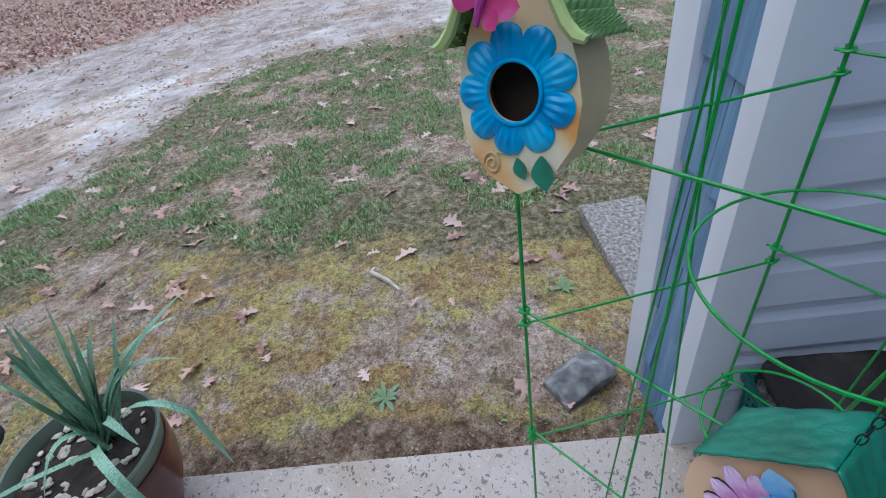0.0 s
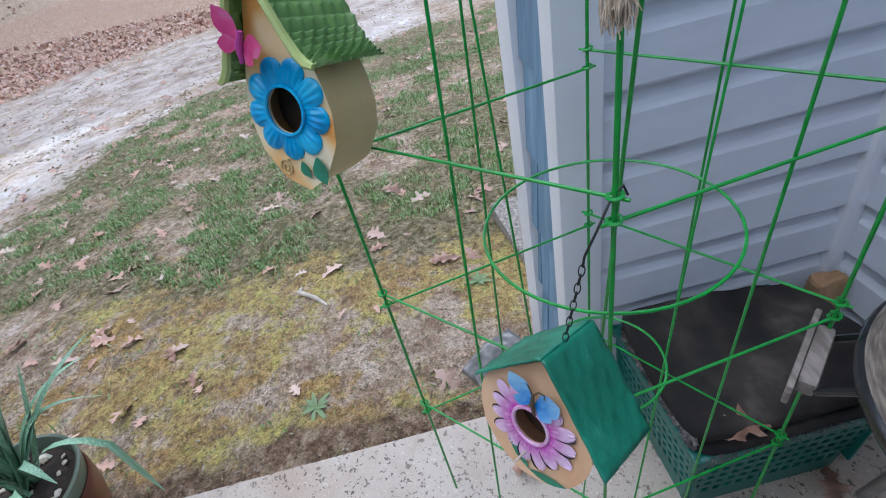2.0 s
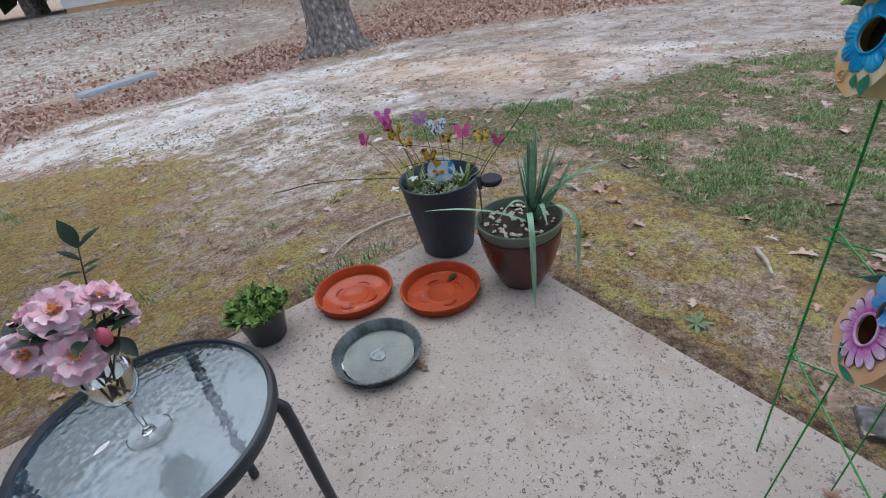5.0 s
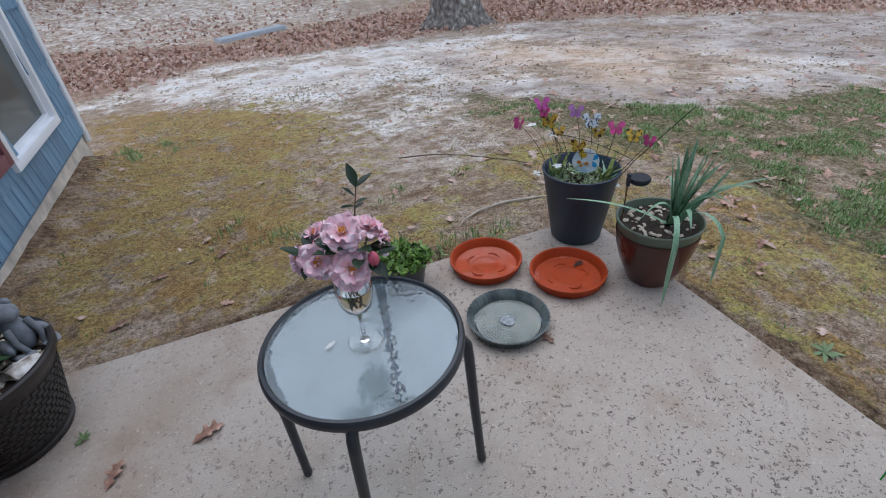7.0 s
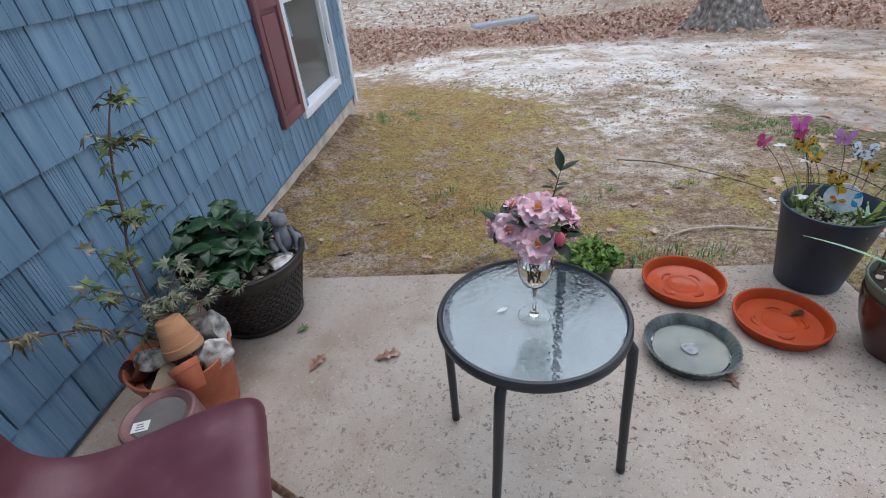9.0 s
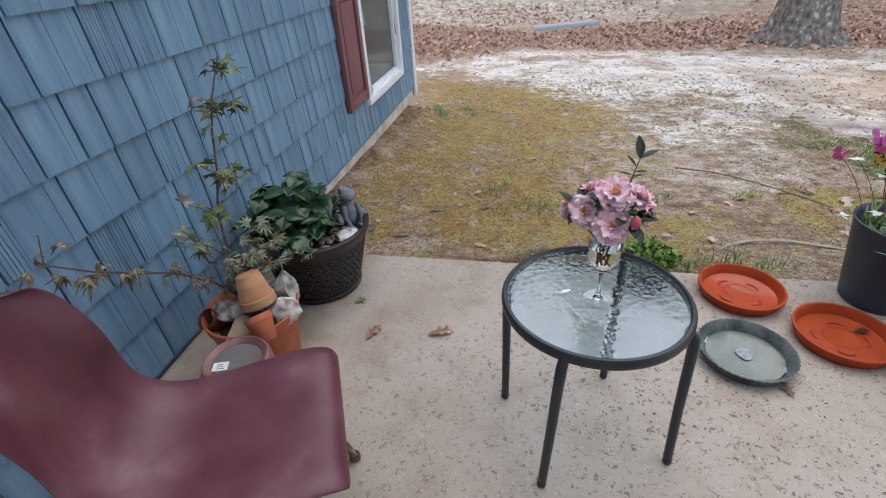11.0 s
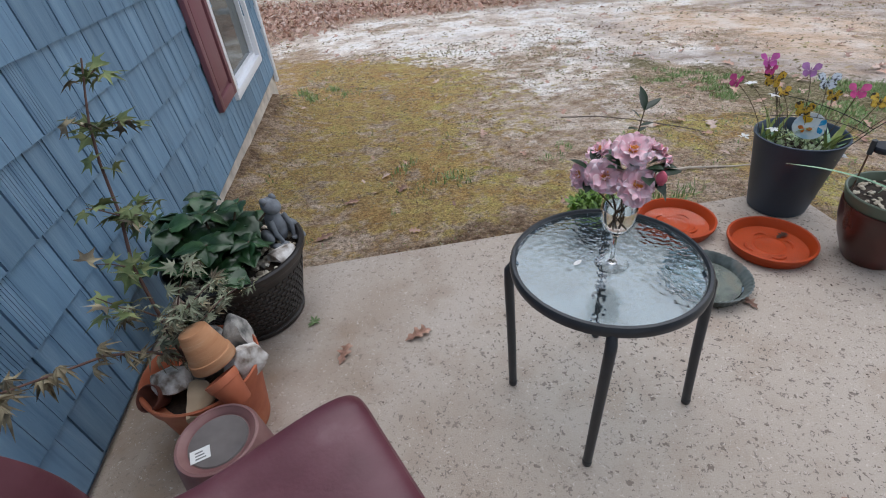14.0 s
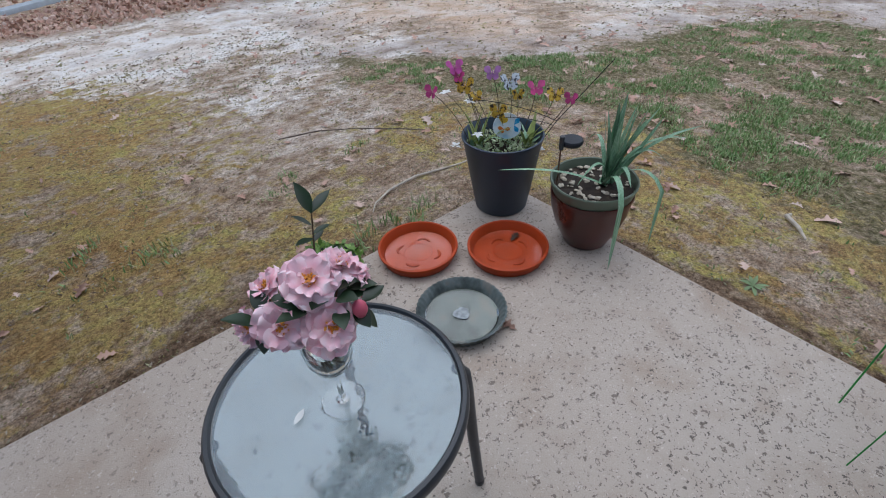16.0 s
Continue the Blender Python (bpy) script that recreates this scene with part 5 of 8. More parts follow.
        b4 = leaf_mesh(L, L * 0.62, 0.03, 0.0, 5, shape=1.5)
        bmesh.ops.transform(b4, matrix=face @ Matrix.Translation((x, y, 0.0042)) @ pose(0, 0, 0, 0, 0, a), verts=b4.verts)
        part("painted_wing", b4, mt, plaque, lb)
    rng2 = random.Random(77)
    for k in range(26):
        a = rng2.uniform(0, 360)
        q = leaf_mesh(rng2.uniform(0.09, 0.17), rng2.uniform(0.012, 0.02), 0.2, 0.35, 6)
        lf = part("leaf", q, PALE_LEAF if k % 3 else SPIKE_LEAF, arr)
        bx, by = ((-0.085, 0.075), (0.075, -0.055))[k % 2]
        lf.matrix_basis = Matrix.Translation((bx + rng2.gauss(0, 0.016), by + rng2.gauss(0, 0.016), 0.0)) @ pose(0, 0, 0, 0, -rng2.uniform(52, 84), a)
    part("wand", tube([(0.10, -0.09, 0.0), (0.147, -0.147, 0.124), (0.275, -0.275, 0.358)], 0.0016, sides=5), BLACK_WIRE, arr)
    part("wand", tube(bend((0.147, -0.147, 0.124), (-0.10, 0.10, 0.215), (0.0, 0.0, 0.02), 8), 0.0014, sides=5), BLACK_WIRE, arr)
    part("wand", tube(bend((0.14, -0.14, 0.105), (-0.11, 0.10, 0.12), (0.0, 0.0, 0.03), 8), 0.0013, sides=5), BLACK_WIRE, arr)


blue_planter()


def red_pot():
    at = (0.40, 0.425, 0.0)
    p = thing("glazed_planter", "oxblood glazed pot holding a sage-green pot", "planter", at)
    def facet(a, i):
        return 1 + (0.012 * math.cos(8 * a) if 1 < i < 6 else 0)
    part("outer_pot", lathe([(0, 0), (0.078, 0), (0.084, 0.006), (0.122, 0.09), (0.142, 0.16), (0.148, 0.205), (0.152, 0.225), (0.150, 0.232), (0.142, 0.23), (0.136, 0.2), (0, 0.2)], 56, wave=facet), GLAZE, p)
    part("inner_pot", lathe([(0.128, 0.205), (0.143, 0.222), (0.147, 0.235), (0.155, 0.262), (0.158, 0.274), (0.155, 0.278), (0.150, 0.276), (0.143, 0.25), (0.141, 0.24), (0, 0.24)], 56), SAGE, p, "sage green pot rim")
    part("soil", lathe([(0, 0.251), (0.140, 0.245), (0.143, 0.24)], 32), SOIL, p)
    rng = random.Random(12)
    chip = template(stone_mesh((1, 0.6, 0.35), 2, 0.3, 1))
    items = []
    for _ in range(70):
        a, q = rng.uniform(0, 6.28), 0.13 * math.sqrt(rng.random())
        items.append((chip, Matrix.Translation((q * math.cos(a), q * math.sin(a), 0.251)) @ pose(0, 0, 0, rng.uniform(-30, 30), rng.uniform(-30, 30), rng.uniform(0, 360)) @ Matrix.Scale(rng.uniform(0.006, 0.017), 4)))
    v, f = scatter(items)
    joined("bark_mulch", v, f, PEBBLES, "pale bark chips on the soil", parent=p)
    pl = thing("strap_leaf_plant", "clump of long blue-green strap leaves in the glazed pot", "plant", (0.435, 0.40, 0.25))
    # tip of each upright leaf, then the arching ones: tip and how far the middle rises
    tips = [(0.07, -0.055, 0.345), (0.0, 0.0, 0.31), (-0.03, 0.03, 0.285), (0.06, -0.075, 0.30), (0.04, 0.0, 0.33), (-0.01, -0.03, 0.27), (0.03, -0.05, 0.29), (0.08, -0.02, 0.28), (0.10, -0.09, 0.29), (-0.035, 0.0, 0.24), (0.02, 0.05, 0.26), (0.05, 0.03, 0.25), (0.09, -0.06, 0.24), (0.12, -0.10, 0.25), (0.02, -0.02, 0.36)]
    arcs = [((0.20, -0.20, 0.225), 0.05, 0.018), ((0.19, -0.16, 0.17), 0.07, 0.016), ((0.15, -0.155, 0.07), 0.10, 0.018), ((-0.275, 0.275, 0.055), 0.03, 0.014), ((-0.13, -0.16, -0.235), 0.16, 0.022), ((0.02, -0.205, -0.17), 0.17, 0.016), ((-0.14, 0.02, 0.045), 0.08, 0.016), ((0.17, 0.05, 0.12), 0.09, 0.016), ((0.10, 0.16, 0.09), 0.09, 0.016), ((-0.05, -0.13, 0.06), 0.07, 0.02)]
    def ribbon(tip, rise, width):
        tip = Vector(tip)
        root = Vector((rng.uniform(-0.018, 0.018), rng.uniform(-0.018, 0.018), 0))
        side = Vector((tip.x, tip.y, 0)).cross(Vector((0, 0, 1)))
        side = side.normalized() if side.length > 0.01 else Vector((1, 0, 0))
        side = (side + Vector((rng.uniform(-0.6, 0.6), rng.uniform(-0.6, 0.6), 0))).normalized()
        bm, rows, n = bmesh.new(), [], 14
        for i in range(n + 1):
            t = i / n
            c = root.lerp(tip, t) + Vector((0, 0, rise * 4 * t * (1 - t) * (1.25 - 0.5 * t)))
            if tip.z < -0.1:
                q = Vector((tip.x, tip.y, 0)) * min(1, t * 2.0)
                c = Vector((root.x + q.x, root.y + q.y, 0.10 * math.sin(math.pi * min(1, t * 1.6)) + (tip.z * max(0, (t - 0.42) / 0.58) ** 1.3)))
            w = width / 2 * (0.8 + 0.2 * t) * (1 - t ** 4) + 0.0006
            rows.append([bm.verts.new(c - side * w + Vector((0, 0, 0.35 * w))), bm.verts.new(c), bm.verts.new(c + side * w + Vector((0, 0, 0.35 * w)))])
        for a, b in zip(rows, rows[1:]):
            bm.faces.new((a[0], b[0], b[1], a[1]))
            bm.faces.new((a[1], b[1], b[2], a[2]))
        bm.normal_update()
        return bm
    for tip in tips:
        part("leaf", ribbon(tip, rng.uniform(-0.02, 0.04), rng.uniform(0.022, 0.032)), SPIKE_LEAF, pl)
    for tip, rise, w in arcs:
        part("leaf", ribbon(tip, rise, w), SPIKE_LEAF, pl)
    sol = thing("solar_stake", "black solar light cap on a thin metal stake", "solar light", (0.31, 0.52, 0.25))
    part("stake", tube([(0, 0, -0.0), (0.0, 0, 0.19)], 0.003, sides=8), RUSTY_STEEL, sol)
    part("cap", lathe([(0, 0.0), (0.034, 0.0), (0.040, 0.008), (0.040, 0.016), (0.037, 0.021), (0, 0.023)], 28, m=Matrix.Translation((0.045, -0.01, 0.148))), SOLAR, sol)
    part("socket", lathe([(0, 0), (0.008, 0), (0.009, 0.05), (0, 0.055)], 14, m=Matrix.Translation((0.002, 0, 0.14))), BLACK_METAL, sol)


red_pot()


def small_pot():
    p = thing("nursery_pot", "small black nursery pot of leafy green plants", "pot", (-0.497, 0.83, 0))
    part("pot", lathe(pot_wall(0.066, 0.09, 0.15, 0.004, 0.003), 40), BLACK_METAL, p)
    part("soil", lathe([(0, 0.130), (0.08, 0.124)], 24), SOIL, p)
    v, f = sprigs(680, 0.106, 0.125, random.Random(2), 0.034, 2.0)
    joined("foliage", v, f, BASIL, "dense small bright green leaves", parent=p)


small_pot()


def hydrangea():
    at = (-1.88, 0.70, 0)
    p = thing("wicker_planter", "large dark brown woven-look resin planter", "planter", at)
    part("pot", lathe([(0, 0.0), (0.165, 0.0), (0.172, 0.006), (0.174, 0.02), (0.166, 0.024), (0.170, 0.03), (0.222, 0.25), (0.232, 0.268), (0.240, 0.276), (0.242, 0.296), (0.236, 0.302), (0.226, 0.3), (0.22, 0.285), (0.205, 0.235), (0, 0.235)], 64), BROWNPOT, p)
    weave = bmesh.new()
    box(weave, (-0.003, -0.0095, -0.006), (0.0032, 0.0095, 0.006), 0.0025)
    me = bpy.data.meshes.new("weave_tile")
    weave.to_mesh(me)
    weave.free()
    me.materials.append(BROWNPOT)
    me.shade_smooth()
    for row in range(11):
        z = 0.052 + row * 0.0175
        r = 0.170 + (z - 0.03) / 0.22 * 0.052
        for k in range(27):
            a = radians(-160 + 7.6 * (k + 0.5 * (row % 2)))
            if not -2.75 < a < 0.85:
                continue
            ob = new("weave_tile", me)
            ob.parent, ob.matrix_basis = p, Matrix.Translation((r * math.cos(a), r * math.sin(a), z)) @ Matrix.Rotation(a, 4, "Z") @ Matrix.Rotation(radians(13), 4, "Y")
    part("soil", lathe([(0, 0.262), (0.17, 0.252), (0.212, 0.245)], 40), SOIL, p)
    rng = random.Random(6)
    chip = template(stone_mesh((1, 0.7, 0.5), 5, 0.35, 1))
    items = []
    for _ in range(230):
        a, q = rng.uniform(0, 6.28), 0.205 * math.sqrt(rng.random())
        items.append((chip, Matrix.Translation((q * math.cos(a), q * math.sin(a), 0.258)) @ pose(0, 0, 0, rng.uniform(-30, 30), rng.uniform(-30, 30), rng.uniform(0, 360)) @ Matrix.Scale(rng.uniform(0.008, 0.02), 4)))
    v, f = scatter(items)
    joined("gravel", v, f, PEBBLES, "pale gravel and bark on the soil", parent=p)
    h = thing("hydrangea", "leafy hydrangea with broad toothed dark green leaves", "plant", (at[0] - 0.05, at[1] + 0.0, 0.25))
    def leaf(L, w):
        bm = bmesh.new()
        n = 8
        rows = []
        for i in range(n + 1):
            t = i / n
            wd = w / 2 * math.sin(math.pi * (0.05 + 0.95 * t) ** 0.84) * (1 + 0.07 * (1 if i % 2 else -1)) if 0 < i < n else 0.002
            z = 0.08 * L * math.sin(math.pi * t) - 0.10 * L * t * t
            rows.append([bm.verts.new((L * t, -wd, z + 0.02 * wd)), bm.verts.new((L * t, -wd * 0.5, z + 0.08 * wd)), bm.verts.new((L * t, 0, z - 0.004)), bm.verts.new((L * t, wd * 0.5, z + 0.08 * wd)), bm.verts.new((L * t, wd, z + 0.02 * wd))])
        for a, b in zip(rows, rows[1:]):
            for k in range(4):
                bm.faces.new((a[k], b[k], b[k + 1], a[k + 1]))
        bm.normal_update()
        return bm
    stems = [((0, 0), 0.20), ((0.07, 0.03), 0.20), ((-0.07, -0.03), 0.19), ((0.02, -0.09), 0.16), ((0.10, -0.07), 0.13), ((-0.02, 0.09), 0.20), ((-0.12, 0.05), 0.17), ((0.13, 0.06), 0.14), ((-0.11, -0.10), 0.13), ((0.05, -0.14), 0.10)]
    k = 0
    for (sx, sy), ht in stems:
        top = Vector((sx * 1.45, sy * 1.45, ht))
        part("stem", tube(bend((sx * 0.4, sy * 0.4, 0), top, (0, 0, 0.01), 5), 0.004, sides=6), STEM, h)
        for lev, (zz, num, L) in enumerate(((1.0, 5, 0.088), (0.72, 4, 0.112), (0.40, 2, 0.105))):
            for j in range(num):
                a = 360 * j / num + 45 * lev + rng.uniform(-20, 20)
                size = L * rng.uniform(0.65, 1.25)
                k += 1
                base = Vector((at[0] - 0.05 + sx * 0.4 + (top.x - sx * 0.4) * zz + 0.6 * size * math.cos(radians(a)), at[1] + sy * 0.4 + (top.y - sy * 0.4) * zz + 0.6 * size * math.sin(radians(a)), 0))
                if (base.xy - Vector((-1.735, 0.785))).length < 0.085:
                    continue
                lf = part("leaf", leaf(size, size * rng.uniform(0.76, 0.92)), HYDRANGEA_PALE if k % 17 == 7 else HYDRANGEA, h)
                lf.matrix_basis = Matrix.Translation((sx * 0.4 + (top.x - sx * 0.4) * zz, sy * 0.4 + (top.y - sy * 0.4) * zz, ht * zz)) @ pose(0, 0, 0, rng.uniform(-22, 22), -rng.uniform(-40, 16), a)
    # frog
    bm = bmesh.new()
    def blob(c, s, seed=0, rot=(0, 0, 0)):
        q = bmesh.ops.create_icosphere(bm, subdivisions=3, radius=1)["verts"]
        bmesh.ops.transform(bm, matrix=pose(*c, *rot) @ Matrix.Diagonal((*s, 1)), verts=q)
    blob((0, 0, 0.055), (0.032, 0.03, 0.06), rot=(0, -14, 0))
    blob((0.004, 0, 0.125), (0.036, 0.03, 0.024), rot=(0, 18, 0))
    for s in (-1, 1):
        blob((-0.002, 0.018 * s, 0.146), (0.013, 0.011, 0.012))
        blob((-0.005, 0.042 * s, 0.028), (0.045, 0.017, 0.024), rot=(0, -12, 14 * s))
        blob((0.045, 0.045 * s, 0.008), (0.035, 0.014, 0.008), rot=(0, 0, -12 * s))
        tube([(0.015, 0.026 * s, 0.085), (0.034, 0.032 * s, 0.045), (0.045, 0.022 * s, 0.010)], [0.010, 0.0085, 0.007], bm, 10)
        blob((0.052, 0.022 * s, 0.008), (0.015, 0.012, 0.006))
    solid("frog_statue", bm, FROG, "grey resin frog figure sitting on the planter soil", "statue", at=(-1.738, 0.788, 0.258), turn=-42).scale = (1.1, 1.1, 1.12)
    solid("planter_stone", stone_mesh((0.05, 0.032, 0.022), 9, 0.3), PALE_STONE, "pale stone on the planter soil", "stone", at=(-1.72, 0.66, 0.272), turn=35)


hydrangea()


def clay_pot(name, label, foot, toward, r0, r1, h, mat):
    """A clay pot whose base stands at foot and whose mouth points along toward."""
    p = thing(name, label, "pot")
    p.matrix_basis = Matrix.Translation(foot) @ Vector(toward).to_track_quat("Z", "Y").to_matrix().to_4x4()
    part("pot", lathe([(0, 0), (r0 - 0.003, 0), (r0, 0.003), (r1 * 0.93, h * 0.74), (r1 * 0.985, h * 0.755), (r1 * 1.03, h * 0.985), (r1 * 1.015, h), (r1 * 0.95, h), (r1 * 0.86, h * 0.7), (r0 * 0.85, h * 0.06), (0, h * 0.06)], 40), mat, p)
    return p


def crag(size, seed):
    """A broken stone: flat facets, crisp arrises, fine roughness."""
    bm = bmesh.new()
    bmesh.ops.create_icosphere(bm, subdivisions=4, radius=1)
    cut = random.Random(seed * 17 + 3)
    planes = [(Vector((cut.gauss(0, 1), cut.gauss(0, 1), cut.gauss(0, 1))).normalized(), cut.uniform(0.48, 0.80)) for _ in range(14)]
    for v in bm.verts:
        c = v.co.copy()
        for d, r in planes:
            over = c.dot(d) - r
            if over > 0:
                c = c - d * over
        c = c * (1.15 + 0.05 * noise.noise(c * 4 + Vector((seed, 0, 0))) + 0.03 * noise.noise(c * 11 + Vector((0, seed, 0))))
        v.co = Vector((c.x * size[0], c.y * size[1], c.z * size[2]))
    bm.normal_update()
    return bm


def maple_planter():
    at = (-1.893, 0.213, 0)
    p = thing("terracotta_planter", "large terracotta-coloured pot filled with stones", "planter", at)
    part("pot", lathe([(0, 0), (0.112, 0), (0.116, 0.006), (0.146, 0.215), (0.153, 0.22), (0.158, 0.25), (0.154, 0.254), (0.149, 0.25), (0.139, 0.2), (0, 0.19)], 56), TERRACOTTA, p)
    part("soil", lathe([(0, 0.202), (0.139, 0.198)], 32), SOIL, p)
    rocks = [((-1.950, 0.185, 0.252), (0.050, 0.055, 0.050), 1, PALE_STONE), ((-1.878, 0.120, 0.226), (0.078, 0.046, 0.034), 2, SANDSTONE), ((-1.766, 0.195, 0.262), (0.036, 0.064, 0.052), 3, PALE_STONE), ((-1.800, 0.282, 0.275), (0.048, 0.046, 0.070), 4, STONE), ((-1.900, 0.310, 0.240), (0.05, 0.04, 0.05), 5, STONE), ((-1.900, 0.215, 0.222), (0.046, 0.046, 0.04), 6, ROCK)]
    for (x, y, z), size, seed, mt in rocks:
        solid("pot_stone", crag(size, seed), mt, "rough broken stone wedged in the terracotta pot", "stone", "stones in the pot", at=(x, y, z), turn=seed * 47)
    clay_pot("clay_pot", "small pale clay pot upside down on the stones", (-1.852, 0.192, 0.404), (0.22, -0.16, -1), 0.037, 0.057, 0.108, TERRA_PALE)
    clay_pot("clay_pot", "small terracotta pot leaning among the stones", (-1.760, 0.078, 0.236), (-0.5, 0.42, 0.80), 0.027, 0.042, 0.086, TERRACOTTA)
    clay_pot("clay_pot", "small dark brown clay pot lying among the stones", (-1.985, 0.158, 0.215), (-0.25, -0.55, 0.75), 0.024, 0.034, 0.06, material("dark_clay", tones((0.12, 0.04, 0.026), 0.25), 14, 0.7))
    # Japanese maple
    t = thing("maple_sapling", "thin Japanese maple sapling with withering leaves", "tree", (-1.935, 0.245, 0.2))
    rng = random.Random(14)
    trunk = [(0, 0, 0), (-0.012, 0.01, 0.10), (-0.015, 0.02, 0.22), (-0.015, 0.03, 0.37), (-0.01, 0.08, 0.48), (-0.02, 0.13, 0.60), (-0.02, 0.17, 0.68), (-0.015, 0.20, 0.73), (-0.01, 0.25, 0.80)]
    dry = [(0.0, 0, 0.06), (-0.01, -0.10, 0.20), (-0.015, -0.21, 0.31), (-0.015, -0.31, 0.38), (-0.015, -0.42, 0.46), (-0.015, -0.51, 0.54), (-0.015, -0.49, 0.60)]
    limbs = [(trunk, 0.0055, 0.002), (dry, 0.004, 0.0012), ([(-0.01, 0.005, 0.07), (0.06, 0.03, 0.15), (0.10, 0.12, 0.15), (0.13, 0.25, 0.10)], 0.003, 0.001), ([(-0.02, 0.01, 0.12), (0.03, -0.02, 0.20), (0.06, -0.04, 0.24), (0.07, -0.06, 0.27)], 0.003, 0.001), ([(-0.02, 0.015, 0.15), (0.05, 0.0, 0.22), (0.10, 0.03, 0.25), (0.14, 0.08, 0.26)], 0.0025, 0.001), ([(-0.015, 0.02, 0.2), (0.0, -0.06, 0.30), (0.01, -0.12, 0.36), (0.02, -0.18, 0.44)], 0.0025, 0.001), ([(-0.01, 0.01, 0.12), (0.03, 0.08, 0.24), (0.06, 0.13, 0.30)], 0.0025, 0.001), ([(-0.015, 0.03, 0.36), (-0.02, -0.03, 0.42), (-0.02, -0.07, 0.45)], 0.002, 0.001), ([(-0.01, 0.07, 0.46), (0.02, 0.12, 0.48), (0.03, 0.16, 0.47)], 0.002, 0.001), ([(-0.01, 0.08, 0.48), (-0.02, 0.03, 0.53), (-0.02, 0.0, 0.55)], 0.002, 0.001), ([(-0.02, 0.16, 0.66), (0.02, 0.21, 0.66), (0.03, 0.25, 0.65)], 0.002, 0.001), ([(-0.02, 0.16, 0.67), (-0.03, 0.11, 0.71)], 0.0018, 0.001), ([(-0.015, 0.22, 0.76), (0.02, 0.28, 0.78)], 0.0016, 0.0008)]
    leaf_at = []
    for pts, r0, r1 in limbs:
        n = len(pts)
        part("limb" if pts is not trunk else "trunk", tube(pts, [r0 + (r1 - r0) * i / (n - 1) for i in range(n)], sides=7), MAPLE_STEM, t)
        for a, b in zip(pts, pts[1:]):
            if pts is trunk:
                continue
            k = pts.index(a)
            outer = 1.0 if pts is dry or k >= n - 3 else 0.35
            for _ in range(max(1, int(outer * (Vector(b) - Vector(a)).length / (0.017 if pts is dry else 0.008)))):
                leaf_at.append((Vector(a).lerp(Vector(b), rng.random()), pts is dry))
    for z0, z1, num in ((0.45, 0.48, 3), (0.59, 0.61, 4), (0.67, 0.69, 3), (0.76, 0.80, 6)):
        for _ in range(num):
            z = rng.uniform(z0, z1)
            for a, b in zip(trunk, trunk[1:]):
                if a[2] <= z <= b[2]:
                    leaf_at.append((Vector(a).lerp(Vector(b), (z - a[2]) / (b[2] - a[2])), False))
    for p0, withered in leaf_at:
        low = p0.z < 0.36 and not withered
        if rng.random() < (0.30 if withered else 0.0 if low else 0.25):
            continue
        if withered:
            mt, size, curl, lobes = (MAPLE_DRY, rng.uniform(0.022, 0.040), rng.uniform(0.9, 1.9), 5)
        elif low:
            mt, size, curl, lobes = (MAPLE_PALE if rng.random() < 0.7 else MAPLE_DRY, rng.uniform(0.026, 0.044), rng.uniform(0.15, 0.7), 7)
        else:
            mt, size, curl, lobes = (MAPLE_LEAF if rng.random() < 0.85 else MAPLE_DRY, rng.uniform(0.034, 0.052), rng.uniform(0.05, 0.4), 5)
        out = 0.022 if withered else 0.034
        off = Vector((rng.uniform(-out, out), rng.uniform(-out, out), rng.uniform(-0.018, 0.014)))
        lf = part("leaf", maple_leaf(size, lobes=lobes, curl=curl), mt, t)
        lf.matrix_basis = Matrix.Translation(p0 + off) @ pose(0, 0, 0, rng.uniform(-50, 50), rng.uniform(-40, 45), rng.uniform(0, 360))
    u = thing("upturned_pot", "dull maroon plastic pot standing upside down with a price label", "pot", (-1.77, -0.065, 0.0), 0)
    part("pot", lathe([(0.128, 0.0), (0.132, 0.004), (0.130, 0.035), (0.122, 0.04), (0.094, 0.295), (0.090, 0.303), (0.084, 0.304), (0.080, 0.300), (0.072, 0.297), (0.068, 0.292), (0, 0.292)], 48), material("faded_maroon_plastic", [(0.34, (0.12, 0.06, 0.06)), (0.5, (0.19, 0.085, 0.082)), (0.64, (0.26, 0.14, 0.13))], 7, 0.5, bump=0.15), u)
    part("base_disc", lathe([(0, 0.2925), (0.066, 0.2925), (0.064, 0.295), (0, 0.295)], 40), material("dusty_grey_plastic", tones((0.13, 0.115, 0.11), 0.3), 12, 0.8), u, "dusty recessed base")
    tag = part("price_label", new_box((-0.021, -0.016, 0), (0.021, 0.016, 0.0008)), TAGWHITE, u, "white paper label")
    tag.matrix_basis = pose(-0.032, -0.03, 0.2955, 0, 0, 18)
    for k in range(3):
        q = part("print_bar", new_box((-0.010, -0.011 + 0.008 * k, 0.0009), (0.012 - 0.003 * k, -0.008 + 0.008 * k, 0.0012)), INK, tag)


maple_planter()


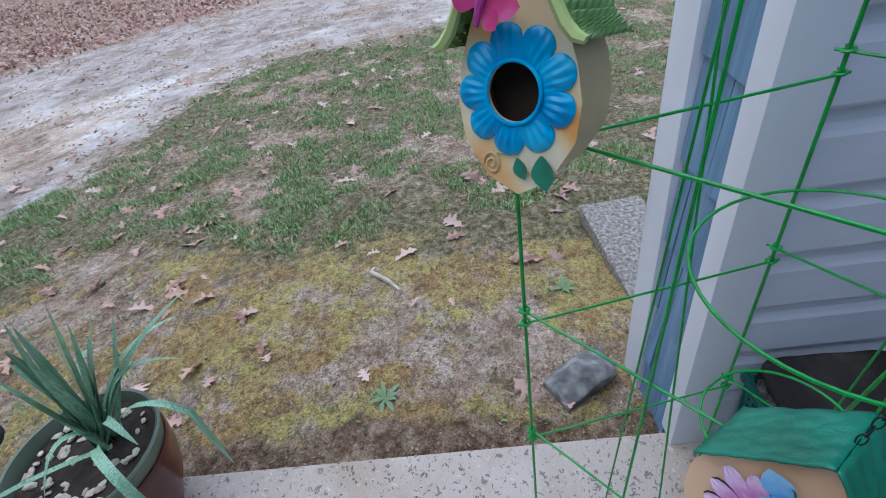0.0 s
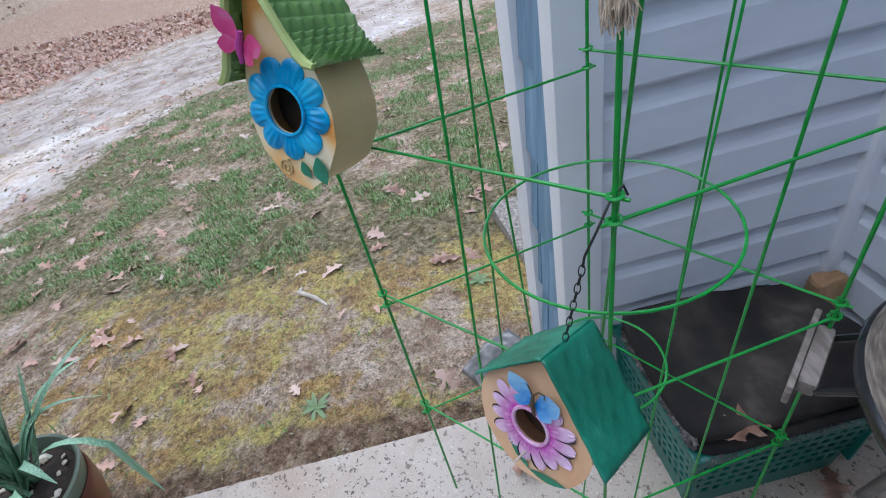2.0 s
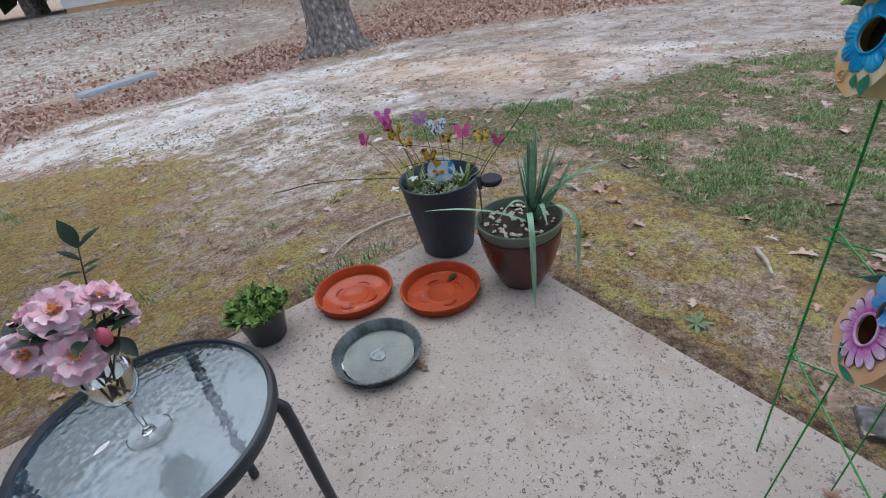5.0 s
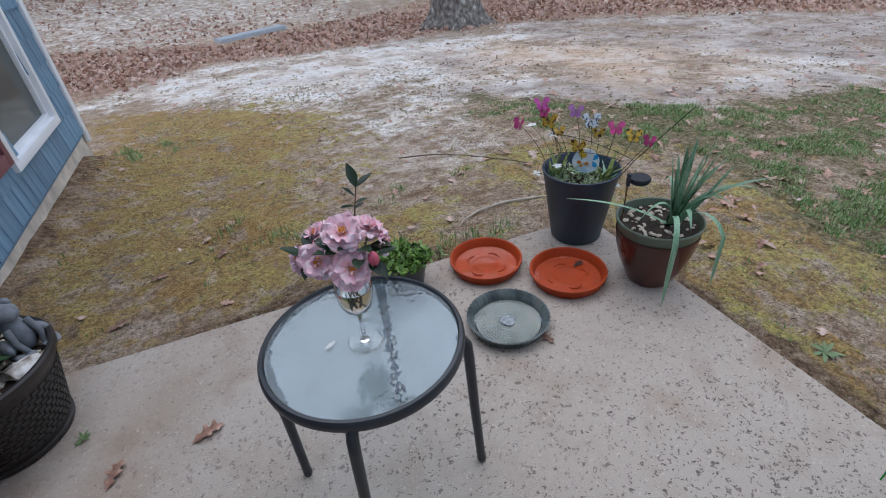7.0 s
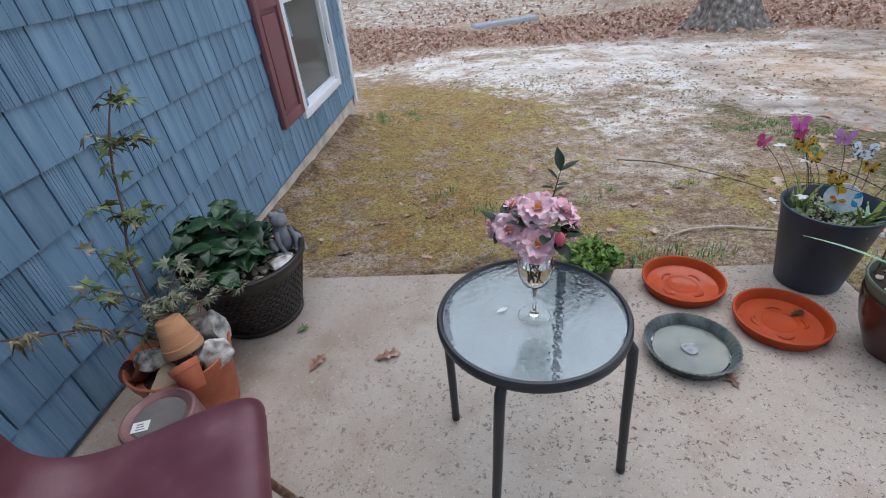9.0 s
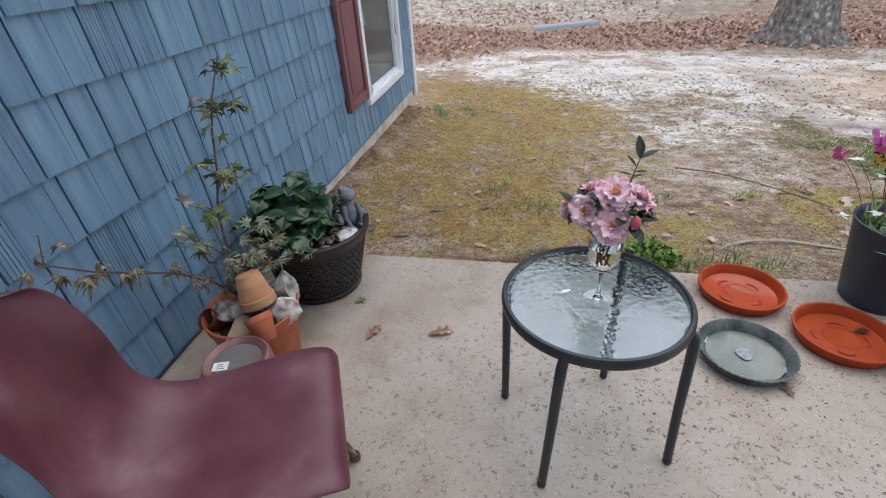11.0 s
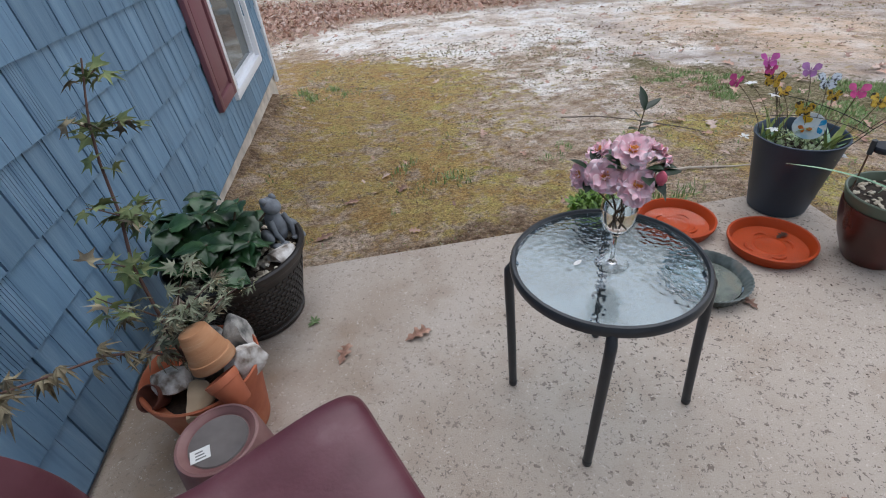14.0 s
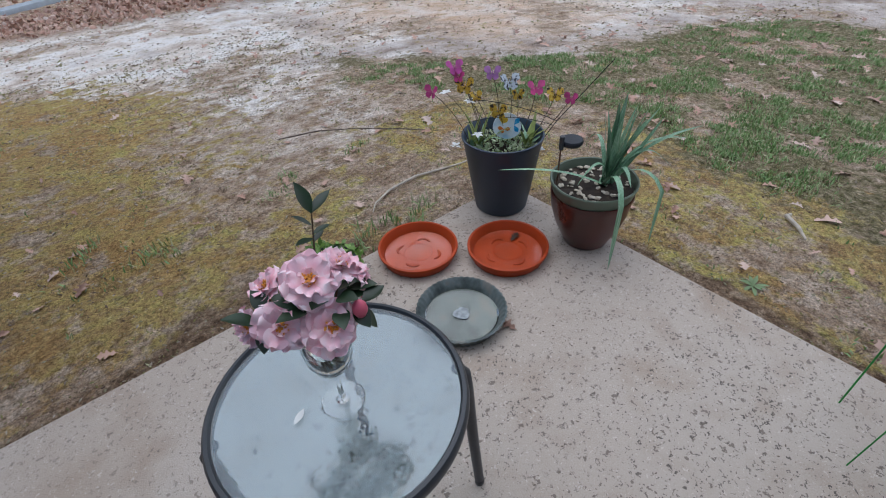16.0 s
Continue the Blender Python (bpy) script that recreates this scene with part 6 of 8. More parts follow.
def chair():
    """A moulded shell chair on splayed steel legs; local +x is forward."""
    c = thing("shell_chair", "maroon moulded plastic shell chair with rusty steel legs", "chair", (-1.537, -0.370, 0.0), 24.5)
    prof = [(0.20, 0.408), (0.196, 0.428), (0.17, 0.441), (0.10, 0.440), (0.0, 0.430), (-0.08, 0.425), (-0.14, 0.431), (-0.197, 0.455), (-0.252, 0.503), (-0.272, 0.57), (-0.288, 0.64), (-0.308, 0.705), (-0.328, 0.762), (-0.343, 0.797), (-0.350, 0.808)]
    half = [0.172, 0.187, 0.196, 0.198, 0.194, 0.187, 0.180, 0.174, 0.168, 0.164, 0.163, 0.162, 0.154, 0.132, 0.088]
    bm = bmesh.new()
    rows = []
    nw = 15
    for i, ((x, z), w) in enumerate(zip(prof, half)):
        back = max(0, min(1, (i - 6) / 4))
        row = []
        for j in range(nw):
            s = -1 + 2 * j / (nw - 1)
            e = abs(s) ** 3
            lift = (1 - back) * 0.010 * e - (1 - back) * 0.022 * max(0, abs(s) - 0.9) * 10 * 0.6
            fwd = back * 0.055 * abs(s) ** 2.2
            row.append(bm.verts.new((x + fwd, s * w, z + lift - (back * 0.02 * e))))
        rows.append(row)
    for a, b in zip(rows, rows[1:]):
        for j in range(nw - 1):
            bm.faces.new((a[j], b[j], b[j + 1], a[j + 1]))
    bm.normal_update()
    shell = part("shell", bm, CHAIR, c)
    md = shell.modifiers.new("thickness", "SOLIDIFY")
    md.thickness, md.offset = 0.006, -1
    sb = shell.modifiers.new("smooth", "SUBSURF")
    sb.levels = sb.render_levels = 2
    part("rolled_edge", tube([(0.197, y / 10 * 0.155, 0.404) for y in range(-10, 11)], 0.006, sides=8), CHAIR, c)
    for sy in (-1, 1):
        part("leg", tube([(0.06, 0.11 * sy, 0.408), (0.10, 0.13 * sy, 0.37), (0.185, 0.185 * sy, 0.012)], 0.011, sides=10), RUSTY_STEEL, c)
        part("leg", tube([(-0.06, 0.11 * sy, 0.405), (-0.10, 0.13 * sy, 0.36), (-0.20, 0.185 * sy, 0.012)], 0.011, sides=10), RUSTY_STEEL, c)
        for fx in (0.185, -0.20):
            part("foot_glide", lathe([(0, 0), (0.014, 0), (0.017, 0.005), (0.016, 0.018), (0.011, 0.024)], 16, m=Matrix.Translation((fx, 0.185 * sy, 0))), RUST, c)
    part("under_frame", tube([(0.06, -0.11, 0.404), (0.06, 0.11, 0.404)], 0.010, sides=8), RUSTY_STEEL, c)
    part("under_frame", tube([(-0.06, -0.11, 0.400), (-0.06, 0.11, 0.400)], 0.010, sides=8), RUSTY_STEEL, c)


chair()

# ---------------------------------------------------------------- cage, birdhouses
A, D, H, E = Vector((0.316, -0.497, 0)), Vector((0.378, -0.846, 0)), Vector((0.094, -1.033, 0)), Vector((0.06, -0.735, 0))
LEVELS = (0.06, 0.335, 0.628, 0.89, 1.20, 1.50)


def tower_cage():
    t = thing("tomato_tower", "square green-coated wire tomato tower with folding panels", "plant cage")
    for p in (A, D, H, E):
        part("post", tube([(p.x, p.y, 0.0), (p.x, p.y, 0.9), (p.x, p.y, 1.78)], 0.0024, sides=8), GREEN_WIRE, t)
    for i, z in enumerate(LEVELS[1:]):
        for k, (p, q) in enumerate(((A, D), (D, H), (H, E), (E, A))):
            dz = 0.012 if k % 2 else -0.012
            a, b = Vector((p.x, p.y, z + dz)), Vector((q.x, q.y, z + dz))
            d = (b - a).normalized() * 0.012
            bm = tube([a - d, b + d], 0.0018, sides=7)
            for c in (a, b):
                tube([(c.x + 0.006 * math.cos(2 * math.pi * j / 10), c.y + 0.006 * math.sin(2 * math.pi * j / 10), c.z + 0.0012 * j / 3) for j in range(11)], 0.0019, bm, 5)
            part("rung", bm, GREEN_WIRE, t)


def cone_cage():
    c = Vector((0.195, -0.79, 0))
    t = thing("cone_cage", "round green tapering wire tomato cage inside the tower", "plant cage")
    rings = ((0.505, 0.088), (0.766, 0.142), (1.072, 0.182))
    for z, r in rings:
        part("hoop", tube(ring_points((c.x, c.y, z), r, 48), 0.0019, sides=7, closed=True), GREEN_WIRE, t)
    # splayed legs and straight ones: top at 1.05 m and middle at 0.6 m
    for (ax, ay), (bx, by) in (((0.371, -0.701), (0.325, -0.711)), ((0.063, -0.750), (0.12, -0.750)), ((0.242, -0.957), (0.196, -0.899)), ((0.213, -0.637), (0.181, -0.61)), ((0.317, -0.684), (0.326, -0.668)), ((0.253, -0.954), (0.276, -0.957)), ((0.074, -0.901), (0.093, -0.907))):
        dx, dy = (ax - bx) / 0.45, (ay - by) / 0.45
        part("leg", tube([(bx + dx * (z - 0.6), by + dy * (z - 0.6), z) for z in (0.0, 0.5, 0.9, 1.25)], 0.0018, sides=7), GREEN_WIRE, t)


tower_cage()
cone_cage()


def twine():
    knot = thing("twine_knot", "frayed knot of jute twine tied round a wire post", "twine")
    bm = bmesh.new()
    rng = random.Random(9)
    x, y, z = E.x, E.y, 1.047
    for k in range(5):
        tilt = rng.uniform(-0.005, 0.005)
        part("wrap", tube([(x + 0.0065 * math.cos(2 * math.pi * j / 12), y + 0.0065 * math.sin(2 * math.pi * j / 12), z + 0.005 + 0.0045 * k + tilt * math.cos(2 * math.pi * j / 12)) for j in range(13)], 0.0021, sides=6), TWINE, knot)
    for k in range(90):
        a, q = rng.gauss(2.4, 0.9), rng.uniform(0.005, 0.013)
        tube(bend((x + 0.005 * math.cos(a), y + 0.005 * math.sin(a), z + rng.uniform(0.0, 0.014)), (x + q * math.cos(a), y + q * math.sin(a), z - rng.uniform(0.004, 0.024)), (rng.uniform(-0.004, 0.004), rng.uniform(-0.004, 0.004), rng.uniform(0.0, 0.008)), 4), [0.0008, 0.0008, 0.0007, 0.0006, 0.0004], bm, 4)
    tagged(part("frayed_fibre", bm, TWINE, knot, "loose frayed jute fibres"), kind="stuff")


twine()


def flower_plate(r_in, r_out, n, depth, bm=None):
    """A scalloped flower plate in the y-z plane, facing +x."""
    out = []
    steps = n * 16
    for i in range(steps):
        a = 2 * math.pi * i / steps
        r = r_out * (0.76 + 0.24 * abs(math.sin(n * a / 2)) ** 0.5)
        out.append((r * math.cos(a), r * math.sin(a)))
    bm = bm or bmesh.new()
    rings = []
    for f, x, ridge in ((r_in / r_out, depth * 0.6, 0.0), (0.58, depth, 0.0003), (0.72, depth * 1.05, 0.0008), (0.86, depth * 0.95, 0.0009), (0.97, depth * 0.6, 0.0004), (1.0, depth * 0.3, 0.0), (1.0, 0.0, 0.0)):
        rings.append([bm.verts.new((x + ridge * math.cos(i * math.pi / 2) - ridge * 1.6 * (1 - abs(math.sin(n * math.pi * i / steps))), y * f, z * f)) for i, (y, z) in enumerate(out)])
    for k in range(steps):
        a = 2 * math.pi * k / steps
        v = rings[0][k]
        v.co.y, v.co.z = r_in * math.cos(a), r_in * math.sin(a)
    for p, q in zip(rings, rings[1:]):
        for k in range(steps):
            j = (k + 1) % steps
            bm.faces.new((p[k], p[j], q[j], q[k]))
    bm.normal_update()
    return bm


def front_outline(kind):
    if kind == 1:
        half = [(0.0, -0.079), (0.026, -0.066), (0.046, -0.036), (0.050, -0.008), (0.046, 0.018), (0.041, 0.034), (0.030, 0.062), (0.014, 0.104), (0.0, 0.122)]
    else:
        half = [(0.0, -0.073), (0.026, -0.066), (0.052, -0.046), (0.063, -0.020), (0.066, 0.004), (0.060, 0.024), (0.030, 0.056), (0.0, 0.086)]
    return [(y, z) for y, z in half] + [(-y, z) for y, z in half[-2:0:-1]]


def shell_body(outline, depth, hole):
    """Front panel with a round hole, facing +x at x=0; sides run back to -depth."""
    bm = bmesh.new()
    n = 48
    def on(a):
        best, d = None, Vector((math.cos(a), math.sin(a)))
        m = len(outline)
        for i in range(m):
            p, q = Vector(outline[i]), Vector(outline[(i + 1) % m])
            e = q - p
            det = d.x * (-e.y) + d.y * e.x
            if abs(det) < 1e-9:
                continue
            t = (p.x * (-e.y) + p.y * e.x) / det
            u = (d.x * p.y - d.y * p.x) / det
            if t > 0 and -1e-6 <= u <= 1 + 1e-6:
                best = d * t
        return best
    o = [on(2 * math.pi * k / n) for k in range(n)]
    inn = [bm.verts.new((0, hole * math.cos(2 * math.pi * k / n), hole * math.sin(2 * math.pi * k / n))) for k in range(n)]
    rim = [bm.verts.new((0, p.x, p.y)) for p in o]
    for k in range(n):
        j = (k + 1) % n
        bm.faces.new((inn[k], inn[j], rim[j], rim[k]))
    return bm, o


def facing(a):
    """Turns a leaf from flat to upright in the front panel, pointing a degrees up from +y."""
    return Matrix.Rotation(radians(a), 4, "X") @ Matrix.Rotation(radians(90), 4, "Z") @ Matrix.Rotation(radians(90), 4, "X")


def birdhouse_sunny():
    """Cream house with a blue flower; local +x is its front, +z up, origin at the hole."""
    b = thing("birdhouse", "cream metal birdhouse with a blue flower and green roof", "birdhouse", (0.223, -0.491, 0.975), 146, tilt=(5, -14))
    out = front_outline(1)
    bm, o = shell_body(out, 0.075, 0.0215)
    part("front", bm, B_CREAM, b)
    side = bmesh.new()
    f = [side.verts.new((-0.001, p.x * 0.96, p.y * 0.97)) for p in o]
    g = [side.verts.new((-0.074, p.x * 0.96, p.y * 0.97)) for p in o]
    for k in range(len(o)):
        j = (k + 1) % len(o)
        side.faces.new((f[k], g[k], g[j], f[j]))
    side.faces.new(g[::-1])
    side.normal_update()
    part("body", side, B_TAN, b, "tan metal sides")
    # added disc closes the hole; its dark colour is the inner shade
    dk = bmesh.new()
    q = [dk.verts.new((-0.02, 0.03 * math.cos(2 * math.pi * k / 20), 0.03 * math.sin(2 * math.pi * k / 20))) for k in range(20)]
    dk.faces.new(q)
    part("inside", dk, HOLE, b, "dark brown disc painted as the shade behind the hole")
    part("flower", flower_plate(0.0215, 0.048, 9, 0.0046), B_BLUE, b, "turquoise-blue embossed flower")
    part("hole_rim", tube([(0.0055, 0.0222 * math.cos(2 * math.pi * k / 32), 0.0225 * math.sin(2 * math.pi * k / 32)) for k in range(32)], 0.0016, sides=6, closed=True), B_BLUE, b)
    for y, z, s, a in ((0.021, -0.046, 0.028, -82), (0.001, -0.049, 0.018, -70)):
        ob = part("painted_leaf", leaf_mesh(s, s * 0.66, 0.28, 0.0, 7), B_LEAF, b, "raised teal leaf")
        ob.matrix_basis = Matrix.Translation((0.0025, y, z)) @ facing(a)
    part("tendril", tube([(0.001, -0.022 - 0.008 * (1 - k / 30) * math.cos(k * 0.45), -0.055 + 0.010 * (1 - k / 30) * math.sin(k * 0.45)) for k in range(26)], 0.001, sides=5), B_TAN, b, "raised curling tendril")
    part("tendril", tube([(0.001, -0.018, -0.046), (0.001, -0.004, -0.044), (0.001, 0.008, -0.058), (0.001, 0.018, -0.068)], 0.0011, sides=5), B_TAN, b)
    for s in (-1, 1):
        bm = bmesh.new()
        prof = [(0.0, 0.131), (0.018, 0.100), (0.034, 0.062), (0.043, 0.044), (0.050, 0.036), (0.057, 0.033)]
        nx = 28
        grid = []
        fine = []
        for (y0, z0), (y1, z1) in zip(prof, prof[1:]):
            for t in (0, 0.17, 0.33, 0.5, 0.67, 0.83):
                fine.append((y0 + (y1 - y0) * t, z0 + (z1 - z0) * t))
        fine.append(prof[-1])
        for i, (y, z) in enumerate(fine):
            row = []
            for k in range(nx + 1):
                x = 0.016 - 0.108 * k / nx
                d = 0.0030 * max(0.0, math.sin(i * math.pi / 2) * math.sin(k * math.pi / 2 + (i // 2) * 0.0 + 0.6)) + 0.0022 * max(0.0, math.sin(i * math.pi / 2 + math.pi) * math.sin(k * math.pi / 2 + 2.2))
                row.append(bm.verts.new((x, s * (y + d), z + d + (0.002 * math.sin(i * 1.9) if k in (0, nx) else 0))))
            grid.append(row)
        for p, q in zip(grid, grid[1:]):
            for k in range(nx):
                bm.faces.new((p[k], q[k], q[k + 1], p[k + 1]) if s > 0 else (p[k], p[k + 1], q[k + 1], q[k]))
        bm.normal_update()
        ob = part("roof", bm, B_ROOF, b, "embossed leaf-green metal roof")
        md = ob.modifiers.new("thickness", "SOLIDIFY")
        md.thickness, md.offset = 0.002, -1
        part("roof_edge", tube([(0.017, s * y, z) for y, z in prof], [0.003, 0.004, 0.004, 0.0045, 0.0045, 0.003], sides=6), B_ROOF_EDGE, b, "pale green scalloped roof edge")
    for a, L, w, yaw in ((112, 0.038, 0.019, 15), (164, 0.022, 0.016, 15), (-8, 0.036, 0.020, -12), (-52, 0.022, 0.016, -12)):
        ob = part("wing", leaf_mesh(L, w, 0.12, -0.1, 6, shape=1.4), B_PINK, b, "pink metal butterfly wing")
        ob.matrix_basis = Matrix.Translation((0.017, -0.016, 0.060)) @ Matrix.Rotation(radians(yaw), 4, "Z") @ facing(a)
    part("butterfly_body", tube([(0.017, -0.021, 0.046), (0.020, -0.016, 0.060), (0.020, -0.009, 0.071)], [0.002, 0.0035, 0.0025], sides=8), PURPLE, b)
    hang = bmesh.new()
    tube([(-0.035, 0, 0.128), (-0.036, 0, 0.16), (-0.06, 0.0, 0.225)], 0.0014, hang, 6)
    part("hanger", hang, BLACK_WIRE, b, "thin wire hanger hooked over the cage")


def birdhouse_pink():
    b = thing("birdhouse", "peach metal birdhouse with a magenta flower hung by a chain", "birdhouse", (0.0178, -0.638, 0.6928), 125.3, tilt=(-5.4, -14.9))
    out = front_outline(2)
    hole = 0.0195
    bm, o = shell_body(out, 0.075, hole)
    part("front", bm, B_PEACH, b)
    side = bmesh.new()
    f = [side.verts.new((-0.001, p.x * 0.95, p.y * 0.96)) for p in o]
    g = [side.verts.new((-0.062, p.x * 0.95, p.y * 0.96)) for p in o]
    for k in range(len(o)):
        j = (k + 1) % len(o)
        side.faces.new((f[k], g[k], g[j], f[j]))
    side.faces.new(g[::-1])
    side.normal_update()
    part("body", side, B_PEACH, b)
    # shade within the house, painted on a disc behind the hole
    dk = bmesh.new()
    q = [dk.verts.new((-0.02, 0.028 * math.cos(2 * math.pi * k / 20), 0.028 * math.sin(2 * math.pi * k / 20))) for k in range(20)]
    dk.faces.new(q)
    part("inside", dk, HOLE, b, "dark brown disc painted as the shade behind the hole")
    part("hole_rim", tube([(0.003, (hole + 0.001) * math.cos(2 * math.pi * k / 32), (hole + 0.001) * math.sin(2 * math.pi * k / 32)) for k in range(32)], 0.0021, sides=6, closed=True), B_PALEPINK, b, "lilac rolled rim of the hole")
    for k in range(15):
        a = 2 * math.pi * (k + 0.3) / 15
        if 1.05 < a < 1.85:
            continue
        L = 0.030 + 0.003 * math.sin(k * 2.3)
        lf = bmesh.new()
        rows = []
        for i in range(9):
            t = i / 8
            w = 0.0072 * (0.62 + 0.50 * math.sin(math.pi * min(1, 0.05 + 0.68 * t))) * (1.0, 1.0, 1.0, 1.0, 1.0, 1.0, 0.96, 0.80, 0.36)[i]
            rows.append([lf.verts.new((L * t, w * q, 0.0012 * math.sin(math.pi * t) + 0.0005 * math.cos(q * 9))) for q in (-1, -0.66, -0.33, 0, 0.33, 0.66, 1)])
        for p, q in zip(rows, rows[1:]):
            for i in range(6):
                lf.faces.new((p[i], q[i], q[i + 1], p[i + 1]))
        lf.normal_update()
        ob = part("painted_petal", lf, PETAL_FADE, b)
        ob.matrix_basis = Matrix.Translation((0.0020 + 0.0005 * (k % 2), hole * math.cos(a), hole * math.sin(a))) @ facing(math.degrees(a))
        if k % 4 != 2:
            e = [(0.0032, (hole + L * t) * math.cos(a - 0.012) + w * math.sin(a), (hole + L * t) * math.sin(a - 0.012) - w * math.cos(a)) for t, w in ((0.25, 0.0066), (0.5, 0.0078), (0.72, 0.0078), (0.9, 0.0058), (1.0, 0.002))]
            part("painted_outline", tube(e, [0.0002, 0.0007, 0.0009, 0.0008, 0.0003], sides=5), DARK, b, "black painted outline")
    for a, L, w in ((134, 0.040, 0.021), (180, 0.020, 0.015), (34, 0.030, 0.027), (-18, 0.022, 0.018)):
        ob = part("wing", leaf_mesh(L, w, 0.12, -0.12, 7, shape=1.5), WING_FADE, b, "sky-blue metal butterfly wing with white edges")
        ob.matrix_basis = Matrix.Translation((0.008, 0.001, 0.036)) @ Matrix.Rotation(radians(10 if a > 90 else 8), 4, "Z") @ facing(a)
    part("butterfly_body", tube([(0.008, 0.004, 0.024), (0.011, 0.001, 0.038), (0.010, -0.001, 0.048)], [0.0016, 0.0026, 0.0012], sides=7), STEM, b)
    for sy in (-1, 1):
        part("antenna", tube([(0.010, -0.001, 0.047), (0.012, -0.001 + 0.006 * sy, 0.058), (0.012, -0.001 + 0.012 * sy, 0.059), (0.012, -0.001 + 0.013 * sy, 0.054)], 0.0007, sides=5), STEM, b)
    for y, z, a, L in ((-0.022, -0.033, -40, 0.042), (0.010, -0.059, 20, 0.044)):
        ob = part("painted_leaf", leaf_mesh(L, 0.0105, 0.2, 0, 6), B_LEAF, b, "painted green leaf")
        ob.matrix_basis = Matrix.Translation((0.0018, y, z)) @ facing(a)
    part("perch", tube([(0.0, 0.002, -0.036), (0.020, 0.001, -0.039)], 0.0012, sides=6), STICK, b)
    for s in (-1, 1):
        bm = bmesh.new()
        n, k2 = 18, 22
        yc, zc = (0.0836, 0.0139) if s > 0 else (0.0676, 0.0238)
        grid = [[bm.verts.new((0.012 - 0.082 * j / k2, s * (0.001 + (yc - 0.001) * i / n), 0.094 - (0.094 - zc) * (i / n) ** 1.06 + 0.0014 * math.sin(j * 1.25 + 0.6 * math.sin(i)) * math.sin(i * 1.1))) for j in range(k2 + 1)] for i in range(n + 1)]
        for p, q in zip(grid, grid[1:]):
            for j in range(k2):
                bm.faces.new((p[j], q[j], q[j + 1], p[j + 1]) if s > 0 else (p[j], p[j + 1], q[j + 1], q[j]))
        bm.normal_update()
        ob = part("roof", bm, B_GREEN, b, "embossed emerald-green metal roof")
        md = ob.modifiers.new("thickness", "SOLIDIFY")
        md.thickness, md.offset = 0.0018, -1
    # chain
    ch = thing("hanging_chain", "black wire hook and chain hung on the cage", "chain")
    lo = b.matrix_basis @ Vector((-0.024, 0, 0.093))
    hi = Vector((0.042, -0.701, 0.856))
    n = 9
    for k in range(n):
        p = lo.lerp(hi, k / n)
        q = lo.lerp(hi, (k + 1.25) / n)
        c, d = (p + q) / 2, (q - p) / 2
        u = d.orthogonal().normalized()
        if k % 2:
            u = d.normalized().cross(u)
        part("link", tube([c + d * math.cos(2 * math.pi * j / 14) + u * 0.0026 * math.sin(2 * math.pi * j / 14) for j in range(14)], 0.0006, sides=5, closed=True), BLACK_WIRE, ch)
    top = Vector((E.x, E.y, 0.905))
    part("hook", tube([hi, hi + Vector((0.003, -0.003, 0.008)), hi.lerp(top, 0.45) + Vector((0, 0, 0.004)), hi.lerp(top, 0.8) + Vector((0, 0, 0.004)), top, top + Vector((0.003, -0.008, 0.004)), top + Vector((0.003, -0.012, -0.006))], 0.0011, sides=6), BLACK_WIRE, ch)


birdhouse_sunny()
birdhouse_pink()


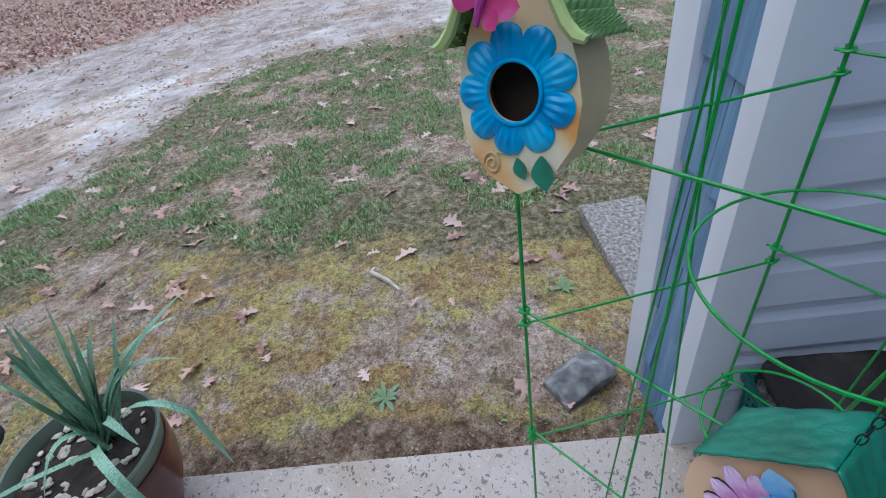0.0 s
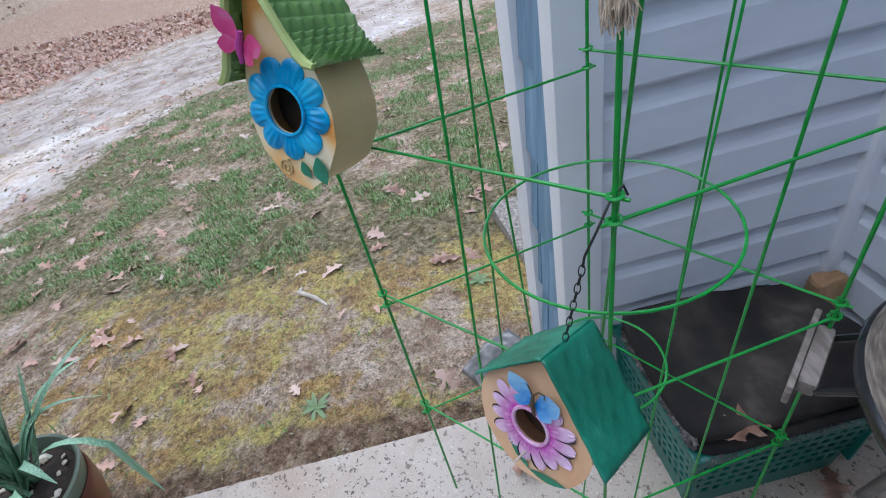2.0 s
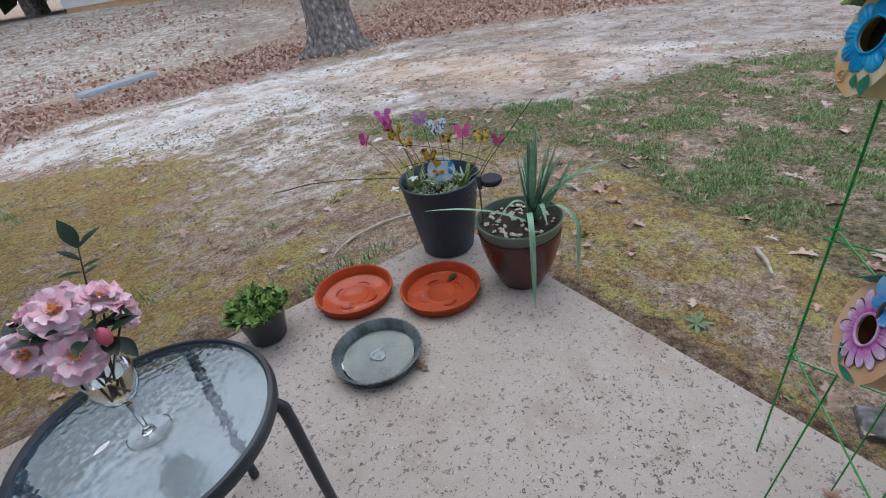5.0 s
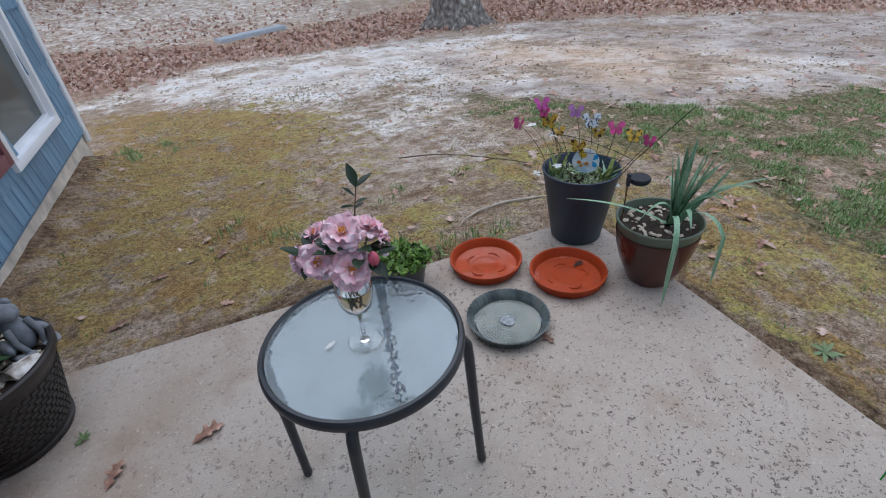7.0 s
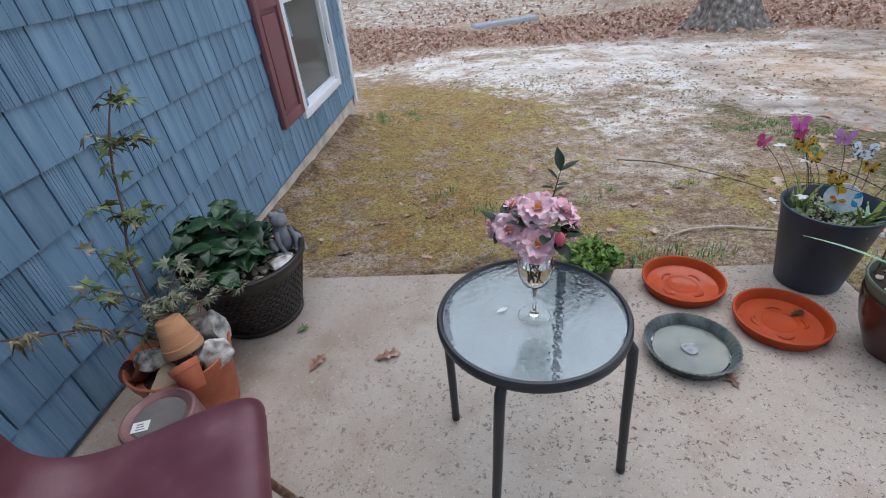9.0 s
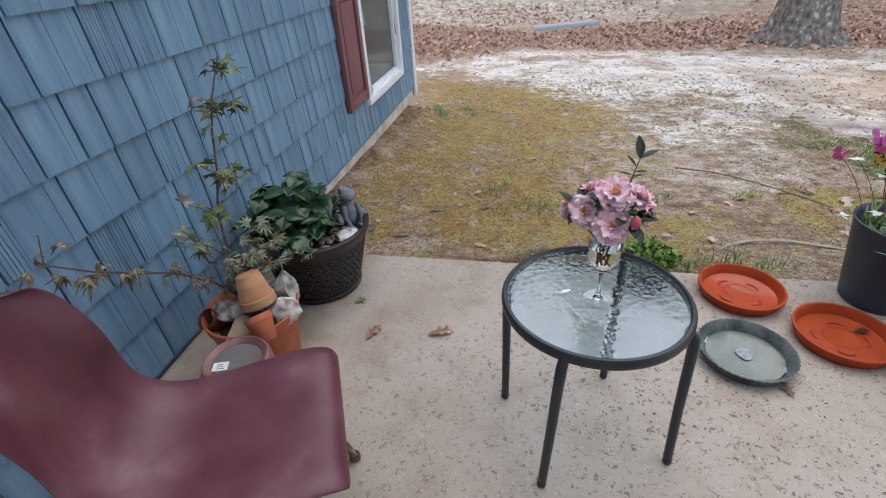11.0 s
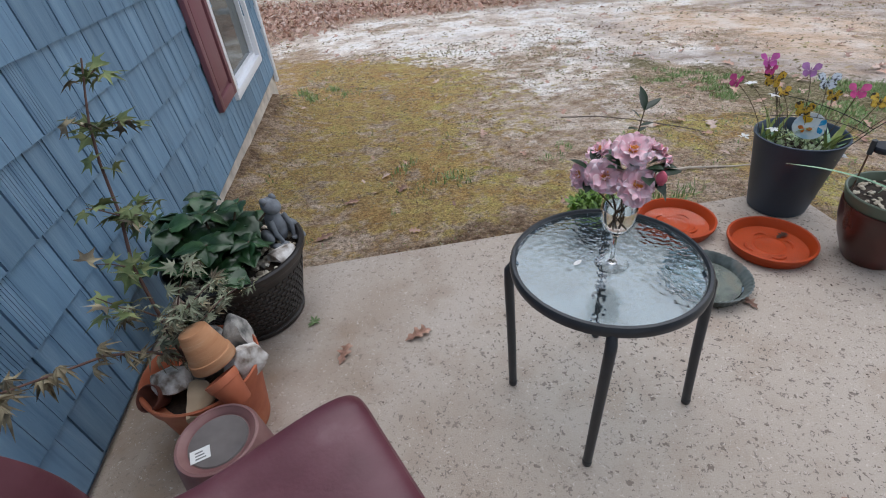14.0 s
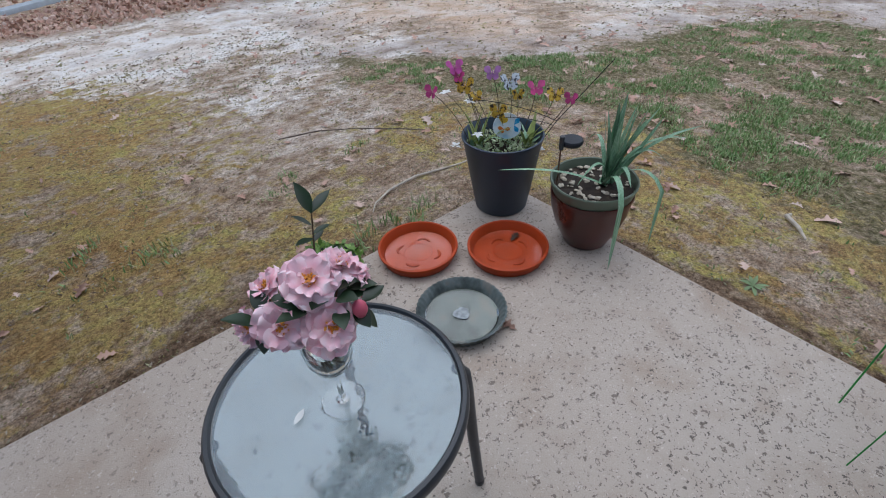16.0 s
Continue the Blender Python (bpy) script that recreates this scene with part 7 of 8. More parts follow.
# ---------------------------------------------------------------- crate and grill
def crate():
    x0, x1, y0, y1, h, k = 0.158, 0.425, -1.27, -0.962, 0.248, 0.10
    c = thing("plastic_crate", "green latticed plastic crate on the patio", "crate")
    part("floor_panel", new_box((x0 + 0.006, y0 + 0.006, 0.0), (x1 - 0.006, y1 - 0.006, 0.006)), CRATE, c)
    t = 0.005
    # four flaring walls, each a lattice of slats and cross rails under a rolled rim
    for (ax, ay), (bx, by), out in (((x0, y1), (x1, y1), 1), ((x0, y0), (x1, y0), -1), ((x0, y0), (x0, y1), 1), ((x1, y0), (x1, y1), -1)):
        a, b = Vector((ax, ay, 0)), Vector((bx, by, 0))
        d = (b - a).normalized()
        L = (b - a).length
        lean = Matrix.Identity(4)
        lean[1][2] = k * out
        m = Matrix.Translation(a) @ Matrix.Rotation(math.atan2(d.y, d.x), 4, "Z") @ lean
        g = k * h
        part("top_rail", new_box((-g - 0.009, -0.008, h - 0.024), (L + g + 0.009, 0.008, h), 0.005, m), CRATE, c)
        part("bottom_rail", new_box((0, -t / 2, 0.0), (L, t / 2, 0.062), 0, m), CRATE, c)
        for i in range(15):
            q = i / 14
            w = 0.010 if 0 < i < 14 else 0.02
            f = (q - 0.5) * 2
            x = q * L + f * g * 0.55
            part("slat", new_box((x - w / 2, -t / 2, 0.062), (x + w / 2, t / 2, h - 0.024), 0, m), CRATE, c)
        for z in (0.092, 0.122, 0.152, 0.182, 0.207):
            part("cross_rail", new_box((-k * z, -t / 2 - 0.0004, z - 0.0075), (L + k * z, t / 2 + 0.0004, z + 0.0075), 0, m), CRATE, c)

    def sheet(lo, hi, height, n=30):
        bm = bmesh.new()
        g = []
        for i in range(n + 1):
            row = []
            for j in range(n + 1):
                u, v = i / n, j / n
                # rounded corners in plan
                uu, vv = 2 * u - 1, 2 * v - 1
                p = (abs(uu) ** 9 + abs(vv) ** 9) ** (1 / 9)
                e = max(abs(uu), abs(vv)) / p if p else 1.0
                x = (lo[0] + hi[0]) / 2 + (hi[0] - lo[0]) / 2 * uu * e
                y = (lo[1] + hi[1]) / 2 + (hi[1] - lo[1]) / 2 * vv * e
                row.append(bm.verts.new((x, y, height(u, v))))
            g.append(row)
        for a, b in zip(g, g[1:]):
            for j in range(n):
                bm.faces.new((a[j], b[j], b[j + 1], a[j + 1]))
        bm.normal_update()
        return bm

    def wrinkle(u, v, q):
        return 0.009 * noise.noise(Vector((u * 3, v * 3, q))) + 0.004 * noise.noise(Vector((u * 9, v * 9, q + 3)))

    mat = thing("rubber_mat", "folded scuffed black rubber mat lying on the crate", "mat")
    def under(u, v):
        return 0.262 + 0.5 * wrinkle(u, v, 5) - 0.010 * max(0.0, 0.06 - u) / 0.06
    def over(u, v):
        roll = max(0.0, 0.07 - u) / 0.07
        return 0.288 + 0.024 * u * v - 0.04 * u * (1 - v) ** 2 + wrinkle(u, v, 1) - 0.016 * roll * roll
    for name, lo, hi, height, th in (("lower_fold", (0.126, -1.30), (0.452, -0.934), under, 0.010), ("upper_fold", (0.140, -1.36), (0.440, -0.928), over, 0.013)):
        ob = part(name, sheet(lo, hi, height), RUBBER, mat)
        md = ob.modifiers.new("thickness", "SOLIDIFY")
        md.thickness, md.offset = th, -1
    rng = random.Random(23)
    # the ragged backing between the folds, and torn threads along both open edges
    bm = bmesh.new()
    for i in range(150):
        q = rng.random() ** 1.4
        z0, z1 = 0.258, 0.274 + 0.012 * (1 - q)
        c0 = Vector((0.148 + 0.27 * q, -0.934 + rng.uniform(-0.004, 0.003), rng.uniform(z0, z1)))
        box(bm, (-rng.uniform(0.003, 0.009), -0.004, -0.003), (rng.uniform(0.003, 0.009), 0.002, 0.003), 0, Matrix.Translation(c0) @ pose(0, 0, 0, rng.uniform(-40, 40), rng.uniform(-40, 40), rng.uniform(-30, 30)))
    tagged(part("torn_backing", bm, MAT_FIBRE, mat, "ragged grey backing between the folds", False), kind="stuff")
    fr = bmesh.new()
    for i in range(360):
        q = rng.random()
        if rng.random() < 0.55:
            a = Vector((0.127 + rng.uniform(0, 0.004), -0.95 - 0.30 * q, 0.250 + rng.uniform(-0.003, 0.003)))
            e = a + Vector((-rng.uniform(0.002, 0.012), rng.uniform(-0.010, 0.010), -rng.uniform(0.0, 0.008)))
        else:
            a = Vector((0.15 + 0.26 * q, -0.931, 0.262 + rng.uniform(-0.004, 0.012)))
            e = a + Vector((rng.uniform(-0.008, 0.008), rng.uniform(0.001, 0.006), -rng.uniform(0.0, 0.010)))
        tube([a, (a + e) / 2 + Vector((0, 0, rng.uniform(-0.002, 0.003))), e], [0.0006, 0.0005, 0.0003], fr, 3)
    tagged(part("frayed_edge", fr, MAT_FIBRE, mat, "frayed grey backing threads"), kind="stuff")
    tray = thing("black_tray", "black plastic tray packed inside the crate", "tray")
    part("tray_floor", new_box((x0 + 0.03, y0 + 0.02, 0.006), (x1 - 0.02, y1 - 0.045, 0.016), 0.003), RUBBER, tray)
    for lo, hi in (((x0 + 0.03, y0 + 0.02), (x0 + 0.036, y1 - 0.045)), ((x1 - 0.026, y0 + 0.02), (x1 - 0.02, y1 - 0.045)), ((x0 + 0.037, y0 + 0.02), (x1 - 0.027, y0 + 0.026)), ((x0 + 0.037, y1 - 0.051), (x1 - 0.027, y1 - 0.045))):
        part("tray_side", new_box((*lo, 0.016), (*hi, 0.20), 0.001), RUBBER, tray)
    bag = new_box((0.40, -1.435, 0.0), (0.448, -1.368, 0.275), 0.012)
    bmesh.ops.subdivide_edges(bag, edges=bag.edges, cuts=4, use_grid_fill=True)
    for v in bag.verts:
        v.co.x += 0.012 * noise.noise(v.co * 22) - 0.01
        v.co.z += 0.02 * noise.noise(v.co * 30 + Vector((4, 0, 0))) * (v.co.z > 0.1)
    solid("paper_bag", bag, CARDBOARD, "crumpled brown paper bag behind the crate", "bag", smooth=False)


crate()


def grill():
    c = Vector((-0.1277, -1.1596, 0))
    g = thing("kettle_grill", "black enamel kettle grill with domed lid", "grill", c)
    r, z = 0.2165, 0.645
    sag = Matrix.Translation((0, 0, z)) @ pose(0, 0, 0, -2.2, 4.0, 0) @ Matrix.Translation((0, 0, -z))
    bowl = part("bowl", lathe([(0, z - 0.19), (0.08, z - 0.18), (0.15, z - 0.135), (0.195, z - 0.06), (r - 0.004, z - 0.008), (r, z - 0.002), (r - 0.008, z - 0.002), (0.185, z - 0.06), (0.0, z - 0.17)], 56), ENAMEL, g)
    lid = part("lid", lathe([(r - 0.006, z), (r + 0.006, z - 0.004), (r + 0.0105, z), (r + 0.0115, z + 0.006), (r + 0.009, z + 0.011), (r + 0.003, z + 0.013), (r - 0.001, z + 0.018), (r - 0.014, z + 0.045), (0.182, z + 0.085), (0.135, z + 0.125), (0.075, z + 0.147), (0, z + 0.154)], 72), ENAMEL, g)
    band = part("rim_band", lathe([(r + 0.003, z + 0.0145), (r + 0.0045, z + 0.0165), (r - 0.0005, z + 0.024), (r - 0.006, z + 0.034), (r - 0.010, z + 0.0385), (r - 0.013, z + 0.039)], 72), WORN_EDGE, g, "worn tan band above the lid's edge")
    top = part("top_handle", tube([(-0.05, 0, z + 0.148), (-0.045, 0, z + 0.18), (0.045, 0, z + 0.18), (0.05, 0, z + 0.148)], 0.007, sides=8), BLACK_METAL, g)
    for ob in (bowl, lid, band, top):
        ob.matrix_basis = sag
    d = Vector((0.77, 0.637, 0)).normalized()
    s = Vector((-d.y, d.x, 0))
    arms = [part("side_handle", tube([d * (r - 0.012) + s * 0.045 * k + Vector((0, 0, z - 0.035)), d * 0.244 + s * 0.045 * k + Vector((0, 0, z - 0.066))], 0.005, sides=8), ENAMEL, g) for k in (-1, 1)]
    m = Matrix.Translation(d * 0.262 + Vector((0, 0, z - 0.062))) @ Matrix.Rotation(math.atan2(s.y, s.x), 4, "Z") @ Matrix.Rotation(radians(4), 4, "Y")
    part("grip", new_box((-0.048, -0.0022, -0.013), (0.048, 0.019, 0.012), 0.007, m), GREY_WOOD, arms[0], "weathered grey wooden grip")
    part("grip_plate", new_box((-0.066, -0.0085, -0.020), (0.064, -0.0015, 0.016), 0.002, m), GREY_WOOD, arms[0], "weathered grey wooden back strip")
    for a in (90, 210, 330):
        q = Vector((math.cos(radians(a)), math.sin(radians(a)), 0))
        part("leg", tube([q * 0.15 + Vector((0, 0, z - 0.14)), q * 0.25 + Vector((0, 0, 0.0))], 0.011, sides=10), ALU, g)


grill()

# ---------------------------------------------------------------- yard things
def settle(x, y):
    return float(ground_z(x, y))


solid("yard_rock", crag((0.120, 0.075, 0.058), 27), ROCK, "angular grey rock lying beside the patio", "rock", at=(0.70, -0.675, settle(0.7, -0.675) + 0.012), turn=-55)
bm = new_box((-0.13, -0.30, -0.05), (0.13, 0.30, 0.03), 0.012)
solid("splash_block", bm, material("pebbled_concrete", [(0.36, (0.12, 0.105, 0.09)), (0.5, (0.23, 0.205, 0.175)), (0.66, (0.37, 0.335, 0.29))], 70, 0.9, bump=0.8, bump_scale=90), "pebbled concrete block set in the soil", "block", at=(1.28, -1.03, settle(1.28, -1.03) + 0.02), turn=-86)
solid("stick", tube([(1.22, -0.12, settle(1.22, -0.12) + 0.006), (1.29, -0.065, settle(1.29, -0.065) + 0.012), (1.36, 0.01, settle(1.36, 0.01) + 0.010), (1.39, 0.0, settle(1.39, 0.0) + 0.01)], [0.005, 0.009, 0.010, 0.006], sides=8), STICK, "short weathered stick on the moss", "stick")
pts = [(-0.06, 1.29), (0.0, 1.36), (0.12, 1.42), (0.3, 1.44), (0.55, 1.36), (0.75, 1.36)]
solid("branch", tube([(x, y, settle(x, y) + 0.008) for x, y in pts], [0.002, 0.004, 0.006, 0.007, 0.005, 0.003], sides=8), STICK, "long pale fallen branch on the moss", "branch")
pts = [(-0.25, 3.2), (-0.05, 2.85), (0.05, 2.7), (0.3, 2.58), (0.5, 2.38), (0.68, 2.12), (0.85, 1.85)]
solid("branch", tube([(x, y, settle(x, y) + 0.012 * noise.noise(Vector((x * 5, y * 5, 2))) - 0.001) for x, y in pts], [0.003, 0.005, 0.007, 0.004, 0.006, 0.004, 0.002], sides=8), DARK_STICK, "dark weathered root lying on bare soil", "root")
bm = new_box((-0.9, -0.17, -0.05), (0.9, 0.17, 0.05), 0.01)
solid("metal_cover", bm, PLANK, "long pale galvanised cover lying among leaves", "cover", at=(-0.4, 12.95, settle(-0.4, 12.95) + 0.05), turn=26)


def tree_trunk(name, at, r, height, seed, flare):
    n, k = 26, 40
    bm = bmesh.new()
    rows = []
    zg = settle(*at)
    for i in range(n + 1):
        z = height * (i / n) ** 1.5 - 0.35
        f = 1 + flare * math.exp(-max(z, -0.1) / 0.28)
        row = []
        for j in range(k):
            a = 2 * math.pi * j / k
            root = 1 + (f - 1) * 0.55 * max(0, math.cos(5 * a + seed)) ** 2 - (f - 1) * 0.12
            w = 1 + 0.05 * noise.noise(Vector((math.cos(a) * 2, math.sin(a) * 2, z * 0.8 + seed))) + 0.025 * noise.noise(Vector((math.cos(a) * 9, math.sin(a) * 9, z * 1.2 + seed)))
            q = r * f * root * w * (1 - 0.02 * max(z, 0))
            row.append(bm.verts.new((q * math.cos(a), q * math.sin(a), z)))
        rows.append(row)
    for a, b in zip(rows, rows[1:]):
        for j in range(k):
            bm.faces.new((a[j], a[(j + 1) % k], b[(j + 1) % k], b[j]))
    bm.normal_update()
    t = thing(name, "broad grey trunk with flared roots and lichen", "tree", (*at, zg))
    part("trunk", bm, BARK, t)
    rng = random.Random(seed)
    for q in range(6):
        a = rng.uniform(0, 6.28)
        z0 = height * rng.uniform(0.75, 0.98) - 0.35
        d = Vector((math.cos(a), math.sin(a), 0))
        p0 = d * r * 0.6 + Vector((0, 0, z0))
        part("limb", tube([p0, p0 + d * 1.2 + Vector((0, 0, 1.1)), p0 + d * 3.0 + Vector((0, 0, 2.6))], [r * 0.4, r * 0.25, r * 0.08], sides=10), BARK, t)


tree_trunk("oak_tree", (3.75, 9.95), 0.48, 6.0, 3, 0.62)
tree_trunk("oak_tree", (14.9, 16.9), 0.48, 8.0, 8, 0.6)


def neighbour_house():
    c = Vector((11.0, 23.5, 0))
    z0 = float(ground_z(11.0, 23.5)) - 0.3
    h = thing("neighbour_house", "pale-sided single-storey house across the yard", "house", (c.x, c.y, z0), -25)
    w, d = 13.0, 7.0
    part("wall", new_box((-w, 0, 0.75), (w, d, 3.6)), FAR_SIDING, h)
    for k in range(18):
        part("siding_board", new_box((-w - 0.01, -0.03, 0.75 + 0.15 * k), (w + 0.01, 0.0, 0.75 + 0.15 * k + 0.135)), FAR_SIDING, h)
    part("foundation", new_box((-w + 0.03, 0.05, -0.4), (w - 0.03, d, 0.75)), FAR_BASE, h)
    bm = bmesh.new()
    v = [bm.verts.new(p) for p in ((-w - 0.4, -0.5, 3.55), (w + 0.4, -0.5, 3.55), (w + 0.4, d + 0.5, 3.55), (-w - 0.4, d + 0.5, 3.55), (-w - 0.4, d / 2, 6.0), (w + 0.4, d / 2, 6.0))]
    for f in ((0, 1, 5, 4), (2, 3, 4, 5), (0, 4, 3), (1, 2, 5), (3, 2, 1, 0)):
        bm.faces.new([v[k] for k in f])
    part("roof", bm, ROCK, h, "dark shingled roof")
    part("door", new_box((-1.1, -0.05, 0.75), (-0.1, 0.0, 2.85), 0.01), FAR_DOOR, h, "dark red door")
    part("step", new_box((-1.4, -1.0, 0.2), (1.6, 0.0, 0.62), 0.02), CONCRETE, h)
    for x in (0.5, -6.4):
        win = part("window", new_box((x - 0.1, -0.06, 1.0), (x + 1.2, 0.0, 2.7), 0.01), WHITE, h)
        part("pane", new_box((x, -0.07, 1.1), (x + 1.1, -0.055, 2.6)), PANE, win)
    for x in (-7.1, -5.0):
        part("shutter", new_box((x, -0.05, 1.0), (x + 0.55, 0.0, 2.7), 0.01), SHUTTER, h)
    part("downspout", new_box((2.0, -0.16, 0.1), (2.14, -0.03, 3.5), 0.02), WHITE, h)


neighbour_house()


def shrub(at, r, h, mat, seed, label):
    rng = random.Random(seed)
    t = template(leaf_mesh(1, 0.5, 0.2, 0.2, 3))
    items = []
    for _ in range(1500):
        a, q, u = rng.uniform(0, 6.28), math.sqrt(rng.random()), rng.random()
        rr = r * (0.55 + 0.45 * q) * math.sqrt(max(0.05, 1 - (u * 2 - 0.9) ** 2 * 0.8)) * (1 + 0.25 * noise.noise(Vector((a * 2, u * 3, seed))))
        items.append((t, Matrix.Translation((rr * math.cos(a), rr * math.sin(a), 0.05 + h * u)) @ pose(0, 0, 0, rng.uniform(-60, 60), rng.uniform(-80, 20), rng.uniform(0, 360)) @ Matrix.Scale(rng.uniform(0.06, 0.14), 4)))
    s = thing("shrub", label, "shrub", (*at, settle(*at)))
    v, f = scatter(items)
    me = bpy.data.meshes.new("foliage")
    me.from_pydata(v, [], f)
    me.materials.append(mat)
    ob = new("foliage", me)
    ob.parent = s
    bm = bmesh.new()
    for k in range(7):
        a = k * 0.9
        tube([(0, 0, -0.1), (r * 0.3 * math.cos(a), r * 0.3 * math.sin(a), h * 0.5), (r * 0.6 * math.cos(a), r * 0.6 * math.sin(a), h * 0.9)], [0.03, 0.02, 0.01], bm, 6)
    part("stems", bm, STEM, s)


shrub((-8.6, 20.5), 1.5, 1.7, SHRUB, 4, "dense dark evergreen shrub beyond the leaves")
shrub((8.3, 21.0), 0.6, 0.7, SHRUB_YELLOW, 5, "low yellowing shrub by the far house")

def woodland():
    """Tall mixed wood that closes the yard beyond the house: trunks, limbs and leafy clumps."""
    rng = random.Random(52)
    trunks = bmesh.new()
    clump = template(leaf_mesh(1, 0.6, 0.3, 0.3, 3))
    items = []
    for k in range(46):
        a, d = radians(-32 + 84 * k / 45 + rng.uniform(-1, 1)), rng.uniform(30, 38)
        x, y = d * math.sin(a), d * math.cos(a)
        z, h = settle(x, y), rng.uniform(20, 26)
        lean = (rng.uniform(-0.6, 0.6), rng.uniform(-0.6, 0.6))
        tube([(x, y, z - 0.3), (x + lean[0] * 0.4, y + lean[1] * 0.4, z + h * 0.5), (x + lean[0], y + lean[1], z + h * 0.92)], [0.34, 0.24, 0.06], trunks, 7)
        for _ in range(8):
            b, zz = rng.uniform(0, 6.28), z + h * rng.uniform(0.3, 0.85)
            L = rng.uniform(1.6, 3.6)
            tube([(x, y, zz), (x + L * math.cos(b) * 0.5, y + L * math.sin(b) * 0.5, zz + 0.5), (x + L * math.cos(b), y + L * math.sin(b), zz + 1.4)], [0.10, 0.07, 0.02], trunks, 5)
        for _ in range(420):
            b, u = rng.uniform(0, 6.28), rng.random()
            q = (0.5 + 3.2 * math.sin(math.pi * min(1, 0.12 + 0.85 * u))) * math.sqrt(rng.random())
            items.append((clump, Matrix.Translation((x + q * math.cos(b), y + q * math.sin(b), z + h * (0.06 + 0.94 * u))) @ pose(0, 0, 0, rng.uniform(-60, 60), rng.uniform(-70, 30), rng.uniform(0, 360)) @ Matrix.Scale(rng.uniform(1.0, 2.2), 4)))
    t = thing("woodland", "tall dark wood closing the far side of the yard", "woods")
    tagged(t, kind="stuff")
    part("trunks", trunks, BARK, t)
    v, f = scatter(items)
    joined("foliage", v, f, SHRUB, "dark mixed foliage of tall trees", parent=t)


woodland()
tree_trunk("pine_tree", (4.6, 36.5), 0.62, 36.0, 5, 0.3)

# ---------------------------------------------------------------- grass, leaves, weeds
def grass():
    rng = random.Random(40)
    blades = []
    for w, c in ((0.008, 0.5), (0.011, 0.8), (0.007, 0.3)):
        v = np.array([(-w / 2, 0, 0), (w / 2, 0, 0), (-w / 2.6, 0.25 * c, 0.55), (w / 2.6, 0.25 * c, 0.55), (0, 0.75 * c, 0.95)])
        blades.append((v, [[0, 1, 3, 2], [2, 3, 4]]))
    items = []
    def tuft(x, y, n, size, spread):
        z = settle(x, y)
        for _ in range(n):
            px, py = x + rng.gauss(0, spread), y + rng.gauss(0, spread)
            L = size * rng.uniform(0.5, 1.3)
            items.append((rng.choice(blades), Matrix.Translation((px, py, z + 0.004)) @ pose(0, 0, 0, rng.uniform(-50, 40), 0, rng.uniform(0, 360)) @ Matrix.Diagonal((0.75, L, L, 1))))
    lawn = 0
    while lawn < 9500:
        x, y = rng.uniform(0.8, 6.6), rng.uniform(-3.6, 4.3)
        d = zone_at(x, y)[0]
        if d + 0.5 * noise.noise(Vector((x * 1.2, y * 1.2, 2))) < 0.12 or 0.8 * noise.noise(Vector((x * 2.6, y * 2.6, 5))) + 0.6 * noise.noise(Vector((x * 8, y * 8, 1))) < 0.07:
            continue
        if rng.random() > 1.25 - x * 0.13:
            continue
        tuft(x, y, rng.randint(6, 13), rng.uniform(0.018, 0.036), 0.026)
        lawn += 1
    for x, y, n, s in ((-1.232, 2.08, 26, 0.05), (-0.87, 1.75, 20, 0.04), (-1.0, 1.8, 24, 0.045), (-0.15, 1.12, 36, 0.06), (0.12, 1.14, 26, 0.05), (-0.30, 1.9, 18, 0.04), (-0.1, 2.0, 22, 0.045), (0.3, 2.1, 18, 0.04), (-0.05, 1.05, 24, 0.05), (-1.95, 3.9, 50, 0.06), (-2.0, 4.3, 60, 0.07), (-1.8, 4.6, 50, 0.07), (-1.6, 4.2, 30, 0.05), (-1.66, 0.60, 10, 0.03)):
        for _ in range(3):
            tuft(x + rng.gauss(0, 0.05), y + rng.gauss(0, 0.04), n // 2, s, 0.03)
    for _ in range(260):
        x, y = rng.uniform(-2.2, 1.7), rng.uniform(1.0, 6.0)
        if rng.random() < 0.5:
            x, y = rng.uniform(0.5, 1.8), rng.uniform(-1.2, 2.5)
        tuft(x, y, rng.randint(2, 6), rng.uniform(0.015, 0.03), 0.025)
    v, f = scatter(items)
    joined("grass", v, f, GRASS, "thin patchy green grass in the yard", "grass")


grass()


def weeds():
    rng = random.Random(17)
    for x, y, s in ((0.705, -0.116, 0.055), (1.12, -0.72, 0.055), (-1.665, 0.585, 0.03)):
        z = settle(x, y) if not (x < PATIO_X and y < PATIO_Y) else 0.0
        w = thing("weed", "small rosette weed with narrow green leaves", "weed", (x, y, z))
        for k in range(9):
            lf = part("leaf", leaf_mesh(s * rng.uniform(0.7, 1.2), s * 0.28, 0.2, 0.3, 5), WEED_LEAF, w)
            lf.matrix_basis = pose(0, 0, 0.002, 0, -rng.uniform(5, 40), 40 * k + rng.uniform(-12, 12))


weeds()


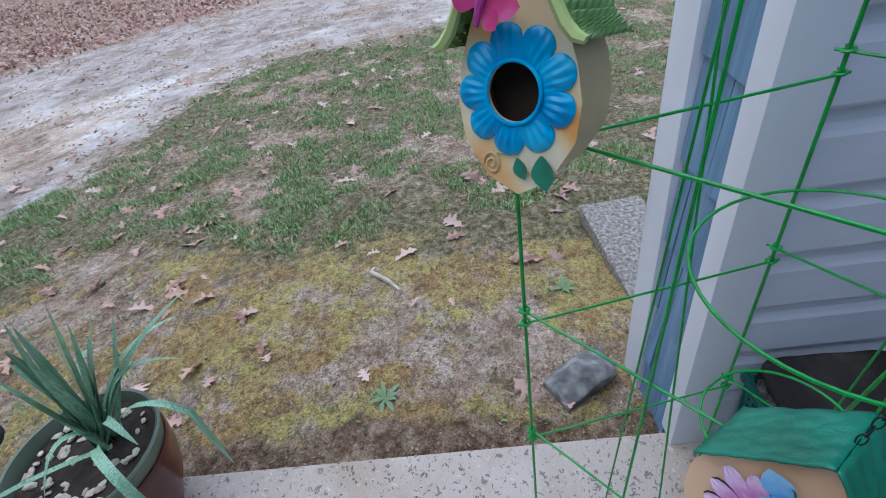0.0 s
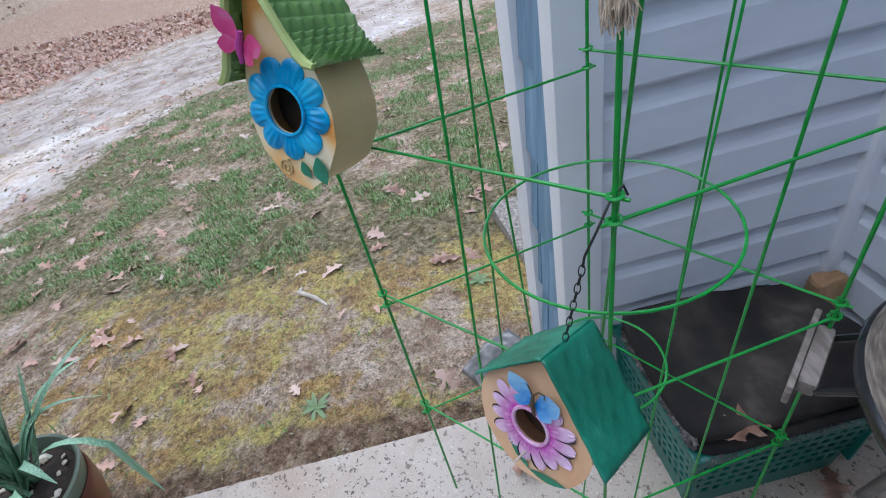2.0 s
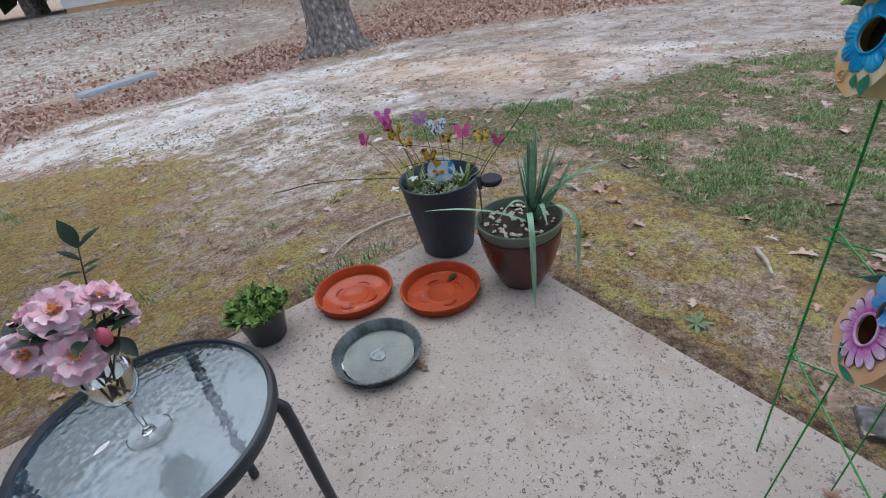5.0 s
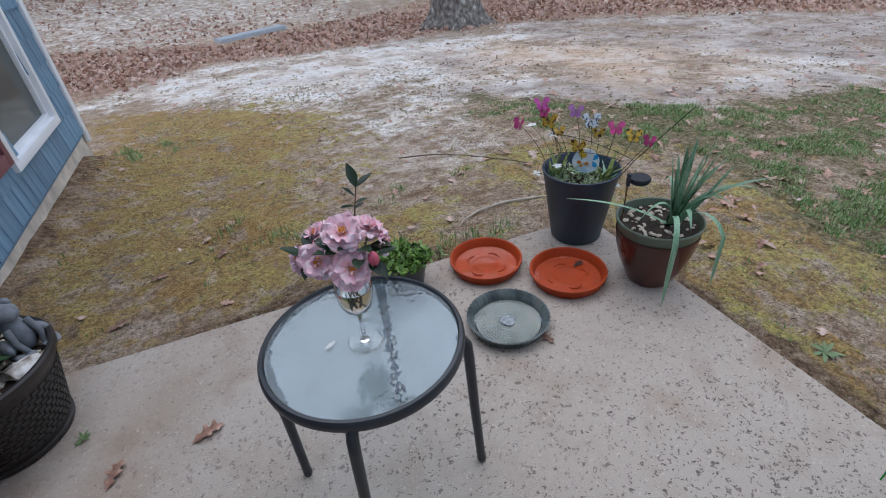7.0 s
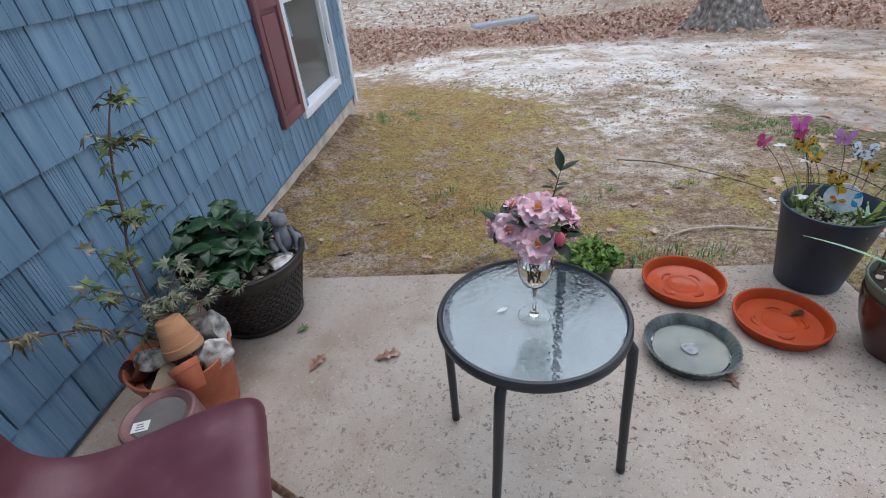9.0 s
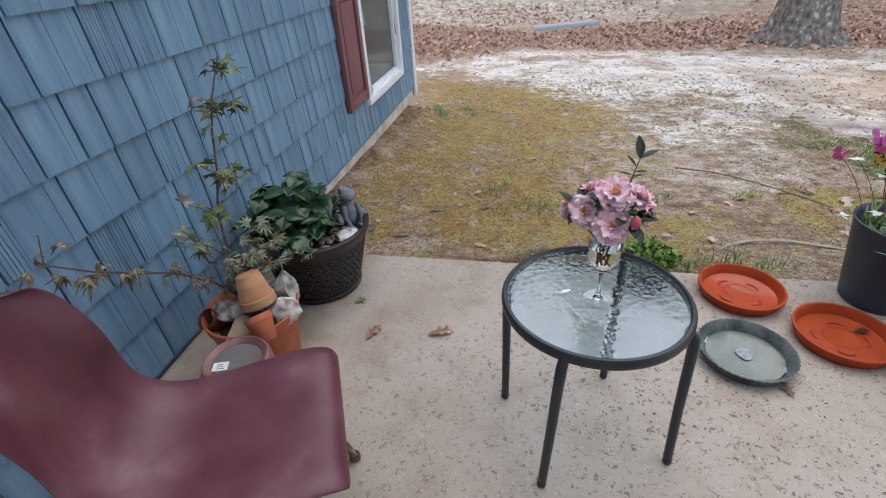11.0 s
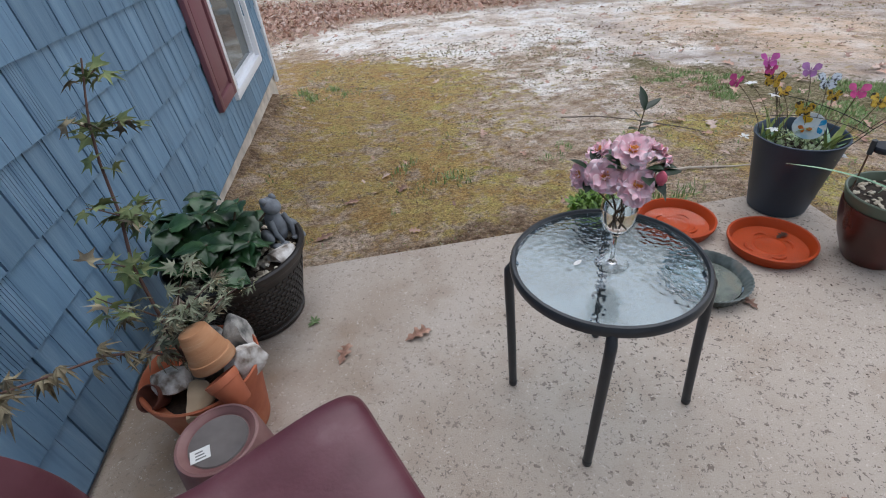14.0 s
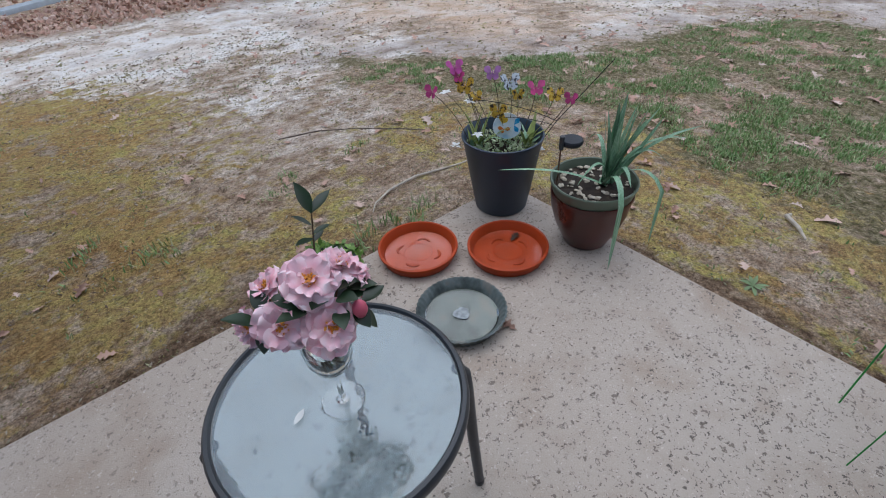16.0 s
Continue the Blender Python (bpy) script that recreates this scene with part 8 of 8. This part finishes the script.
def leaves():
    rng = random.Random(61)
    # single leaves on and beside the patio
    one = [(-1.296, 0.427, 0.10, 20), (-1.552, 0.40, 0.095, 70), (0.135, -0.72, 0.10, 60), (0.395, -0.905, 0.08, 10), (0.115, -1.24, 0.10, 150), (-0.155, 0.305, 0.07, 100)]
    for x, y, s, a in one:
        bm = oak_leaf(s, rng, curl=0.5)
        solid("oak_leaf", bm, OAK_ONE, "dry brown lobed oak leaf on the concrete", "leaf", "fallen oak leaves", at=(x, y, 0.006), turn=a, smooth=False)
    solid("oak_leaf", oak_leaf(0.10, rng, curl=0.7), OAK_ONE, "curled orange-brown oak leaf on the rubber mat", "leaf", "fallen oak leaves", at=(0.150, -1.035, 0.268), turn=95, smooth=False)
    solid("oak_leaf", oak_leaf(0.09, rng, curl=0.7), OAK_ONE, "dry reddish leaf beside the wire cages", "leaf", "fallen oak leaves", at=(0.305, -0.675, 0.012), turn=70, smooth=False)
    solid("oak_leaf", oak_leaf(0.09, rng, curl=0.5), OAK_ONE, "dry brown lobed oak leaf on the concrete", "leaf", "fallen oak leaves", at=(-0.357, -0.372, 0.006), turn=110, smooth=False)
    wet = oak_leaf(0.062, rng, curl=0.25)
    solid("oak_leaf", wet, WET_LEAF, "dark wet leaf lying in the saucer", "leaf", "fallen oak leaves", at=(0.190, 0.607, 0.0160), turn=20, smooth=False)
    near = [(1.16, 0.49, 0.10, 30), (1.961, 1.114, 0.15, 10), (1.32, -0.62, 0.14, 80), (-1.672, 1.245, 0.10, 30), (-1.256, 1.728, 0.10, 60), (-1.55, 1.62, 0.09, 10), (2.1, -0.45, 0.2, 40), (1.55, -0.35, 0.1, 100), (1.72, 0.55, 0.09, 50), (1.45, 0.9, 0.11, 140), (0.98, 0.35, 0.08, 15), (2.6, 0.1, 0.13, 0), (1.55, 1.6, 0.12, 70), (1.95, 1.8, 0.13, 160)]
    for x, y, s, a in near:
        bm = oak_leaf(s, rng, curl=0.35)
        solid("oak_leaf", bm, OAK_ONE, "dry brown lobed oak leaf on the yard", "leaf", "fallen oak leaves", at=(x, y, settle(x, y) + 0.012), turn=a, smooth=False)
    bank = [template(oak_leaf(1.0, random.Random(k), curl=0.45)) for k in range(7)]
    small = []
    for k in range(5):
        r2 = random.Random(90 + k)
        b3 = bmesh.new()
        vs = [b3.verts.new((0.5 * math.cos(a) * r2.uniform(0.7, 1.2), 0.3 * math.sin(a) * r2.uniform(0.7, 1.3), 0.25 * r2.uniform(-1, 1))) for a in (0, 0.9, 1.8, 2.7, 3.6, 4.6, 5.4)]
        cc = b3.verts.new((0, 0, 0.12))
        for i in range(7):
            b3.faces.new((cc, vs[i], vs[(i + 1) % 7]))
        small.append(template(b3))
    items = []
    def drop(x, y, size, t, lift=0.0, tilt=25):
        if x < PATIO_X + 0.03 and y < PATIO_Y + 0.03:
            return
        if x < WALL_X + 0.08 and y < 4.3:
            return
        items.append((t, Matrix.Translation((x, y, settle(x, y) + 0.008 + lift)) @ pose(0, 0, 0, rng.uniform(-tilt, tilt), rng.uniform(-tilt, tilt), rng.uniform(0, 360)) @ Matrix.Scale(size, 4)))
    for _ in range(460):
        drop(rng.uniform(0.6, 6.5), rng.uniform(-3.5, 3.2), rng.uniform(0.05, 0.14), rng.choice(bank))
    for _ in range(60):
        drop(rng.uniform(-2.1, 0.6), rng.uniform(1.05, 4.8), rng.uniform(0.04, 0.1), rng.choice(bank))
    for _ in range(520):
        x, y = rng.uniform(-4, 11), rng.uniform(2.5, 10)
        if zone_at(x, y)[1] > -0.2:
            drop(x, y, rng.uniform(0.05, 0.15), rng.choice(bank))
    k = 0
    while k < 15000:
        x, y = rng.uniform(-9, 15), rng.uniform(0, 16)
        d = zone_at(x, y)[2] + 0.8 * noise.noise(Vector((x * 0.5, y * 0.5, 3)))
        if d < -0.3 or (d < 0.4 and rng.random() > 0.4):
            continue
        if noise.noise(Vector((x * 0.9, y * 0.9, 8))) < -0.32 and rng.random() < 0.7:
            continue
        drop(x, y, rng.uniform(0.06, 0.13), rng.choice(small), rng.uniform(0, 0.04), 60)
        k += 1
    k = 0
    while k < 6500:
        x, y = rng.uniform(-12, 24), rng.uniform(11, 27)
        if noise.noise(Vector((x * 0.35, y * 0.35, 5))) < rng.uniform(-0.35, 0.45):
            continue
        drop(x, y, rng.uniform(0.07, 0.15), rng.choice(small), 0.02, 50)
        k += 1
    v, f = scatter(items)
    joined("leaf_litter", v, f, OAK, "scattered brown oak leaves over the yard", "leaves")
    # crumbs and soil bits on the slab
    bits = []
    crumb = template(stone_mesh((1, 0.5, 0.35), 3, 0.3, 1))
    for _ in range(520):
        x, y = rng.uniform(-2.1, 0.45), rng.uniform(-1.2, 0.92)
        if rng.random() < 0.55:
            x, y = rng.gauss(0.0, 0.32), rng.gauss(0.25, 0.35)
        if x > PATIO_X - 0.02 or y > PATIO_Y - 0.02 or x < WALL_X + 0.05:
            continue
        bits.append((crumb, Matrix.Translation((x, y, 0.001)) @ pose(0, 0, 0, 0, 0, rng.uniform(0, 360)) @ Matrix.Scale(rng.uniform(0.0012, 0.004), 4)))
    v, f = scatter(bits)
    joined("soil_crumbs", v, f, DARK_STICK, "dark crumbs of soil and leaf on the concrete", "debris")


leaves()


def yard_debris():
    """Twig bits, crumbs and moss tips that roughen the soil near the patio."""
    rng = random.Random(77)
    bits = []
    for k in range(6):
        r2 = random.Random(200 + k)
        ln, wd = r2.uniform(0.7, 1.6), r2.uniform(0.25, 0.6)
        v = np.array([(-ln, 0, 0), (0, -wd, 0.0), (ln, 0, 0), (0, wd, 0), (r2.uniform(-0.3, 0.3), 0, r2.uniform(0.4, 0.8))])
        bits.append((v, [[0, 1, 4], [1, 2, 4], [2, 3, 4], [3, 0, 4]]))
    items = []
    while len(items) < 26000:
        d = rng.random() ** 1.6 * 5.5
        if rng.random() < 0.5:
            x, y = rng.uniform(-2.2, 1.6), PATIO_Y + 0.01 + d
        else:
            x, y = PATIO_X + 0.01 + d, rng.uniform(-2.0, 2.2)
        if noise.noise(Vector((x * 2.5, y * 2.5, 4))) < rng.uniform(-0.6, 0.25):
            continue
        if x < WALL_X + 0.03 and y < 4.2:
            continue
        items.append((rng.choice(bits), Matrix.Translation((x, y, settle(x, y) + 0.004)) @ pose(0, 0, 0, rng.uniform(-25, 25), rng.uniform(-25, 25), rng.uniform(0, 360)) @ Matrix.Scale(rng.uniform(0.003, 0.009) * (1 + 0.25 * d), 4)))
    k = 0
    while k < 5000:
        x, y = rng.uniform(-4, 11), rng.uniform(-3, 10)
        if zone_at(x, y)[1] < 0 or noise.noise(Vector((x * 1.3, y * 1.3, 6))) < rng.uniform(-0.5, 0.4):
            continue
        k += 1
        items.append((rng.choice(bits), Matrix.Translation((x, y, settle(x, y) + 0.006)) @ pose(0, 0, 0, rng.uniform(-25, 25), rng.uniform(-25, 25), rng.uniform(0, 360)) @ Matrix.Scale(rng.uniform(0.008, 0.028), 4)))
    v, f = scatter(items)
    joined("yard_debris", v, f, DEBRIS, "crumbs, twig bits and moss tips on the soil", "debris")


yard_debris()
